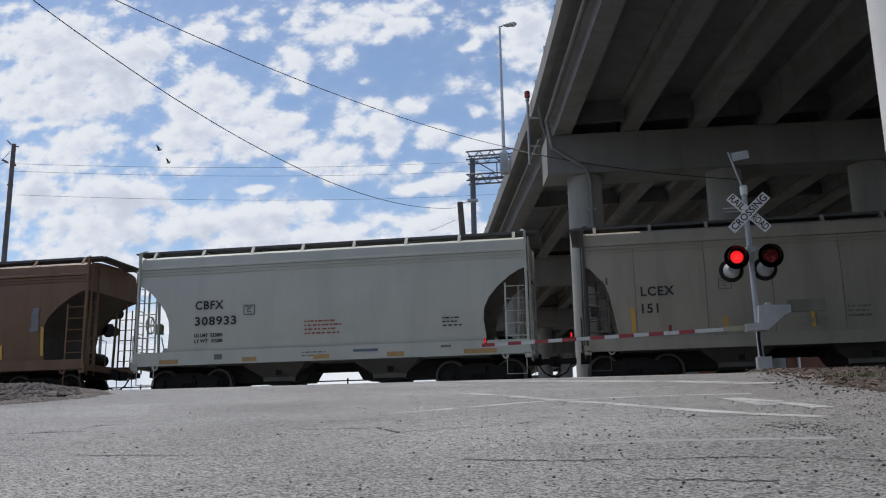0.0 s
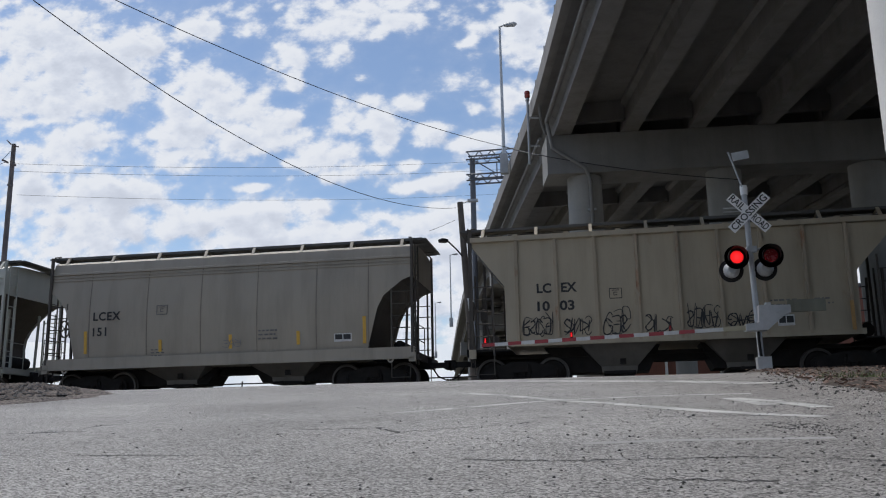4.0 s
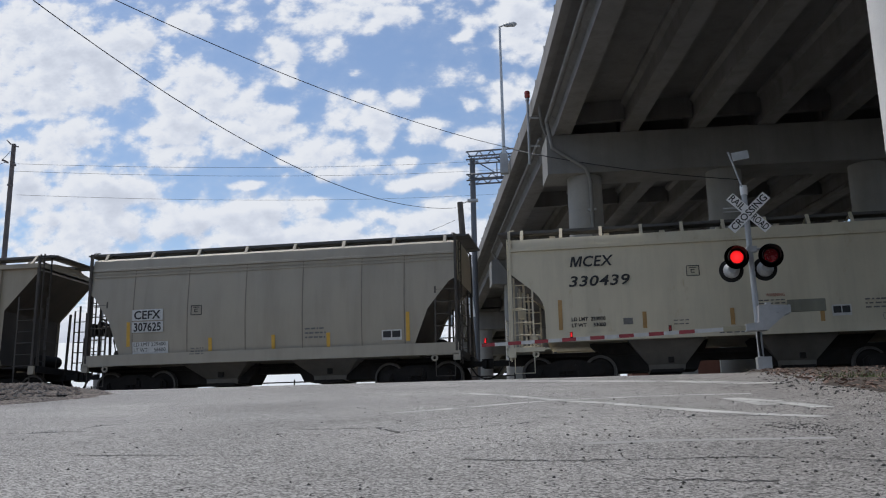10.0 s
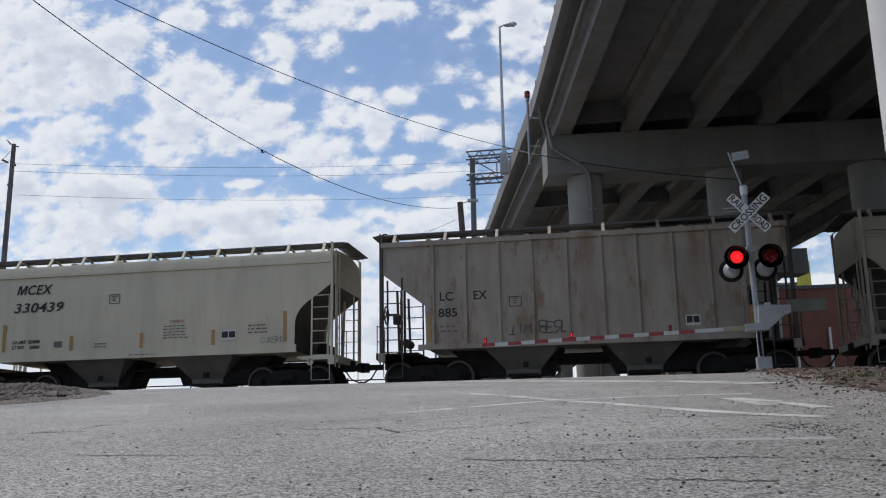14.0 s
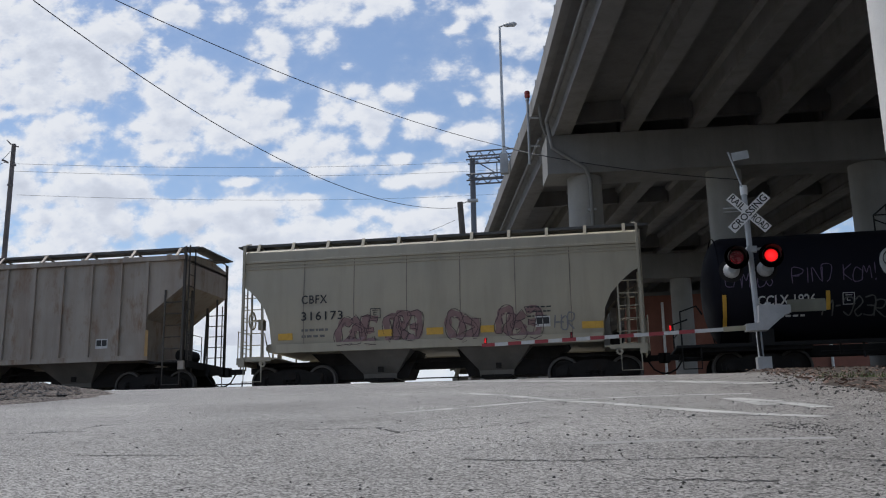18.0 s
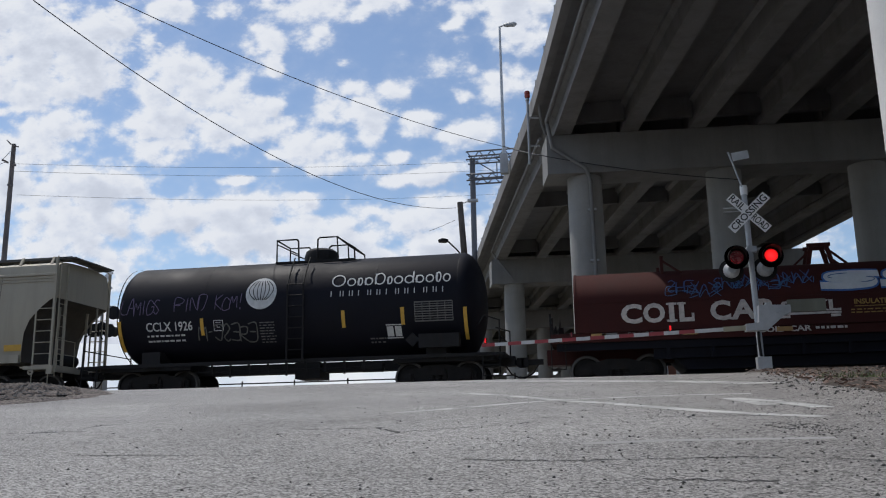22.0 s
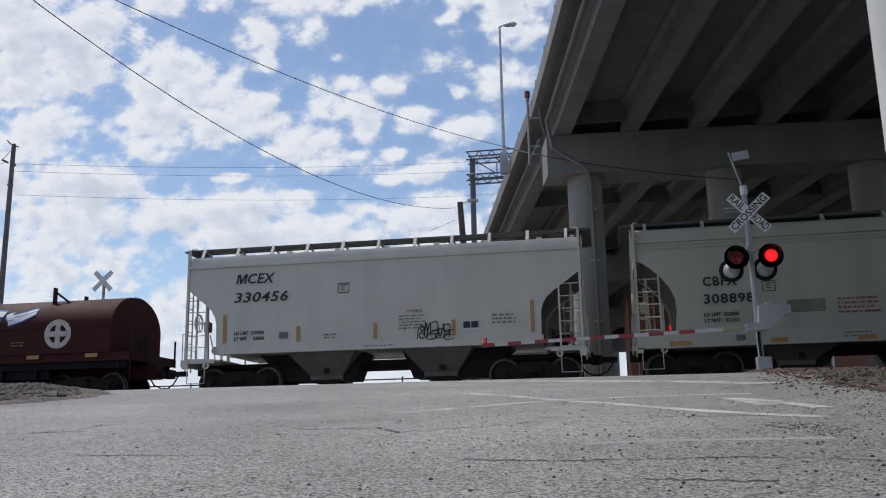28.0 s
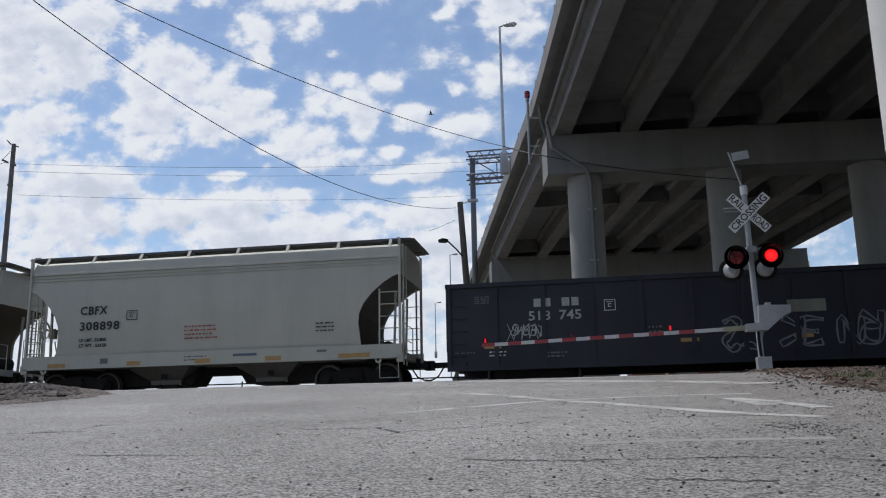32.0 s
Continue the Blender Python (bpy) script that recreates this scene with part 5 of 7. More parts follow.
def hopper_car(label, a, b, xl, xr, material, kind, ribs=(), sill=(1.0, 1.4), sill_mat=None, eave=4.0, cut=None, bays=None, base=4.55, tall_rails=False, reach=(0.84, 1.0)):
    """A two-bay covered hopper. kind: 'round' (bulging sides, curved cut-outs), 'plain' (angled cut-outs), 'ribbed' (outside posts)."""
    car, half = rail_car("hopper_car", label, a, b)
    cx = (xl + xr) / 2
    top = eave + 0.32
    cut = cut or {"round": [(3.5, 0.0), (3.42, 0.22), (3.25, 0.5), (2.95, 0.85), (2.65, 1.1), (2.35, 1.24), (2.05, 1.27), (1.42, 1.2)],
                  "plain": [(3.3, 0.0), (2.75, 0.78), (2.6, 0.95), (2.4, 1.08), (2.2, 1.14), (1.3, 1.16)],
                  "ribbed": [(4.2, 0.0), (2.95, 1.15), (1.3, 1.18)]}[kind]
    zb = sill[0]
    wide = {"round": [(1.3, 1.49), (1.6, 1.53), (1.9, 1.56), (2.25, 1.585), (2.6, 1.6), (3.0, 1.592), (3.4, 1.57), (eave - 0.03, 1.515)], "plain": [(1.2, 1.555), (1.7, 1.59), (2.3, 1.6), (3.3, 1.6), (eave - 0.03, 1.57)], "ribbed": [(1.2, 1.54), (eave - 0.1, 1.54)]}[kind]

    def lerp(tab, z):
        tab = sorted(tab)
        if z <= tab[0][0]:
            return tab[0][1]
        for (z0, v0), (z1, v1) in zip(tab, tab[1:]):
            if z <= z1:
                return v0 + (v1 - v0) * (z - z0) / (z1 - z0)
        return tab[-1][1]

    profiles[car] = lambda z: 1.6 if z < sill[1] or kind == "ribbed" else lerp(wide, z)
    zs = sorted({zb + 0.02, *(z for z, _ in cut), *(z for z, _ in wide if z > zb + 0.1), eave - 0.03})
    levels = [(z, lerp(wide, z), lerp(cut, z)) for z in zs]
    s = Shape()
    vs, fs = [], []
    for z, hw, e in levels:
        el, er = e * reach[0], e * reach[1]
        vs += [(xl + el, -hw, z), (xr - er, -hw, z), (xr - er, hw, z), (xl + el, hw, z)]
    for k in range(len(levels) - 1):
        for q in (0, 2):
            fs.append((4 * k + q, 4 * k + (q + 1) % 4, 4 * k + 4 + (q + 1) % 4, 4 * k + 4 + q))
    fs.append((0, 1, 2, 3))
    s.add(vs, fs)
    part("body", s, material, car, smooth=kind != "ribbed")
    # slope sheets close the ends, a hand's width inside the side sheets
    for sg, e, k in ((-1, xl, reach[0]), (1, xr, reach[1])):
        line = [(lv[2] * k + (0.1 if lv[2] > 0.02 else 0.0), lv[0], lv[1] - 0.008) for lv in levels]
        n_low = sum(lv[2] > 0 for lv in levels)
        for name, run, m, txt in (("slope_sheet", line[:n_low + 1], material if material == MAUVE_GREY else END_DARK, "dark sloping end sheet"), ("end_sheet", line[n_low:], material, "")):
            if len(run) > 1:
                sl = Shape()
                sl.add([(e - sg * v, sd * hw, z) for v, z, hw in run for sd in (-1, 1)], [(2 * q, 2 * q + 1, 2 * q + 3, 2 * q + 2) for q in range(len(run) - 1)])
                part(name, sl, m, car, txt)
    # roof with a turned eave
    rl = [(eave - 0.03, 1.515), (eave - 0.015, 1.56), (eave + 0.045, 1.555), (eave + 0.06, 1.5), (eave + 0.2, 1.47), (eave + 0.34, 1.43), (eave + 0.41, 1.34), (eave + 0.46, 1.05), (eave + 0.5, 0.5), (eave + 0.51, 0.0)]
    if kind == "plain":
        rl = [(eave - 0.03, 1.57), (eave - 0.01, 1.635), (eave + 0.07, 1.63), (eave + 0.085, 1.55), (eave + 0.24, 1.52), (eave + 0.36, 1.47), (eave + 0.44, 1.1), (eave + 0.5, 0.5), (eave + 0.51, 0.0)]
    if kind == "ribbed":
        rl = [(eave - 0.1, 1.55), (eave - 0.08, 1.66), (eave + 0.06, 1.66), (eave + 0.07, 1.5), (eave + 0.2, 0.7), (eave + 0.24, 0.0)]
    pr = [(-w, z) for z, w in rl] + [(w, z) for z, w in rl[::-1] if w]
    r = Shape()
    n = len(pr)
    r.add([(x, y, z) for x in (xl, xr) for y, z in pr], [tuple(range(n)), tuple(range(2 * n - 1, n - 1, -1))] + [(k, (k + 1) % n, n + (k + 1) % n, n + k) for k in range(n)])
    roof = part("roof", r, material, car, smooth=kind != "ribbed")
    if kind == "round":
        for dz in (0.1, 0.2):
            for sg in (-1, 1):
                yb = sg * (lerp(wide, eave - dz) + 0.006)
                part("eave_bead", Shape().beam((xl + 0.02, yb, eave - dz), (xr - 0.02, yb, eave - dz), 0.05, 0.035), material, roof)
    # sill
    if sill[1] > sill[0]:
        for sg in (-1, 1):
            long = kind == "round" and sill[0] < 1.1
            e = -0.06 if long else 1.1
            part("side_sill", Shape().box((cx, sg * 1.595, (sill[0] + sill[1]) / 2), (xr - xl - 2 * e, 0.05, sill[1] - sill[0])).box((cx, sg * 1.57, sill[0]), (xr - xl - 2 * e, 0.12, 0.03)), sill_mat or material, car)
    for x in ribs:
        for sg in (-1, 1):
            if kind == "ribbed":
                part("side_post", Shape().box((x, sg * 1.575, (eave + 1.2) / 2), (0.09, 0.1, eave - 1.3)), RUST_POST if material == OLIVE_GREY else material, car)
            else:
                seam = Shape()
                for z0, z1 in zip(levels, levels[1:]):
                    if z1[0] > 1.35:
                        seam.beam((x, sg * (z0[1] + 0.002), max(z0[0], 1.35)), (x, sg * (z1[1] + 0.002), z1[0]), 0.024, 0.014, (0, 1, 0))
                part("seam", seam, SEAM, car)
    # bays below the sill
    for x in (bays or (cx - 1.75, cx + 1.75)):
        f = Shape()
        vs = []
        for z, dx, dy in ((zb + 0.02, 1.08, 1.25), (0.62, 0.52, 0.62), (0.46, 0.5, 0.6)):
            vs += [(x - dx, -dy, z), (x + dx, -dy, z), (x + dx, dy, z), (x - dx, dy, z)]
        f.add(vs, [(4 * k + q, 4 * k + (q + 1) % 4, 4 * k + 4 + (q + 1) % 4, 4 * k + 4 + q) for k in range(2) for q in range(4)] + [(8, 9, 10, 11), (0, 3, 2, 1)])
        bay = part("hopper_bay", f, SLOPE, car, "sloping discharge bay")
        way = -1 if x < cx else 1
        # dark block filling in the shade between bay and truck
        part("inner_slope", Shape().prism([(x - way * 0.85, 0.47), (x + way * 1.5, 0.47), (x + way * 1.62, 0.75), (x + way * 2.2, zb + 0.05), (x - way * 1.2, zb + 0.05)][::way], -0.56, 0.56), GRIME, bay, "dark block standing in for shaded inner slopes")
        part("outlet_gate", Shape().box((x, 0, 0.44), (0.9, 1.5, 0.08)).rod((x - 0.1, -0.8, 0.44), (x - 0.1, 0.8, 0.44), 0.05, 8).box((x + 0.1, -0.95, 0.72), (0.16, 0.06, 0.16)), GRIME, bay)
    part("centre_sill", Shape().box((cx, 0, 0.92), (xr - xl + 0.5, 0.36, 0.32)).beam((xl + 0.3, -0.6, 0.95), (xr - 0.3, -0.6, 0.95), 0.05, 0.05).beam((xl + 1.5, 0.5, 0.85), (xr - 1.5, 0.5, 0.85), 0.06, 0.06), GRIME, car, "grimy centre sill and brake rods")
    zt = eave + {"round": 0.6, "plain": 0.64, "ribbed": 0.37}[kind]      # height of the roof walk
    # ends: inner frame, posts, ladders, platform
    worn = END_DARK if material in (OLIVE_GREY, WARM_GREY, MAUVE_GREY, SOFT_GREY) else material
    for sg, e in ((-1, xl), (1, xr)):
        for y in (-0.95, 0.95):
            part("end_post", Shape().beam((e - sg * 0.03, y, 1.1), (e - sg * 0.03, y, 3.4), 0.05, 0.05), worn, car)
            part("end_post", Shape().beam((e - sg * 0.36, y * 0.85, 1.1), (e - sg * 0.3, y * 0.85, 3.1), 0.065, 0.065), worn, car)
        for y in (-1.58, 1.58):
            part("corner_post", Shape().beam((e, y, 1.0), (e, y, zt - 0.05), 0.07, 0.09), worn, car)
            part("jacking_pad", Shape().box((e, y, 1.0), (0.2, 0.1, 0.26)), material, car)
            xa, xb = e - sg * 0.06, e - sg * 0.62
            ld = ladder(car, "ladder", [((xb, y, 0.95), (xb, y, 3.05 if kind != "ribbed" else 3.35))], [((xa, y, 1.15 + 0.36 * k), (xb, y, 1.15 + 0.36 * k)) for k in range(6)], worn, "side ladder with stirrup step")
            part("stirrup", Shape().pipe([(xa, y, 1.0), (xa, y, 0.42), (xb, y, 0.42), (xb, y, 1.0)], 0.018, 6), worn, ld)
            if kind != "ribbed":
                arm_x = e - sg * 0.42
                part("tow_eye", Shape().lathe([(-0.02, 0.05), (-0.02, 0.1), (0.02, 0.1), (0.02, 0.05), (-0.02, 0.05)], (e - sg * 0.66, y, 0.95), 14, "y", closed=False).prism([(arm_x - 0.5, 1.02), (arm_x + 0.5, 1.02), (arm_x + 0.5, 1.14), (arm_x - 0.5, 1.14)], y - 0.02, y + 0.02), material, car, "pierced tow eye under the end platform")
            part("handhold", Shape().pipe([(e, y, zt - 0.5), (e + sg * 0.02, y * 0.99, zt - 0.12), (e - sg * 0.03, y * 0.95, zt - 0.01), (e - sg * 0.12, y * 0.85, zt + 0.03)], 0.022, 6), worn, car, "bent hand rail onto the roof walk")
        ex = e + sg * 0.08
        ladder(car, "end_ladder", [((ex, y, 0.8), (ex, y, eave + 0.4)) for y in (-1.45, -1.05)], [((ex, -1.45, 0.95 + 0.36 * k), (ex, -1.05, 0.95 + 0.36 * k)) for k in range(10)], worn, "end ladder", 0.035, 0.035, 0.015)
        for y in (1.2,):
            part("handhold", Shape().beam((e + sg * 0.05, y, 0.95), (e + sg * 0.05, y, 3.2), 0.03, 0.03), worn, car)
        part("end_platform", Shape().box((e - sg * 0.45, 0, 1.1), (1.25, 3.1, 0.05)).box((e + sg * 0.12, 0, 1.04), (0.12, 3.1, 0.2)), GRIME if kind == "ribbed" else worn, car, "steel end platform")
        part("grab_rail", Shape().pipe([(e + sg * 0.16, -1.5, 1.1), (e + sg * 0.16, -1.5, 1.95), (e + sg * 0.16, -0.55, 1.95), (e + sg * 0.16, -0.55, 1.1)], 0.016, 6).rod((e + sg * 0.16, -1.5, 1.5), (e + sg * 0.16, -0.55, 1.5), 0.014, 6), worn, car)
        if sg < 0:
            gear = Shape().rod((e - 0.12, -0.55, 2.4), (e + 0.3, -0.55, 2.4), 0.04, 8).box((e + 0.22, -0.55, 2.25), (0.18, 0.22, 0.3)).rod((e + 0.55, -0.7, 1.5), (e + 0.55, -0.1, 1.5), 0.13, 14).rod((e + 0.3, -0.55, 2.0), (e + 0.5, -0.55, 1.2), 0.02, 6)
            gear.lathe([(-0.02, 0.25), (0.02, 0.25), (0.02, 0.29), (-0.02, 0.29), (-0.02, 0.25)], (e - 0.1, -0.55, 2.4), 20, "x", closed=False)
            for q in range(5):
                gear.rod((e - 0.1, -0.55, 2.4), (e - 0.1, -0.55 + 0.26 * math.cos(q * 1.2566), 2.4 + 0.26 * math.sin(q * 1.2566)), 0.014, 5)
            part("brake_gear", gear, worn, car, "spoked hand brake wheel and cylinder")
        else:
            part("air_tank", Shape().lathe([(-0.55, 0.05), (-0.5, 0.2), (0.5, 0.2), (0.55, 0.05)], (e - 0.7, 0.3, 1.45), 14, "y"), GRIME, car, smooth=True)
    # roof walk and hatches
    ys, zs = {"round": (1.4, 0.32), "plain": (1.42, 0.36), "ribbed": (1.5, 0.07)}[kind]
    for y in (-0.95, 0.95):
        w = Shape().box((cx, y, zt), (xr - xl + 0.5, 0.46, 0.035)).beam((xl - 0.25, y - 0.23, zt), (xr + 0.25, y - 0.23, zt), 0.03, 0.08).beam((xl - 0.25, y + 0.23, zt), (xr + 0.25, y + 0.23, zt), 0.03, 0.08)
        part("roof_walk", w, ROOF_GREY, car, "grating walkway along the roof")
        n = 11 if tall_rails else 8
        for k in range(n):
            x = xl + 0.35 + (xr - xl - 0.7) * k / (n - 1)
            hh = zt + (0.04 if tall_rails else 0.0)
            sd = -1 if y < 0 else 1
            part("walk_bracket", Shape().beam((x, sd * ys, eave + zs), (x, sd * 1.21, hh), 0.09, 0.05).beam((x, sd * 1.21, hh - 0.02), (x, sd * 0.5, eave + zs + 0.1), 0.05, 0.05), material, car)
    for sg, e in ((-1, xl), (1, xr)):
        part("crossover", Shape().box((e + sg * 0.12, 0, zt), (0.5, 2.4, 0.04)).beam((e, -1.58, zt - 0.06), (e + sg * 0.05, -1.1, zt), 0.04, 0.04), ROOF_GREY, car)
    hatch = Shape().box((cx, 0, zt - 0.08), (xr - xl - 1.2, 0.6, 0.12))
    for k in range(7):
        hatch.box((xl + 1.2 + (xr - xl - 2.4) * k / 6, 0, zt), (0.16, 0.7, 0.07))
    part("hatch_cover", hatch, material, car, "long roof hatch cover")
    running_gear(car, half, xl, xr, base)
    return car


B = [-99.0, -84.6, -70.5, -56.9, -43.45, -29.95, -16.27, -2.95, 10.72, 24.75, 41.16, 54.8, 68.7, 86.6]   # coupling points at 16 s


def mark(car, codes, numbers, x, z0, z1, size, material, w0, w1, shear=0.0, bold=0.006):
    words(car, codes, x, z0 - size / 2, size, material, w0, shear, bold, 1.14)
    words(car, numbers, x, z1 - size / 2, size, material, w1, shear, bold, 1.14)


# brown hopper
c = hopper_car("rust-brown covered hopper with dark streaks and ladders", B[0], B[1], -5.9, 6.75, BROWN, "round", sill=(1.0, 1.3), reach=(0.9, 1.15))
bar(c, 5.3, 1.9, 0.1, 0.9, MARK_GOLD, "amber reflector")
part("patch", Shape().prism([(4.83, 2.2), (5.15, 2.22), (5.18, 2.5), (5.14, 2.72), (5.19, 2.98), (4.95, 2.96), (4.89, 2.7), (4.92, 2.45)], SIDE - 0.026, SIDE - 0.02), SPRAY_GREY, c, "pale scraped patch")
bar(c, 3.85, 1.6, 0.12, 0.45, MARK_GOLD)
# two pale cars of one kind
for i, num, dirty in ((1, "308933", 0), (11, "308898", 1)):
    c = hopper_car("pale blue-grey rounded covered hopper with curved cut-outs" if not dirty else "pale grey rounded covered hopper with curved cut-outs", B[i], B[i + 1], -5.72, 6.38, PALE_BLUE if not dirty else paint("pale_grey_car_paint", (0.455, 0.448, 0.405)), "round", sill=(1.0, 1.4), eave=4.02)
    dx = -0.1 * dirty
    mark(c, "CBFX", num, -3.8 + dx, 2.8, 2.31, 0.25, MARK_BLACK, 0.92, 1.34, bold=0.009)
    consolidated(c, -2.05 + dx, 2.6)
    for z, txt in ((1.83, "LD LMT  2328" if not dirty else "LD LMT  2328"), (1.66, "LT WT   53200" if not dirty else "LT WT   53150")):
        words(c, txt + (("00" if not dirty else "50") if z > 1.7 else ""), -3.82 + dx, z, 0.095, MARK_BLACK, 0.92, bold=0.004)
    small_print(c, -0.3 + dx, 2.17, 1.15, 4, MARK_RED, 0.12, 0.045, 2)
    small_print(c, 3.9 + dx, 2.1, 0.6, 3, MARK_BLACK, 0.11, 0.04, 3)
    for x, w in ((-4.6, 0.6), (-2.0, 0.45), (0.25, 0.5), (2.5, 0.5), (5.0, 0.95)):
        bar(c, x, 1.1, w, 0.13, MARK_TAN, "faded amber reflector", y=SIDE - 0.034)
    bar(c, -3.0, 1.2, 0.25, 0.16, MARK_GREY, "", "stencil_square", y=SIDE - 0.034)
    small_print(c, -0.35, 1.24, 0.9, 2, MARK_GREY, 0.1, 0.035, 4, y=SIDE - 0.034)
    bar(c, 1.6, 1.24, 0.75, 0.075, paint("blue_grey_emblem", (0.1, 0.13, 0.17)), "plain blue-grey emblem", "emblem", y=SIDE - 0.034)
    bar(c, 4.0, 1.27, 0.3, 0.07, MARK_GREY, y=SIDE - 0.034)
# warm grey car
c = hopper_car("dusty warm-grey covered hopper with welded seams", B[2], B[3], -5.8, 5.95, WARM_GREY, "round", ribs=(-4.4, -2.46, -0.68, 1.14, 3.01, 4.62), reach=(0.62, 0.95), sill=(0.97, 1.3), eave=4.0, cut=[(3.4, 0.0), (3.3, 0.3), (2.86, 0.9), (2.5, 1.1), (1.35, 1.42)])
mark(c, "LCEX", "151", -4.25, 2.6, 2.12, 0.25, MARK_BLACK, 0.92, 0.46, bold=0.009)
consolidated(c, -1.95, 2.72, material=MARK_GREY)
for x, z, h in ((-4.5, 1.8, 0.7), (-1.99, 1.62, 0.36), (0.3, 1.66, 0.42), (2.45, 1.69, 0.4), (4.5, 1.85, 0.8)):
    bar(c, x, z, 0.1, h, MARK_GOLD, "amber reflector")
data_panel(c, 3.84, 1.65, 0.55, 0.24)
small_print(c, 1.2, 1.95, 0.6, 3, MARK_GREY, 0.12, 0.045, 5)
small_print(c, -2.3, 1.5, 0.5, 3, MARK_GREY, 0.09, 0.03, 6)
sprayed(c, "EAR", 0.05, 1.5, 0.55, 0.2, SPRAY_GREY, 3, 0.02)
# ribbed pale olive car with black tags
RIBS = (-4.47, -3.34, -2.21, -1.04, 0.09, 1.22, 2.37, 3.5, 4.62)
c = hopper_car("faded olive-grey ribbed covered hopper with black graffiti tags", B[3], B[4], -5.8, 5.98, OLIVE_GREY, "ribbed", ribs=RIBS, sill=(1.2, 1.34), eave=4.36)
for w, x, z, wd in (("LC", -3.9, 2.84, 0.42), ("EX", -3.2, 2.84, 0.45), ("10", -3.9, 2.32, 0.36), ("03", -3.26, 2.32, 0.42)):
    words(c, w, x, z - 0.13, 0.26, MARK_BLACK, wd, bold=0.012, y=-1.55)
consolidated(c, -1.67, 2.6, y=-1.55)
for k, (x, z, w, h, txt) in enumerate(((-4.35, 1.5, 0.85, 0.62, "RSCE"), (-3.2, 1.5, 0.8, 0.6, "SNK"), (-2.08, 1.46, 0.75, 0.85, "GES"), (-0.95, 1.44, 0.8, 0.68, "SUK"), (0.2, 1.52, 0.95, 0.78, "SENA"), (1.32, 1.5, 0.8, 0.5, "GAR"))):
    sprayed(c, txt, x, z + 0.02, w * 0.9, h * 0.6, SPRAY_BLACK, 20 + k, 0.038, "black sprayed tag", y=-1.56)
    sprayed(c, txt[::-1], x + 0.05, z - 0.02, w * 0.95, h * 0.85, SPRAY_BLACK, 40 + k, 0.024, "black sprayed tag", y=-1.566)
for x, z in ((-1.95, 1.33), (1.85, 1.42)):
    bar(c, x, z, 0.26, 0.1, MARK_WHITE, "pale stencil patch", "patch", y=-1.57)
bar(c, 4.58, 1.7, 0.1, 0.8, MARK_TAN, "amber reflector", y=-1.64)
data_panel(c, 2.87, 1.64, 0.44, 0.3, y=-1.55)
small_print(c, 2.5, 2.2, 0.8, 3, MARK_GREY, 0.13, 0.045, 7, y=-1.55)
small_print(c, 3.65, 2.2, 0.55, 2, MARK_GREY, 0.13, 0.045, 8, y=-1.55)
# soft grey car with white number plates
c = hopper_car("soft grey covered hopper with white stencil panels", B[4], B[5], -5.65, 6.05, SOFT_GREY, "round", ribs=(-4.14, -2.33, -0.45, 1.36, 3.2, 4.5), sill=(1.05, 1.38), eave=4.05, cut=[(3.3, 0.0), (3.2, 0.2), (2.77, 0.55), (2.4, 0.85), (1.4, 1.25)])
for z0, z1, w, txt, sz in ((2.4, 2.77, 1.02, "CEFX", 0.25), (2.03, 2.39, 1.04, "307625", 0.25)):
    pl = bar(c, -4.15 + w / 2, (z0 + z1) / 2, w, z1 - z0 - 0.03, MARK_WHITE, "white stencil panel", "panel")
    words(c, txt, -4.08, (z0 + z1) / 2 - sz / 2, sz, MARK_BLACK, w - 0.14, bold=0.008, y=SIDE - 0.03)
bar(c, -3.53, 1.57, 1.18, 0.36, MARK_WHITE, "white stencil panel", "panel")
words(c, "LD LMT 229400", -4.07, 1.62, 0.11, MARK_BLACK, 1.05, y=SIDE - 0.03)
words(c, "LT WT     56600", -4.07, 1.45, 0.11, MARK_BLACK, 1.05, y=SIDE - 0.03)
consolidated(c, -2.03, 2.66)
for x, z, h in ((-4.27, 2.0, 0.75), (-1.57, 1.6, 0.4), (0.45, 1.6, 0.42), (2.17, 1.6, 0.42), (4.6, 1.9, 0.85)):
    bar(c, x, z, 0.11, h, MARK_GOLD, "amber reflector")
data_panel(c, 4.11, 1.67, 0.6, 0.3)
small_print(c, 1.45, 1.95, 0.7, 3, MARK_GREY, 0.13, 0.05, 9)
small_print(c, -2.2, 1.5, 0.5, 3, MARK_GREY, 0.09, 0.03, 10)
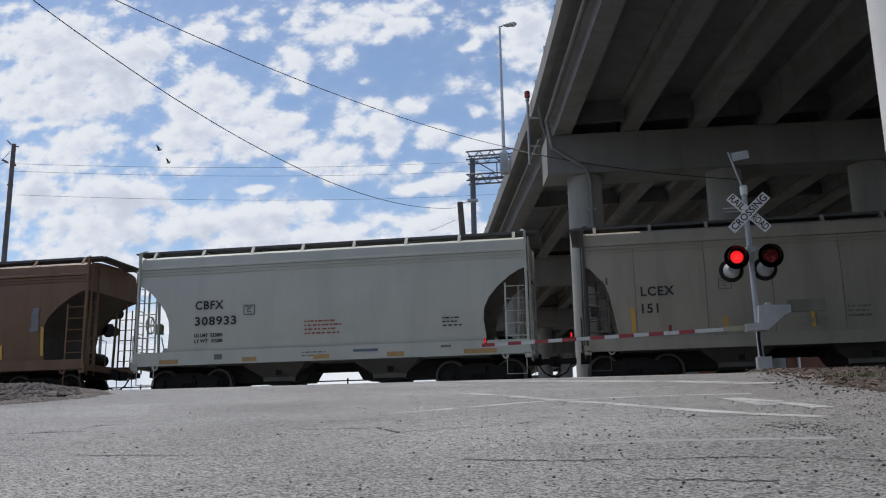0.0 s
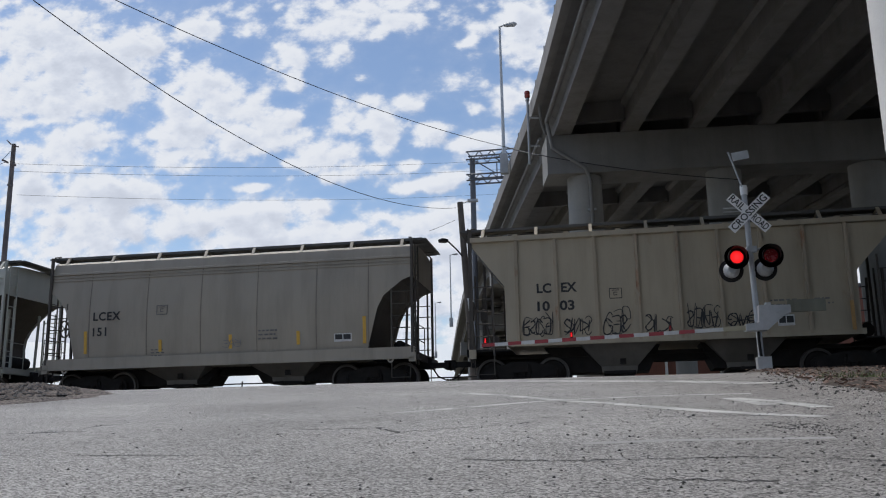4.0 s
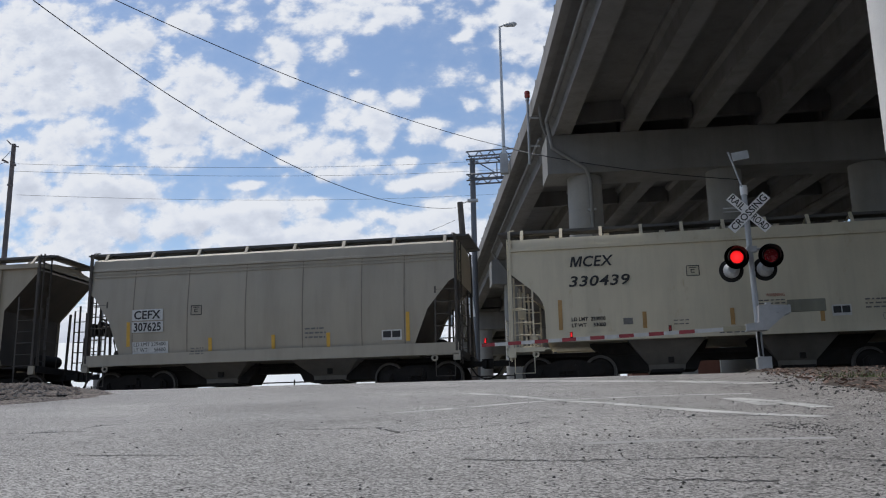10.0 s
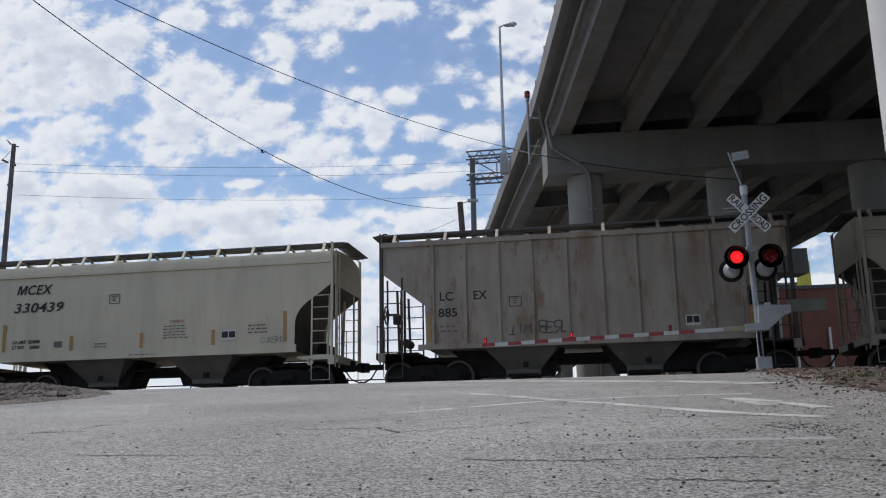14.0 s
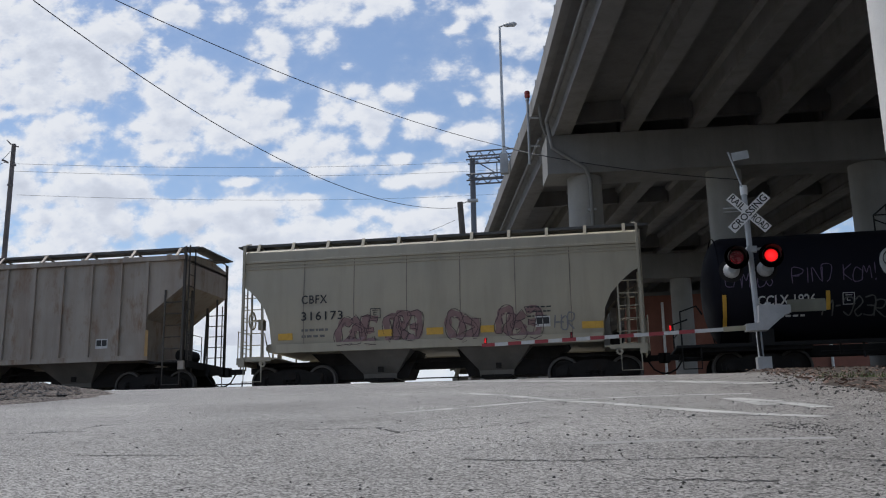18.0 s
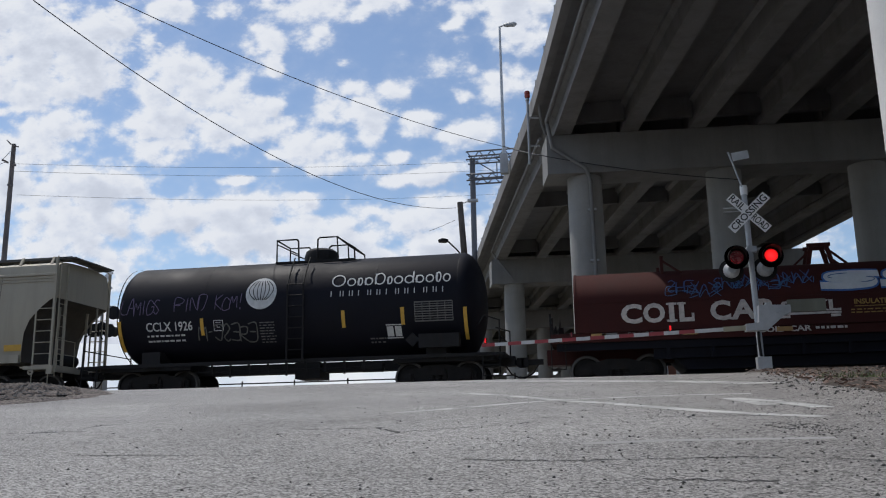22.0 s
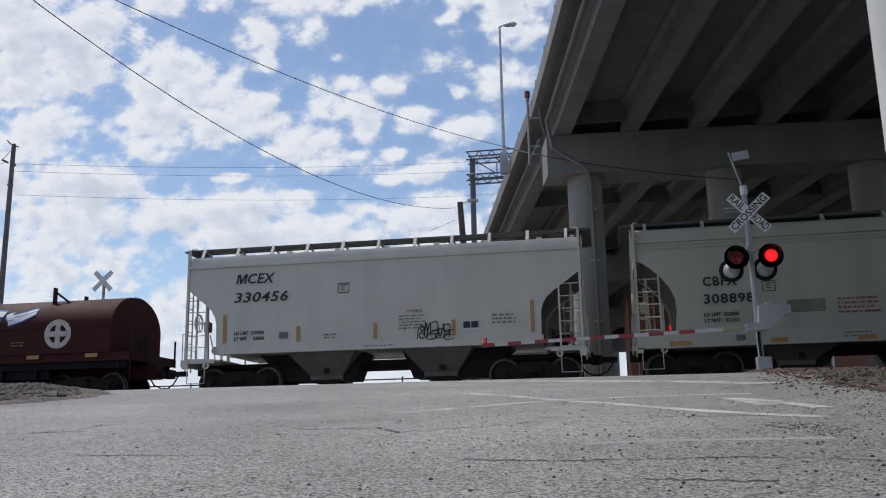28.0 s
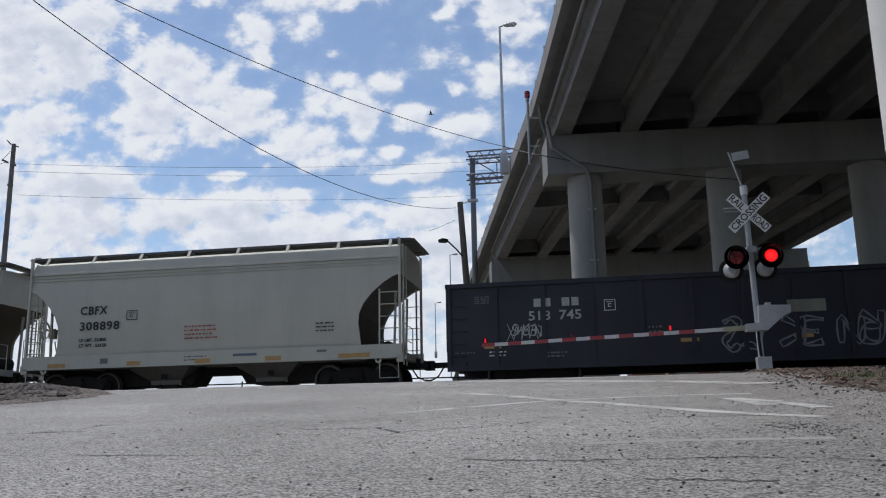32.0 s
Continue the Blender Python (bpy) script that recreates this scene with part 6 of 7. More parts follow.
# cream car and its pale twin
for i, num, m, dx in ((5, "330439", CREAM, 0.0), (10, "330456", SILVER_GREY, 0.27)):
    c = hopper_car("stained cream covered hopper with angular ends" if dx == 0 else "clean pale grey covered hopper with angular ends", B[i], B[i + 1], -5.93 + dx * 1.6, 6.27 + dx * 0.8, m, "plain", sill=(1.28, 1.5), eave=3.96, tall_rails=True, bays=(-1.6 + dx, 1.95 + dx))
    lean = [(a + 0.2 * b, b) for a, b in ((0, 0), (0, 0.3), (0.085, 0.3), (0.155, 0.1), (0.225, 0.3), (0.31, 0.3), (0.31, 0), (0.255, 0), (0.255, 0.22), (0.18, 0), (0.13, 0), (0.055, 0.22), (0.055, 0))]
    part("lettering", Shape().prism([(-4.2 + dx + a, 3.405 + b) for a, b in lean], SIDE - 0.026, SIDE - 0.022), MARK_BLACK, c)
    words(c, "CEX", -3.82 + dx, 3.405, 0.3, MARK_BLACK, 0.86, 0.2, 0.007, 1.05)
    words(c, num, -4.25 + dx, 2.835, 0.29, MARK_BLACK, 1.72, 0.2, 0.007, 1.08)
    consolidated(c, -0.79 + dx, 3.13)
    for z, txt in ((1.84, "LD LMT  233200" if dx else "LD LMT  233000"), (1.67, "LT WT     52800" if dx else "LT WT     53000")):
        words(c, txt, -4.22 + dx, z, 0.1, MARK_BLACK, 0.95, bold=0.004)
    for x, z, h in ((-4.53, 2.03, 0.86), (-2.19, 1.8, 0.46), (0.18, 1.8, 0.46), (2.53, 1.8, 0.46), (4.82, 2.05, 0.92)):
        bar(c, x + dx, z, 0.11, h, MARK_TAN, "faded amber reflector")
    data_panel(c, 3.03 + dx, 1.85, 0.5, 0.3)
    words(c, "WARNING", 1.1 + dx, 2.3, 0.09, MARK_RED, 0.5)
    small_print(c, 0.9 + dx, 2.2, 0.85, 5, MARK_GREY, 0.09, 0.03, 12)
    small_print(c, 3.65 + dx, 2.12, 0.75, 3, MARK_GREY, 0.11, 0.04, 13)
    small_print(c, -1.4 + dx, 1.75, 0.5, 2, MARK_GREY, 0.1, 0.03, 14)
    bar(c, -2.65 + dx, 1.78, 0.26, 0.18, MARK_GREY, "", "stencil_square")
    small_print(c, -0.2 + dx, 1.36, 1.0, 1, MARK_GREY, 0.1, 0.03, 15, y=SIDE - 0.034)
    if dx:
        sprayed(c, "SMEAR", 1.75, 1.55, 0.9, 0.4, SPRAY_BLACK, 31, 0.04)
        sprayed(c, "NRGE", 1.7, 1.5, 1.1, 0.28, SPRAY_BLACK, 33, 0.03)
    else:
        sprayed(c, "CURENO", 4.05, 1.58, 0.75, 0.16, SPRAY_GREY, 32, 0.016)
# rust-washed ribbed car
c = hopper_car("rust-washed mauve-grey ribbed covered hopper", B[6], B[7], -5.7, 5.9, MAUVE_GREY, "ribbed", ribs=(-4.15, -3.19, -2.2, -1.23, -0.23, 0.77, 1.75, 2.75, 3.75, 4.65), reach=(1.0, 1.0), cut=[(3.5, 0.0), (2.5, 1.3), (1.3, 1.32)], sill=(1.2, 1.34), eave=4.36)
for w, x, z, wd in (("LC", -3.95, 2.74, 0.4), ("EX", -2.95, 2.74, 0.4), ("885", -4.0, 2.26, 0.56)):
    words(c, w, x, z - 0.13, 0.25, MARK_BLACK, wd, bold=0.006, y=-1.55)
consolidated(c, -1.73, 2.5, y=-1.55)
bar(c, -4.27, 1.81, 0.1, 0.8, MARK_TAN, "faded amber reflector", y=-1.55)
sprayed(c, "TIM BERL", -1.95, 1.55, 1.7, 0.3, SPRAY_DIM, 41, 0.04, y=-1.565)
data_panel(c, 3.2, 1.75, 0.4, 0.3, y=-1.55)
bar(c, 4.75, 1.7, 0.1, 0.8, MARK_TAN, "faded amber reflector", y=-1.64)
small_print(c, -3.95, 1.85, 0.55, 2, MARK_GREY, 0.14, 0.05, 16, y=-1.55)
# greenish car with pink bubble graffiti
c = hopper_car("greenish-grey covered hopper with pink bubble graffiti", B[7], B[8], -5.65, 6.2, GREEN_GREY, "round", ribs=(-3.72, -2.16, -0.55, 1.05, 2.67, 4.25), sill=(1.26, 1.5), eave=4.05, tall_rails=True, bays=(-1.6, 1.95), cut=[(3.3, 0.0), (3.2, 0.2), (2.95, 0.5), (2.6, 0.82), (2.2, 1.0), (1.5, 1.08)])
mark(c, "CBFX", "316173", -3.78, 2.82, 2.32, 0.25, MARK_BLACK, 0.8, 1.28, bold=0.004)
consolidated(c, -1.5, 2.32, 0.3)
small_print(c, -3.78, 1.9, 0.9, 2, MARK_GREY, 0.18, 0.07, 17)
for k, (x, w, txt) in enumerate(((-2.66, 1.15, "CRE"), (-1.2, 0.95, "DRE"), (0.62, 0.85, "OK"), (2.1, 1.15, "ORE"))):
    bubble_tag(c, txt, x, 1.52, w, 0.66, SPRAY_DARK, 50 + k, fill=SPRAY_PINK, fat=0.24, label="pink and dark bubble graffiti")
    for q in (0.3, 0.65):
        part("graffiti_drip", Shape().prism([(x + w * q - 0.11, 1.56), (x + w * q + 0.11, 1.56), (x + w * q + 0.03, 1.34)], SIDE - 0.022, SIDE - 0.018), SPRAY_PINK, c)
sprayed(c, "HGR", 3.75, 1.66, 0.55, 0.4, SPRAY_GREY, 60, 0.04)
for x, w in ((-4.29, 0.45), (-1.2, 0.45), (0.28, 0.5), (1.82, 0.4), (4.83, 0.6)):
    bar(c, x, 1.73, w, 0.2, MARK_GOLD, "amber reflector")
data_panel(c, 3.43, 1.88, 0.42, 0.3)
small_print(c, 3.0, 2.3, 0.75, 3, MARK_BLACK, 0.13, 0.04, 18)


# marks lie on the swell of each hopper's side
MARKS = {"lettering", "stripe", "small_print", "graffiti", "graffiti_fill", "graffiti_drip", "data_panel", "box", "stencil_square", "patch", "panel", "emblem"}
for hop, half_width in profiles.items():
    for ob in hop.children_recursive:
        if ob.name.split(".")[0] in MARKS:
            dz = ob.matrix_basis.translation.z
            for v in ob.data.vertices:
                v.co.y += 1.6 - half_width(v.co.z + dz)


# tank car
def tank_car():
    car, half = rail_car("tank_car", "dusty black tank car with a railed top platform", B[8], B[9], "tank car")
    R, zc, x0, x1 = 1.6, 2.7, -5.82, 5.98
    rings = []
    for k in range(9):
        a = math.pi / 2 * (1 - k / 8)
        rings.append((x0 + 0.62 * (1 - math.sin(a)), max(0.01, R * math.cos(a))))
    rings += [(x1 - (x - x0), r) for x, r in rings[::-1]]
    part("tank", Shape().lathe(rings, (0, 0, zc), 64, "x"), TANK_BLACK, car, smooth=True)
    for x in (-5.45, -2.6, 0.1, 2.8, 5.3):
        part("seam", Shape().lathe([(x - 0.02, R + 0.006), (x + 0.02, R + 0.006)], (0, 0, zc), 64, "x", closed=False), TANK_BLACK, car)
    part("centre_sill", Shape().box((0.1, 0, 0.9), (13.4, 0.5, 0.3)), BLACK, car)
    part("outlet_box", Shape().box((0.4, 0, 0.8), (0.8, 1.0, 0.5)), BLACK, car)
    for sg in (-1, 1):
        part("bolster_plate", Shape().box((0.1 + sg * 4.7, 0, 0.98), (3.0, 2.5, 0.22)), BLACK, car)
        part("saddle", Shape().box((0.1 + sg * 4.5, 0, 1.2), (0.6, 2.6, 0.5)), BLACK, car)
        part("side_rail", Shape().beam((-6, sg * 1.45, 1.02), (6.2, sg * 1.45, 1.02), 0.08, 0.1), BLACK, car)
    part("brake_rod", Shape().rod((-2.9, -1.2, 0.78), (3.0, -1.2, 0.78), 0.025, 6), BLACK, car)
    part("brake_cylinder", Shape().lathe([(2.3, 0.05), (2.35, 0.17), (2.95, 0.17), (3.0, 0.05)], (0, -1.1, 0.8), 14, "x"), BLACK, car)
    for k in range(9):
        part("hanger", Shape().beam((-2.4 + 0.6 * k, -1.25, 1.0), (-2.4 + 0.6 * k, -1.25, 0.7 - 0.1 * (k % 3 == 1)), 0.06, 0.04, (0, 1, 0)), BLACK, car)
    for sg, e in ((-1, -6.6), (1, 6.5)):
        part("end_platform", Shape().box((e - sg * 0.35, 0, 1.02), (1.0, 3.0, 0.07)), BLACK, car)
        part("grab_rail", Shape().pipe([(e, -1.45, 1.0), (e, -1.45, 2.0), (e - sg * 0.45, -1.45, 2.15), (e - sg * 0.6, -1.45, 1.9)], 0.025, 6).pipe([(e, 1.45, 1.0), (e, 1.45, 2.0), (e - sg * 0.45, 1.45, 2.15)], 0.025, 6).rod((e, -1.45, 1.55), (e, 1.45, 1.55), 0.018, 6), BLACK, car)
        part("ladder", Shape().pipe([(e, -1.5, 1.0), (e, -1.5, 0.4), (e - sg * 0.5, -1.5, 0.4), (e - sg * 0.5, -1.5, 1.0)], 0.02, 6).rod((e, -1.5, 0.7), (e - sg * 0.5, -1.5, 0.7), 0.018, 6), BLACK, car)
    part("side_box", Shape().box((4.75, -1.52, 1.45), (1.2, 0.3, 0.4)).box((3.95, -1.56, 1.5), (0.3, 0.06, 0.3), Euler((0, radians(45), 0)).to_matrix()), BLACK, car, "tool box and placard holder")
    part("side_ladder", Shape().beam((0.12, -1.64, 0.9), (0.12, -1.66, 3.3), 0.05, 0.03).beam((0.62, -1.64, 0.9), (0.62, -1.66, 3.3), 0.05, 0.03), BLACK, car)
    lad = Shape()
    for k in range(8):
        z = 1.0 + 0.33 * k
        lad.rod((0.12, -1.65, z), (0.62, -1.65, z), 0.016, 6)
    for sg in (0.12, 0.62):
        lad.pipe([(sg, -1.66, 3.3), (sg, -1.35, 3.8), (sg, -1.0, 4.25)], 0.022, 6)
    tagged(part("ladder", lad, BLACK, car), "rungs and curved top rails", kind="stuff")
    part("dome", Shape().lathe([(0.0, 0.52), (0.2, 0.55), (0.38, 0.5), (0.46, 0.4), (0.5, 0.16), (0.51, 0.02)], (0.66, 0, 4.22), 24, "z"), BLACK, car, "round top fittings housing", smooth=True)
    part("platform", Shape().box((0.66, 0, 4.2), (2.6, 1.3, 0.04)).box((0.66, -0.66, 4.2), (2.6, 0.04, 0.06)), BLACK, car)
    for y in (-0.62, 0.62):
        part("railing", Shape().pipe([(-0.62, y, 4.15), (-0.62, y, 4.94), (0.03, y, 4.94), (0.09, y, 4.88), (0.11, y, 4.25)], 0.028, 8), BLACK, car, "bent tube guard rail", smooth=True)
        part("railing", Shape().pipe([(0.72, y, 4.25), (0.73, y, 4.9), (0.8, y, 4.96), (1.36, y, 4.96), (1.4, y, 4.2)], 0.028, 8), BLACK, car, smooth=True)
        part("railing", Shape().pipe([(1.36, y, 4.95), (1.92, y, 4.58), (1.94, y, 4.15)], 0.026, 8), BLACK, car, smooth=True)
        part("railing", Shape().rod((-0.6, y, 4.8), (0.1, y, 4.45), 0.02, 6), BLACK, car)
    for x, z in ((-0.62, 4.94), (1.36, 4.96), (1.92, 4.58)):
        part("railing", Shape().rod((x, -0.62, z), (x, 0.62, z), 0.026, 8), BLACK, car)

    # marks lie on the curve of the tank
    def wrap(ob):
        me = ob.data
        m = ob.matrix_basis
        for v in me.vertices:
            p = m @ v.co
            p.x += 0.05 + (5.5 - p.x) * 0.0155
            dz = max(-1.5, min(1.5, p.z - zc))
            out = (R + 0.012 + max(0, -p.y - 1.62) * 0.5)
            v.co = (p.x, -math.sqrt(max(0.05, out * out - dz * dz)), p.z)
        ob.matrix_basis = Matrix()
        return ob

    wrap(words(car, "CCLX 1926", -4.7, 2.07, 0.26, MARK_WHITE, 1.55, bold=0.006))
    small = [small_print(car, -4.7, 1.93, 1.5, 2, MARK_WHITE, 0.15, 0.05, 70), small_print(car, -0.95, 2.2, 0.5, 8, MARK_GREY, 0.08, 0.03, 71), small_print(car, 2.5, 1.62, 0.5, 2, MARK_GREY, 0.1, 0.04, 72)]
    for o in small:
        wrap(o)
    ch = part("data_panel", grid_bars(3.95, 5.1, 2.05, 2.6, 8, SIDE - 0.03), MARK_GREY, car, "grey data chart")
    wrap(ch)
    for x, z, h in ((-2.83, 2.15, 0.5), (1.73, 2.2, 0.5), (3.57, 2.22, 0.5), (5.47, 1.95, 0.9), (-5.6, 1.95, 0.9)):
        wrap(part("stripe", grid_bars(x - 0.055, x + 0.055, z - h / 2, z + h / 2, 0, SIDE - 0.03), MARK_GOLD, car, "amber reflector"))
    wrap(consolidated(car, -2.29, 2.17, 0.3, 0.3, MARK_WHITE))
    s = Shape()
    s.box((3.15, SIDE - 0.022, 1.8), (0.2, 0.006, 0.28)).box((3.4, SIDE - 0.022, 1.8), (0.2, 0.006, 0.28)).box((3.28, SIDE - 0.022, 1.62), (0.5, 0.006, 0.03)).box((3.28, SIDE - 0.022, 1.98), (0.5, 0.006, 0.03))
    wrap(part("data_panel", s, MARK_WHITE, car))
    # round emblem with dark ribs
    em, n = Shape(), 40
    for ring in range(6):
        r0, r1 = 0.5 * ring / 6, 0.5 * (ring + 1) / 6
        for k in range(n):
            a, b = k * math.tau / n, (k + 1) * math.tau / n
            em.add([(-0.9 + q * math.cos(w), SIDE - 0.02, 3.1 + q * math.sin(w)) for q, w in ((r0, a), (r1, a), (r1, b), (r0, b))], [(0, 1, 2, 3)])
    wrap(part("emblem", em, MARK_WHITE, car, "plain white round emblem"))
    rb = Shape()
    for k in range(-3, 4):
        ribbon(rb, [(-0.9 + 0.13 * k * math.sin(0.5 + 2.2 * q / 9), 3.5 - 0.62 * q / 9) for q in range(10)], 0.025, SIDE - 0.045)
    wrap(part("emblem_line", rb, TANK_BLACK, car))
    # owner's name as plain shapes: a row of rings and strokes above a row of short ticks
    def ring_at(x, w, z, h, thick):
        sh, n = Shape(), 20
        band(sh, [(x + w / 2 + w / 2 * math.cos(q * math.tau / n), z + h / 2 + h / 2 * math.sin(q * math.tau / n)) for q in range(n + 1)], thick, SIDE - 0.024)
        return sh

    x = 1.37
    for k, (w, h, stem) in enumerate(((0.4, 0.36, 0), (0.24, 0.23, 0), (0.14, 0.23, 1), (0.23, 0.23, 1), (0.3, 0.36, 1), (0.14, 0.23, 1), (0.24, 0.23, 0), (0.25, 0.23, 2), (0.23, 0.23, 1), (0.22, 0.23, 0), (0.14, 0.3, 1), (0.2, 0.23, 0))):
        nm = ring_at(x, w, 3.2, h, 0.042)
        if stem:
            nm.box((x + (w if stem == 2 else 0.02), SIDE - 0.026, 3.2 + (0.18 if stem == 2 else h / 2)), (0.05, 0.004, 0.36 if stem == 2 else h))
        wrap(part("name_block", nm, MARK_WHITE, car, "plain white shape in place of a name"))
        x += w * 1.02 + 0.08
    for k in range(13):
        tick = Shape().box((1.36 + 0.288 * k, SIDE - 0.02, 2.96), (0.03, 0.006, 0.17))
        if k % 3:
            tick.box((1.45 + 0.288 * k, SIDE - 0.02, 2.96), (0.03, 0.006, 0.17))
        wrap(part("name_block", tick, MARK_WHITE, car))
    for x, w, txt, sd in ((-5.55, 1.3, "LAMIGS", 80), (-3.75, 1.05, "PIND", 81), (-2.4, 0.95, "KCM!", 82)):
        before = set(car.children)
        sprayed(car, txt, x, 2.6 + 0.03 * (sd - 80), w, 0.44, SPRAY_LILAC, sd, 0.026, "lilac sprayed tag", y=SIDE - 0.03, jumble=False)
        for o in set(car.children) - before:
            wrap(o)
    before = set(car.children)
    sprayed(car, "M-CSERE", -3.0, 1.72, 1.9, 0.46, SPRAY_DIM, 83, 0.04, "grey sprayed scrawl", y=SIDE - 0.03)
    for o in set(car.children) - before:
        wrap(o)
    running_gear(car, half, -6.6, 6.8, 4.5)
    return car


def grid_bars(x0, x1, z0, z1, rows, y):
    s = Shape()
    if not rows:
        n = 6
        for k in range(n):
            s.box(((x0 + x1) / 2, y, z0 + (z1 - z0) * (k + 0.5) / n), (x1 - x0, 0.006, (z1 - z0) / n))
        return s
    for k in range(rows + 1):
        s.box(((x0 + x1) / 2, y, z0 + (z1 - z0) * k / rows), (x1 - x0, 0.005, 0.02 if k % 2 else 0.035))
    for k in range(6):
        for q in range(4):
            s.box((x0 + (x1 - x0) * k / 5, y, z0 + (z1 - z0) * (q + 0.5) / 4), (0.02, 0.005, (z1 - z0) / 4))
    return s


tank_car()


# coil car
def coil_car():
    car, half = rail_car("coil_car", "oxide-red coil car with a rounded hood and graffiti", B[9], B[10], "coil car")
    xl, xr = -6.54, 7.0
    out = [(-1.56, 1.5), (-1.6, 1.52), (-1.6, 2.3)] + [(-1.6 * math.cos(a), 2.3 + 1.1 * math.sin(a)) for a in [math.pi * k / 22 for k in range(1, 22)]] + [(1.6, 2.3), (1.6, 1.52), (1.56, 1.5)]
    n = len(out)
    hood = Shape().add([(x, y, z) for x in (xl, xr) for y, z in out], [tuple(range(n)), tuple(range(2 * n - 1, n - 1, -1))] + [(k, (k + 1) % n, n + (k + 1) % n, n + k) for k in range(n)])
    part("hood", hood, OXIDE, car, smooth=True)
    for x in (xl + 0.02, xr - 0.02):
        rim = Shape()
        o2 = [(y * 1.012, 2.3 + (z - 2.3) * 1.02) for y, z in out]
        rim.add([(xx, y, z) for xx in (x - 0.03, x + 0.03) for y, z in o2], [(k, k + 1, n + k + 1, n + k) for k in range(n - 1)])
        part("hood_rim", rim, OXIDE, car, smooth=True)
    for sg in (-1, 1):
        part("side_rail", Shape().beam((xl, sg * 1.6, 2.31), (xr, sg * 1.6, 2.31), 0.03, 0.03).beam((xl, sg * 1.59, 1.53), (xr, sg * 1.59, 1.53), 0.06, 0.07), OXIDE, car)
    part("deck", Shape().box((0.2, 0, 1.36), (14.9, 3.1, 0.26)), OXIDE, car, "oxide-red underframe deck")
    part("centre_sill", Shape().box((0.2, 0, 0.95), (15.3, 0.6, 0.45)), OXIDE, car)
    for sg in (-1, 1):
        part("side_channel", Shape().box((0.2, sg * 1.4, 1.16), (14.6, 0.06, 0.3)), TANK_BLACK, car)
        part("side_frame", Shape().box((0.2, sg * 1.2, 0.88), (9.2, 0.2, 0.3)), TANK_BLACK, car, "black lower side frame")
        for k in range(8):
            part("side_stay", Shape().box((-4.0 + 1.2 * k, sg * 1.38, 0.95), (0.1, 0.12, 0.5)), TANK_BLACK, car)
    low = Shape().prism([(-4.1, 1.1), (4.5, 1.1), (3.9, 0.42), (-3.5, 0.42)], -1.1, 1.1)
    part("well", low, TANK_BLACK, car, "deep black centre well")
    for x in (-4.0, 4.55):
        for y in (-0.9, 0.9):
            post = part("stacking_post", Shape().beam((x, y, 2.9), (x, y, 3.72), 0.09, 0.12), OXIDE, car, "dark hood post")
            part("stay", Shape().beam((x, y, 3.6), (x + 0.55, y, 3.2), 0.05, 0.06), OXIDE, post)
    for y in (-0.27, 0.27):
        br = part("lifting_bracket", Shape().beam((0.18, y, 3.95), (0.82, y, 3.95), 0.1, 0.1), OXIDE, car, "dark lifting bracket on the hood")
        for sg in (-1, 1):
            part("upright", Shape().beam((0.5 + sg * 0.35, y, 3.3), (0.5 + sg * 0.2, y, 3.95), 0.08, 0.12), OXIDE, br)
            part("stay", Shape().beam((0.5 + sg * 0.75, y, 3.35), (0.5 + sg * 0.3, y, 3.75), 0.06, 0.06), OXIDE, br)
    for sg, e in ((-1, -7.25), (1, 7.65)):
        s = Shape()
        for y in (-1.45, -0.5, 1.45):
            s.beam((e, y, 1.2), (e, y, 2.1), 0.05, 0.05)
        s.rod((e, -1.45, 1.95), (e, -0.5, 1.95), 0.018, 6)
        part("stirrup", Shape().pipe([(e, -1.5, 1.2), (e, -1.5, 0.5), (e - sg * 0.4, -1.5, 0.5), (e - sg * 0.4, -1.5, 1.2)], 0.018, 6), BLACK, car)
        part("grab_rail", s, BLACK, car)
        part("brake_gear", Shape().lathe([(0.0, 0.25), (0.03, 0.25)], (e - sg * 0.2, -0.4, 1.85), 18, "x").box((e - sg * 0.25, -0.4, 1.6), (0.14, 0.25, 0.4)), GRIME, car)
    pale = mat("worn_off_white_lettering", (0.6, 0.54, 0.5), 0.7, var=0.3, scale=7)
    for ch, x, w in (("C", -5.25, 0.58), ("O", -4.64, 0.6), ("I", -3.93, 0.14), ("L", -3.66, 0.4), ("C", -2.82, 0.55), ("A", -2.27, 0.68), ("R", -1.55, 0.52)):
        words(car, ch, x, 1.73, 0.5, pale, w, bold=0.026)
    # slab serifs of the painted letters
    for x, z, w in ((-3.86, 1.745, 0.28), (-3.86, 2.215, 0.28), (-3.59, 2.215, 0.24), (-3.29, 1.83, 0.07), (-2.23, 1.745, 0.22), (-1.63, 1.745, 0.2), (-1.5, 2.215, 0.16), (-1.48, 1.745, 0.22), (-1.03, 1.745, 0.16)):
        bar(car, x, z, w, 0.06 if w > 0.1 else 0.22, pale, "", "serif", y=SIDE - 0.028)
    words(car, "& -XL", -1.0, 1.86, 0.28, pale, 1.6, bold=0.012)
    part("emblem_line", Shape().box((-0.2, SIDE - 0.02, 1.8), (1.6, 0.008, 0.06)).box((-0.85, SIDE - 0.02, 1.72), (0.25, 0.008, 0.07)).box((0.45, SIDE - 0.02, 1.72), (0.25, 0.008, 0.07)), pale, car)
    words(car, "COIL  CAR", -1.6, 1.33, 0.14, pale, 1.4, bold=0.006)
    small_print(car, -0.1, 1.4, 0.9, 1, pale, 0.1, 0.07, 91)
    bar(car, -5.6, 1.4, 0.42, 0.13, MARK_GREY, "plain block in place of a name", "name_block")
    words(car, "534628", -5.1, 1.33, 0.14, MARK_GREY, 0.72)
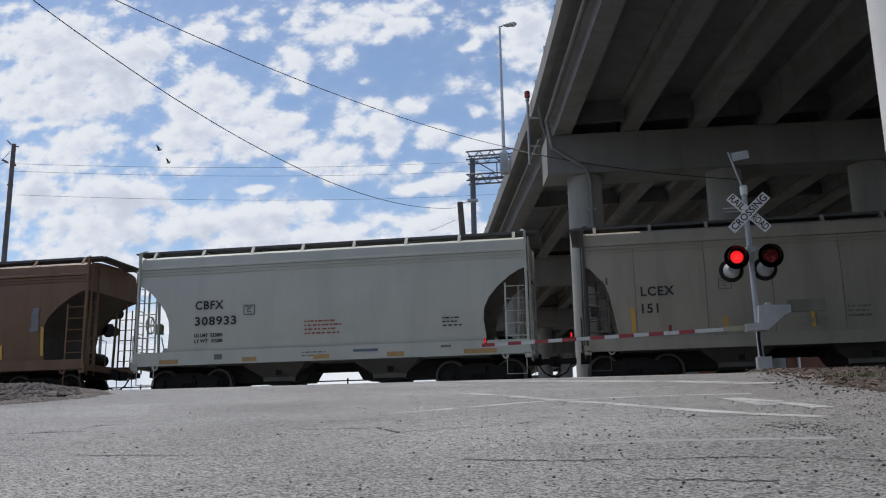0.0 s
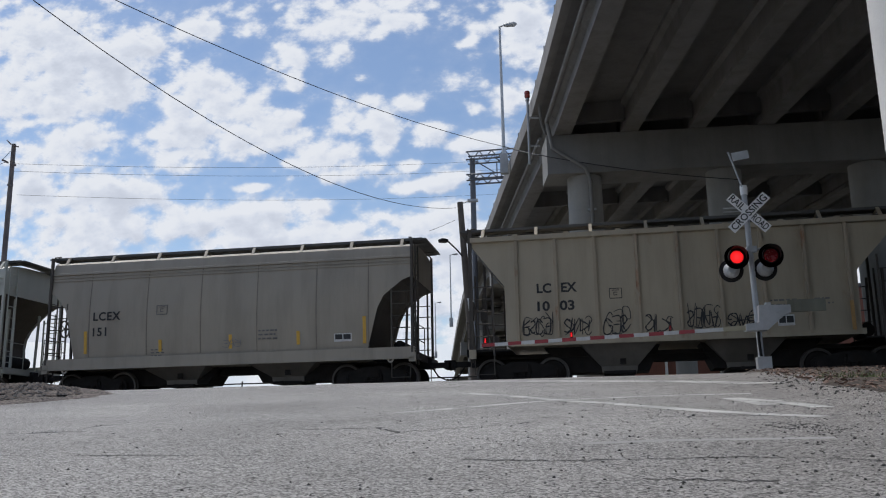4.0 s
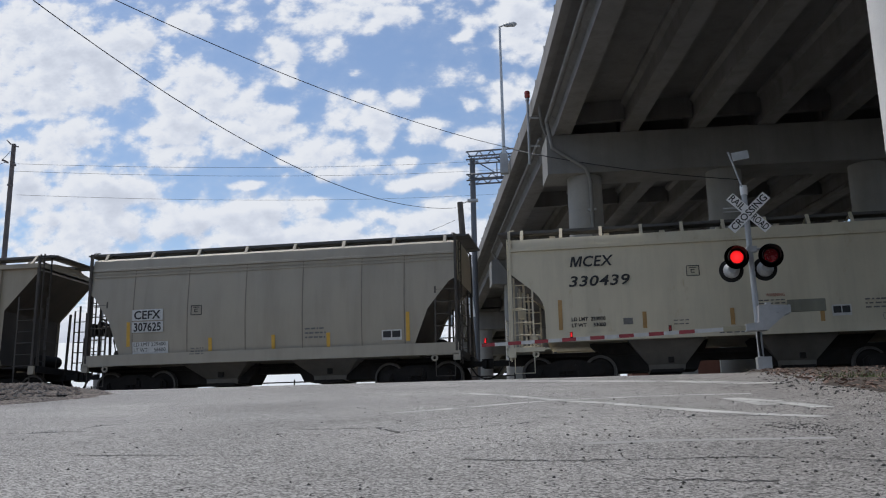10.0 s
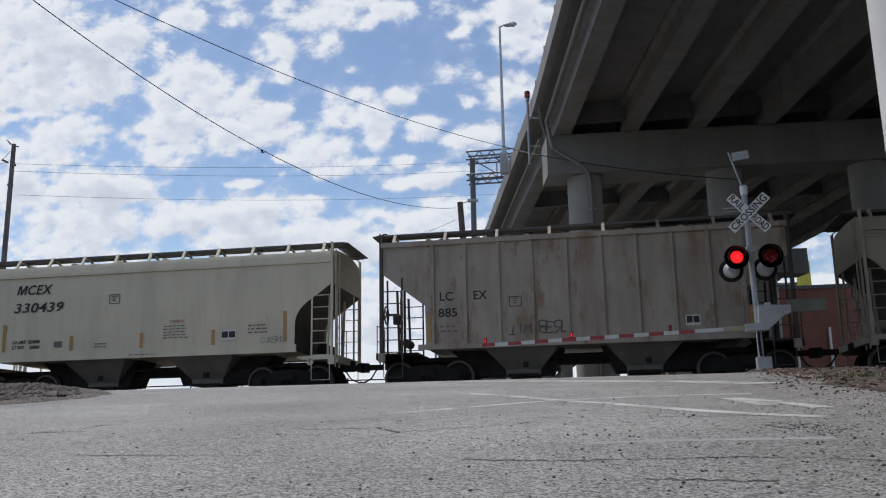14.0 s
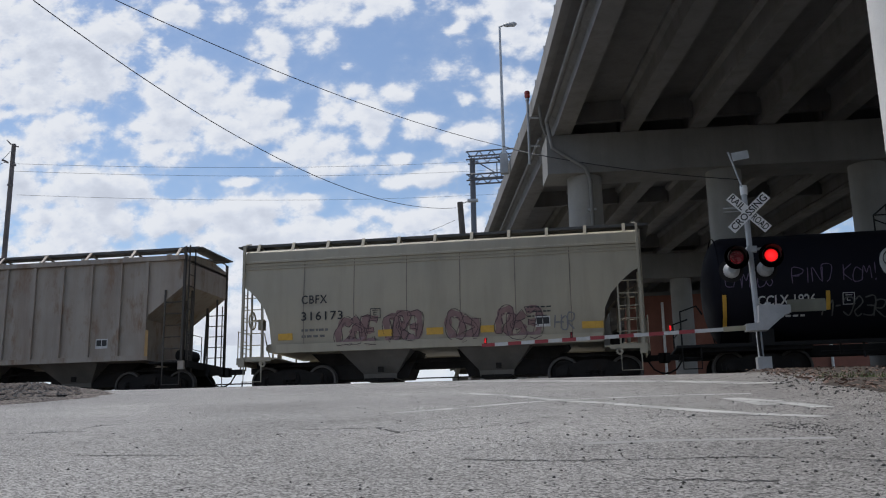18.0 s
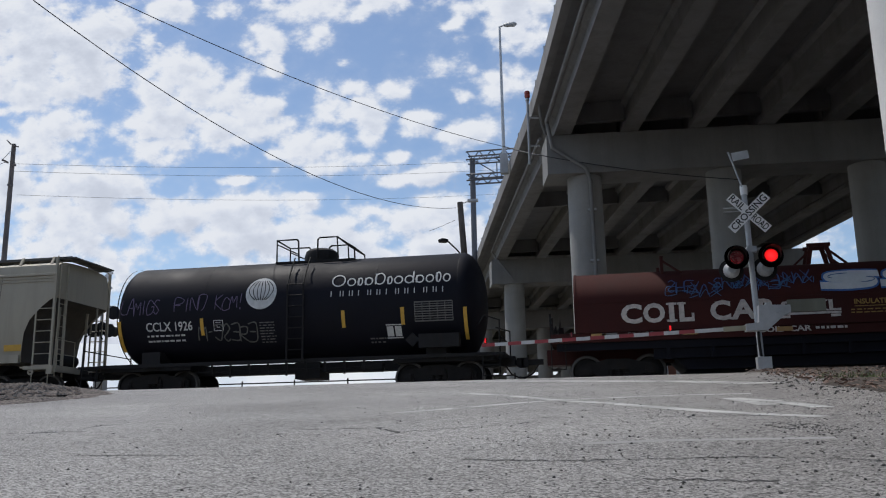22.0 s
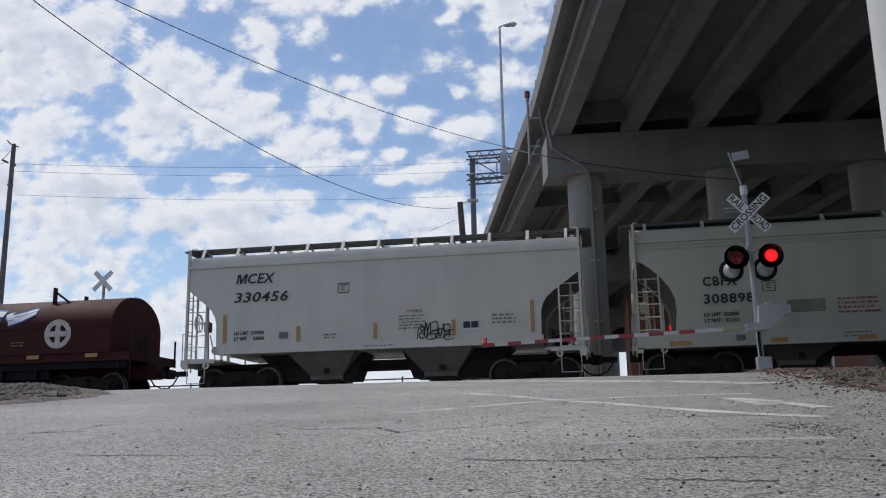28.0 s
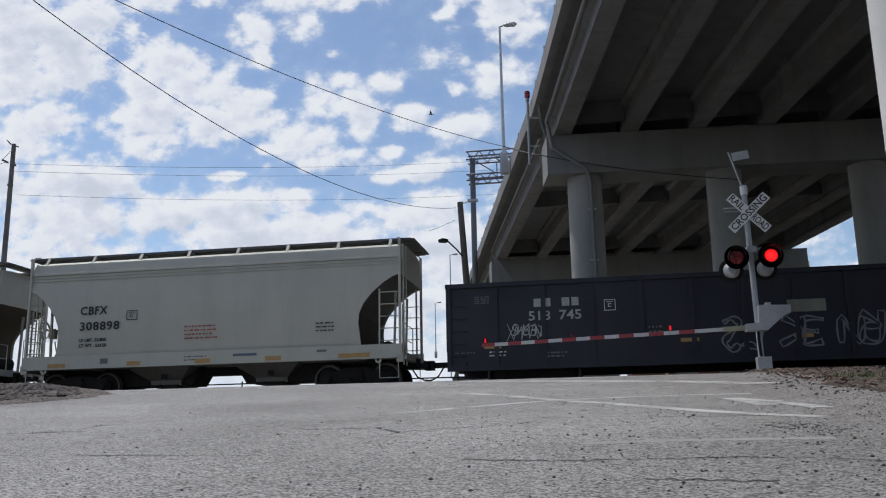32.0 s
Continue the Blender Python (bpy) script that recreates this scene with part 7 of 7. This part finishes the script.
    gold = mat("worn_gold_lettering", (0.36, 0.22, 0.06), 0.7, var=0.2)
    words(car, "INSULATED", 0.95, 2.0, 0.13, gold, 1.0, bold=0.005)
    bar(car, 1.45, 1.94, 1.0, 0.02, gold)
    small_print(car, 0.85, 1.85, 1.15, 2, gold, 0.08, 0.03, 92)
    small_print(car, 3.6, 1.88, 0.55, 2, gold, 0.09, 0.03, 93)
    for x in (-5.9, -3.4, -0.9, 1.9, 4.4, 6.4):
        bar(car, x, 1.4, 0.42, 0.12, MARK_TAN, "dull reflector")
    ring, n = Shape(), 40
    for r0, r1 in ((0.3, 0.46),):
        for k in range(n):
            a, b = k * math.tau / n, (k + 1) * math.tau / n
            ring.add([(5.2 + q * math.cos(w), SIDE - 0.02, 2.11 + q * math.sin(w)) for q, w in ((r0, a), (r1, a), (r1, b), (r0, b))], [(0, 1, 2, 3)])
    ring.box((5.2, SIDE - 0.02, 2.11), (0.62, 0.006, 0.17)).box((5.2, SIDE - 0.022, 2.11), (0.17, 0.006, 0.62))
    part("emblem", ring, pale, car, "plain round emblem with a cross")
    # the hood above the side bends inwards
    def bend(ob):
        m = ob.matrix_basis
        for v in ob.data.vertices:
            p = m @ v.co
            z = p.z
            y = -1.6 if z < 2.3 else -1.6 * math.sqrt(max(0.0, 1 - ((z - 2.3) / 1.1) ** 2))
            v.co = (p.x, y + (p.y + 1.6), z)
        ob.matrix_basis = Matrix()
    before = set(car.children)
    for k, txt in enumerate(("SHE", "XVK", "SNA", "VXS", "KEW", "NVX")):
        lift = (0.0, -0.08, 0.06, 0.1, 0.02, 0.12)[k]
        sprayed(car, txt, -3.95 + 0.63 * k, 2.54 + lift, 0.72, 0.36, SPRAY_NAVY, 100 + k, 0.035, "blue sprayed scrawl", y=SIDE - 0.03)
        sprayed(car, txt[::-1], -3.98 + 0.62 * k, 2.48 + 1.4 * lift, 0.85, 0.24, SPRAY_BLUE_DIM, 200 + k, 0.02, "blue sprayed scrawl", y=SIDE - 0.034)
    def smooth_path(knots, n=6):
        pts, m = [], len(knots)
        for q in range(m - 1):
            p0, p1, p2, p3 = knots[max(0, q - 1)], knots[q], knots[q + 1], knots[min(m - 1, q + 2)]
            for i in range(n):
                t = i / n
                pts.append(tuple(0.5 * (2 * b + (c - a) * t + (2 * a - 5 * b + 4 * c - d) * t * t + (3 * b - a - 3 * c + d) * t ** 3) for a, b, c, d in zip(p0, p1, p2, p3)))
        return pts + [knots[-1]]

    ess = [(1.0, 0.86), (0.55, 0.95), (0.12, 0.86), (0.1, 0.62), (0.5, 0.52), (0.9, 0.42), (0.92, 0.14), (0.5, 0.04), (0.0, 0.12)]
    tail = [(0.1, 0.9), (0.3, 0.5), (0.62, 0.6), (1.0, 0.95), (0.75, 0.45), (0.35, 0.08)]
    for k, (x, w, knots) in enumerate(((0.12, 1.4, ess), (1.66, 1.3, ess), (3.05, 0.95, tail))):
        path = smooth_path([(x + w * a + 0.22 * b, 2.5 + 0.4 * b) for a, b in knots])
        for name, wide_by, m, yy in (("graffiti", 0.3, SPRAY_BLUE, SIDE - 0.014), ("graffiti_fill", 0.2, SPRAY_WHITE, SIDE - 0.028)):
            sh = Shape()
            band(sh, path, wide_by, yy)
            part(name, sh, m, car, "white graffiti letters outlined in blue" if m == SPRAY_WHITE else "")
        for q in range(2):
            sh = Shape()
            ribbon(sh, [(a + 0.03, b + 0.02 + 0.05 * q) for a, b in path[8 + 20 * q:20 + 20 * q]], 0.025, SIDE - 0.036)
            part("graffiti", sh, SPRAY_BLUE_DIM, car)
    for ob in set(car.children) - before:
        bend(ob)
    running_gear(car, half, -7.5, 7.9, 5.6)


coil_car()


# gondola
def gondola():
    car, half = rail_car("gondola_car", "faded navy-black steel gondola with white graffiti", B[12], B[13], "gondola car")
    xl, xr, zb, zt = -8.12, 8.5, 0.6, 3.0
    cx = (xl + xr) / 2
    part("side_wall", Shape().box((cx, -1.55, (zb + zt) / 2), (xr - xl, 0.05, zt - zb)), NAVY, car)
    part("side_wall", Shape().box((cx, 1.55, (zb + zt) / 2), (xr - xl, 0.05, zt - zb)), NAVY, car)
    for e in (xl, xr):
        part("end_wall", Shape().box((e, 0, (1.1 + zt) / 2), (0.06, 3.1, zt - 1.1)), NAVY, car)
    part("floor", Shape().box((cx, 0, 1.1), (xr - xl, 3.1, 0.08)), GRIME, car)
    for sg in (-1, 1):
        part("top_rail", Shape().beam((xl - 0.03, sg * 1.58, zt), (xr + 0.03, sg * 1.58, zt), 0.14, 0.13), NAVY, car)
        part("side_sill", Shape().beam((xl, sg * 1.58, zb), (xr, sg * 1.58, zb), 0.12, 0.14), NAVY, car)
        for k in range(13):
            x = xl + 0.06 + (xr - xl - 0.12) * k / 12
            part("side_post", Shape().box((x, sg * 1.59, (zb + zt) / 2), (0.13, 0.07, zt - zb - 0.1)), NAVY, car)
        for e, s2 in ((xl, -1), (xr, 1)):
            ld = Shape()
            for k in range(6):
                z = 0.95 + 0.36 * k
                ld.pipe([(e - s2 * 0.1, sg * 1.56, z), (e - s2 * 0.1, sg * 1.66, z), (e - s2 * 0.55, sg * 1.66, z), (e - s2 * 0.55, sg * 1.56, z)], 0.015, 6)
            ld.pipe([(e - s2 * 0.1, sg * 1.6, 0.75), (e - s2 * 0.1, sg * 1.6, 0.35), (e - s2 * 0.55, sg * 1.6, 0.35), (e - s2 * 0.55, sg * 1.6, 0.75)], 0.018, 6)
            part("ladder", ld, NAVY, car)
    part("centre_sill", Shape().box((cx, 0, 0.88), (xr - xl + 0.4, 0.5, 0.34)), GRIME, car)
    y = SIDE + 0.015
    for w, x, z, wd in (("518", -5.74, 2.05, 0.62), ("745", -4.86, 2.05, 0.62)):
        words(car, w, x, z - 0.13, 0.26, MARK_GREY2, wd, bold=0.006, y=y)
    for x in (-5.6, -4.8):
        bar(car, x + 0.13, 2.42, 0.22, 0.24, MARK_GREY2, "plain block in place of a name", "name_block", y=y)
        bar(car, x + 0.4, 2.42, 0.2, 0.24, MARK_GREY2, "", "name_block", y=y)
    consolidated(car, -3.43, 2.27, 0.3, 0.3, MARK_WHITE, y=y)
    small_print(car, -7.3, 2.66, 0.5, 4, MARK_GREY, 0.06, 0.03, 95, y=y)
    small_print(car, -5.3, 0.98, 0.7, 2, MARK_GREY, 0.1, 0.04, 96, y=y)
    small_print(car, -6.9, 1.05, 0.5, 2, MARK_WHITE, 0.1, 0.04, 97, y=y)
    small_print(car, -7.9, 1.05, 0.6, 1, MARK_GREY, 0.1, 0.03, 98, y=y)
    for x in (-6.8, -1.3, 1.7, 4.5):
        bar(car, x, 1.2, 0.5, 0.1, MARK_TAN, "dull reflector", y=y)
    small_print(car, -2.4, 1.6, 0.4, 2, MARK_GREY, 0.14, 0.05, 99, y=y)
    sprayed(car, "SHREN", -6.25, 1.5, 0.85, 0.3, MARK_GREY2, 110, 0.035, "white sprayed scrawl", y=y - 0.006)
    sprayed(car, "XMWVK", -6.4, 1.38, 1.1, 0.42, MARK_GREY2, 111, 0.022, "white sprayed scrawl", y=y - 0.012)
    for k, x in enumerate((-0.5, 1.1, 2.6)):
        bubble_tag(car, ("SU", "KE", "NR")[k], x, 0.95, 1.05, 0.75, SPRAY_GREY, 120 + k, label="pale grey sprayed scrawl", y=y - 0.006, thick=0.05, fat=0.16)
    running_gear(car, half, xl, xr, 5.9)


gondola()


# ---- birds ----
def bird(label, size, spread):
    b = thing("bird", label, "bird", group="birds over the crossing")
    k = size
    part("body", Shape().lathe([(-0.5 * k, 0.01), (-0.3 * k, 0.06 * k), (0.05 * k, 0.14 * k), (0.32 * k, 0.11 * k), (0.45 * k, 0.07 * k), (0.55 * k, 0.005)], (0, 0, 0), 10, "x"), FEATHER, b, smooth=True)
    part("tail", Shape().add([(-0.35 * k, -0.05 * k, 0), (-0.35 * k, 0.05 * k, 0.01), (-0.75 * k, 0.13 * k, 0.01), (-0.75 * k, -0.13 * k, 0)], [(0, 1, 2, 3)]), FEATHER, b)
    for sg in (-1, 1):
        up = spread
        w = [(0.2 * k, 0.08 * k * sg, 0.03 * k), (0.3 * k, 0.5 * k * sg, (0.08 + 0.42 * up) * k), (-0.05 * k, 1.1 * k * sg, (0.1 + 0.95 * up) * k), (-0.2 * k, 0.55 * k * sg, (0.06 + 0.42 * up) * k), (-0.2 * k, 0.08 * k * sg, 0.02 * k)]
        part("wing", Shape().add(w + [(x, y, z - 0.02 * k) for x, y, z in w], [(0, 1, 2, 3, 4), (9, 8, 7, 6, 5), (0, 5, 6, 1), (1, 6, 7, 2), (2, 7, 8, 3), (3, 8, 9, 4)]), FEATHER, b)
    return b


FEATHER = mat("dark_feathers", (0.03, 0.03, 0.035), 0.8, var=0.3, scale=20)
FLIGHTS = [
    (0.3, 0.7, [(0, -24.0, 45.0, 15.0), (0.2, -19.9, 45.0, 14.7), (0.4, -16.5, 45.0, 15.1), (0.7, -11.6, 45.0, 15.4), (1.1, -4.9, 45.0, 14.3), (32, 160, 60, 14)]),
    (0.24, 0.9, [(0, -23.4, 45.0, 14.2), (0.2, -19.3, 45.0, 14.0), (0.4, -14.6, 45.0, 13.9), (0.6, -10.3, 45.0, 13.4), (0.9, -4.6, 45.0, 12.8), (32, 160, 70, 12)]),
    (0.22, 0.4, [(0, -37, 40, 11.5), (0.3, -30.9, 40, 10.9), (0.6, -24.0, 40, 10.8), (0.8, -20.6, 40, 11.4), (1.0, -18.2, 40, 12.3), (1.2, -16.9, 40, 13.7), (1.4, -16.8, 40, 16.1), (1.6, -18.0, 40, 19.2), (1.8, -20.0, 38, 23.5), (32, -80, -60, 40)]),
    (0.24, 0.5, [(0, 2.0, 31.0, 4.0), (0.8, -3.4, 28, 7.2), (1.0, -5.3, 28, 9.6), (1.2, -5.0, 28, 10.8), (1.4, -6.6, 28, 13.1), (1.6, -8.6, 26, 16.8), (32, -60, -80, 40)]),
    (0.26, 0.8, [(0, 7.0, 36.0, 3.0), (1.2, -2.7, 34, 8.3), (1.4, -4.4, 34, 10.0), (1.6, -6.0, 34, 11.7), (1.8, -9.6, 34, 14.5), (2.0, -14.1, 34, 18.5), (2.3, -22, 30, 26), (32, -120, -60, 40)]),
    (0.24, 0.5, [(0, -80, 20, 40), (12.2, -30.1, 45, 26.4), (12.6, -23.8, 45, 22.5), (13.0, -19.0, 45, 20.3), (13.4, -17.2, 45, 17.7), (13.8, -17.5, 45, 15.3), (14.4, -18.6, 45, 12.5), (15.5, -20.4, 45, 5.0), (17, -40, 50, 2.5), (32, -120, 60, 3)]),
    (0.22, 0.6, [(0, 60, 45, 14), (30.6, 8, 46, 18), (31.2, -3.2, 45, 19.9), (31.4, -5.3, 45, 18.8), (31.6, -6.5, 45, 17.8), (31.8, -7.7, 45, 16.8), (32, -8.4, 45, 15.8)]),
]
birds = [bird("dark bird in flight with wings spread", size, up) for size, up, _ in FLIGHTS]


# ---- what moves ----
def motions():
    for car, c in cars:
        walk(car, [(t, pose(c - travel(t), TRACK_Y, 0)) for t in range(0, 33)])
    n = 241
    times = [4 * k / 30 for k in range(n)]
    for ws, w in wheels:
        walk(ws, [(t, pose(w, 0, 0.457, 0, math.degrees(-travel(t) / 0.457), 0)) for t in times])
    for b, (_, _, rows) in zip(birds, FLIGHTS):
        keyed = []
        for i, (t, x, y, z) in enumerate(rows):
            a, c = rows[max(0, i - 1)], rows[min(len(rows) - 1, i + 1)]
            keyed.append((t, pose(x, y, z, 0, 0, max(-80, min(80, math.degrees(math.atan2(c[2] - a[2], abs(c[1] - a[1]) + 0.01)))) + (180 if sum(r[1] < q[1] for q, r in zip(rows, rows[1:])) > len(rows) / 2 else 0))))
        walk(b, keyed)
    walk(clouds, [(t, pose(-17.0 * t / 32, -96.0 * t / 32, 500)) for t in (0, 8, 16, 24, 32)])
    # the flashers: each lens turns its lit face out in turn
    period = 1.4385
    on_right, on_left = 0.045, 0.785

    def flips(first_lit, at_on, at_off):
        rows, angle = [], 0.0 if first_lit else 180.0
        events = sorted([at_on + period * k for k in range(-1, 24)] + [at_off + period * k for k in range(-1, 24)])
        rows.append((0.0, angle))
        for e in events:
            f0 = max(1, math.floor(e * 30) - 2)
            whole = 30 * round((f0 + 1.5) / 30)
            if f0 < whole < f0 + 3:
                f0 = whole if e * 30 >= whole else whole - 3
            if 0 < e and f0 <= 954:
                for q in range(4):
                    rows.append(((f0 + q) / 30, angle + 60.0 * q))
                angle += 180.0
        rows.append((32.0, angle))
        return rows

    right, left = flips(False, on_right, on_left), flips(True, on_left, on_right)
    for ls, sx in lenses:
        p = ls.matrix_basis.translation.copy()
        walk(ls, [(t, pose(*p, 0, 0, a)) for t, a in (right if sx > 0 else left)])
    for ls, what in arm_lamps:
        if what != "S":
            p = ls.matrix_basis.translation.copy()
            walk(ls, [(t, pose(*p, 0, 0, a)) for t, a in (right if what == "R" else left)])


motions()
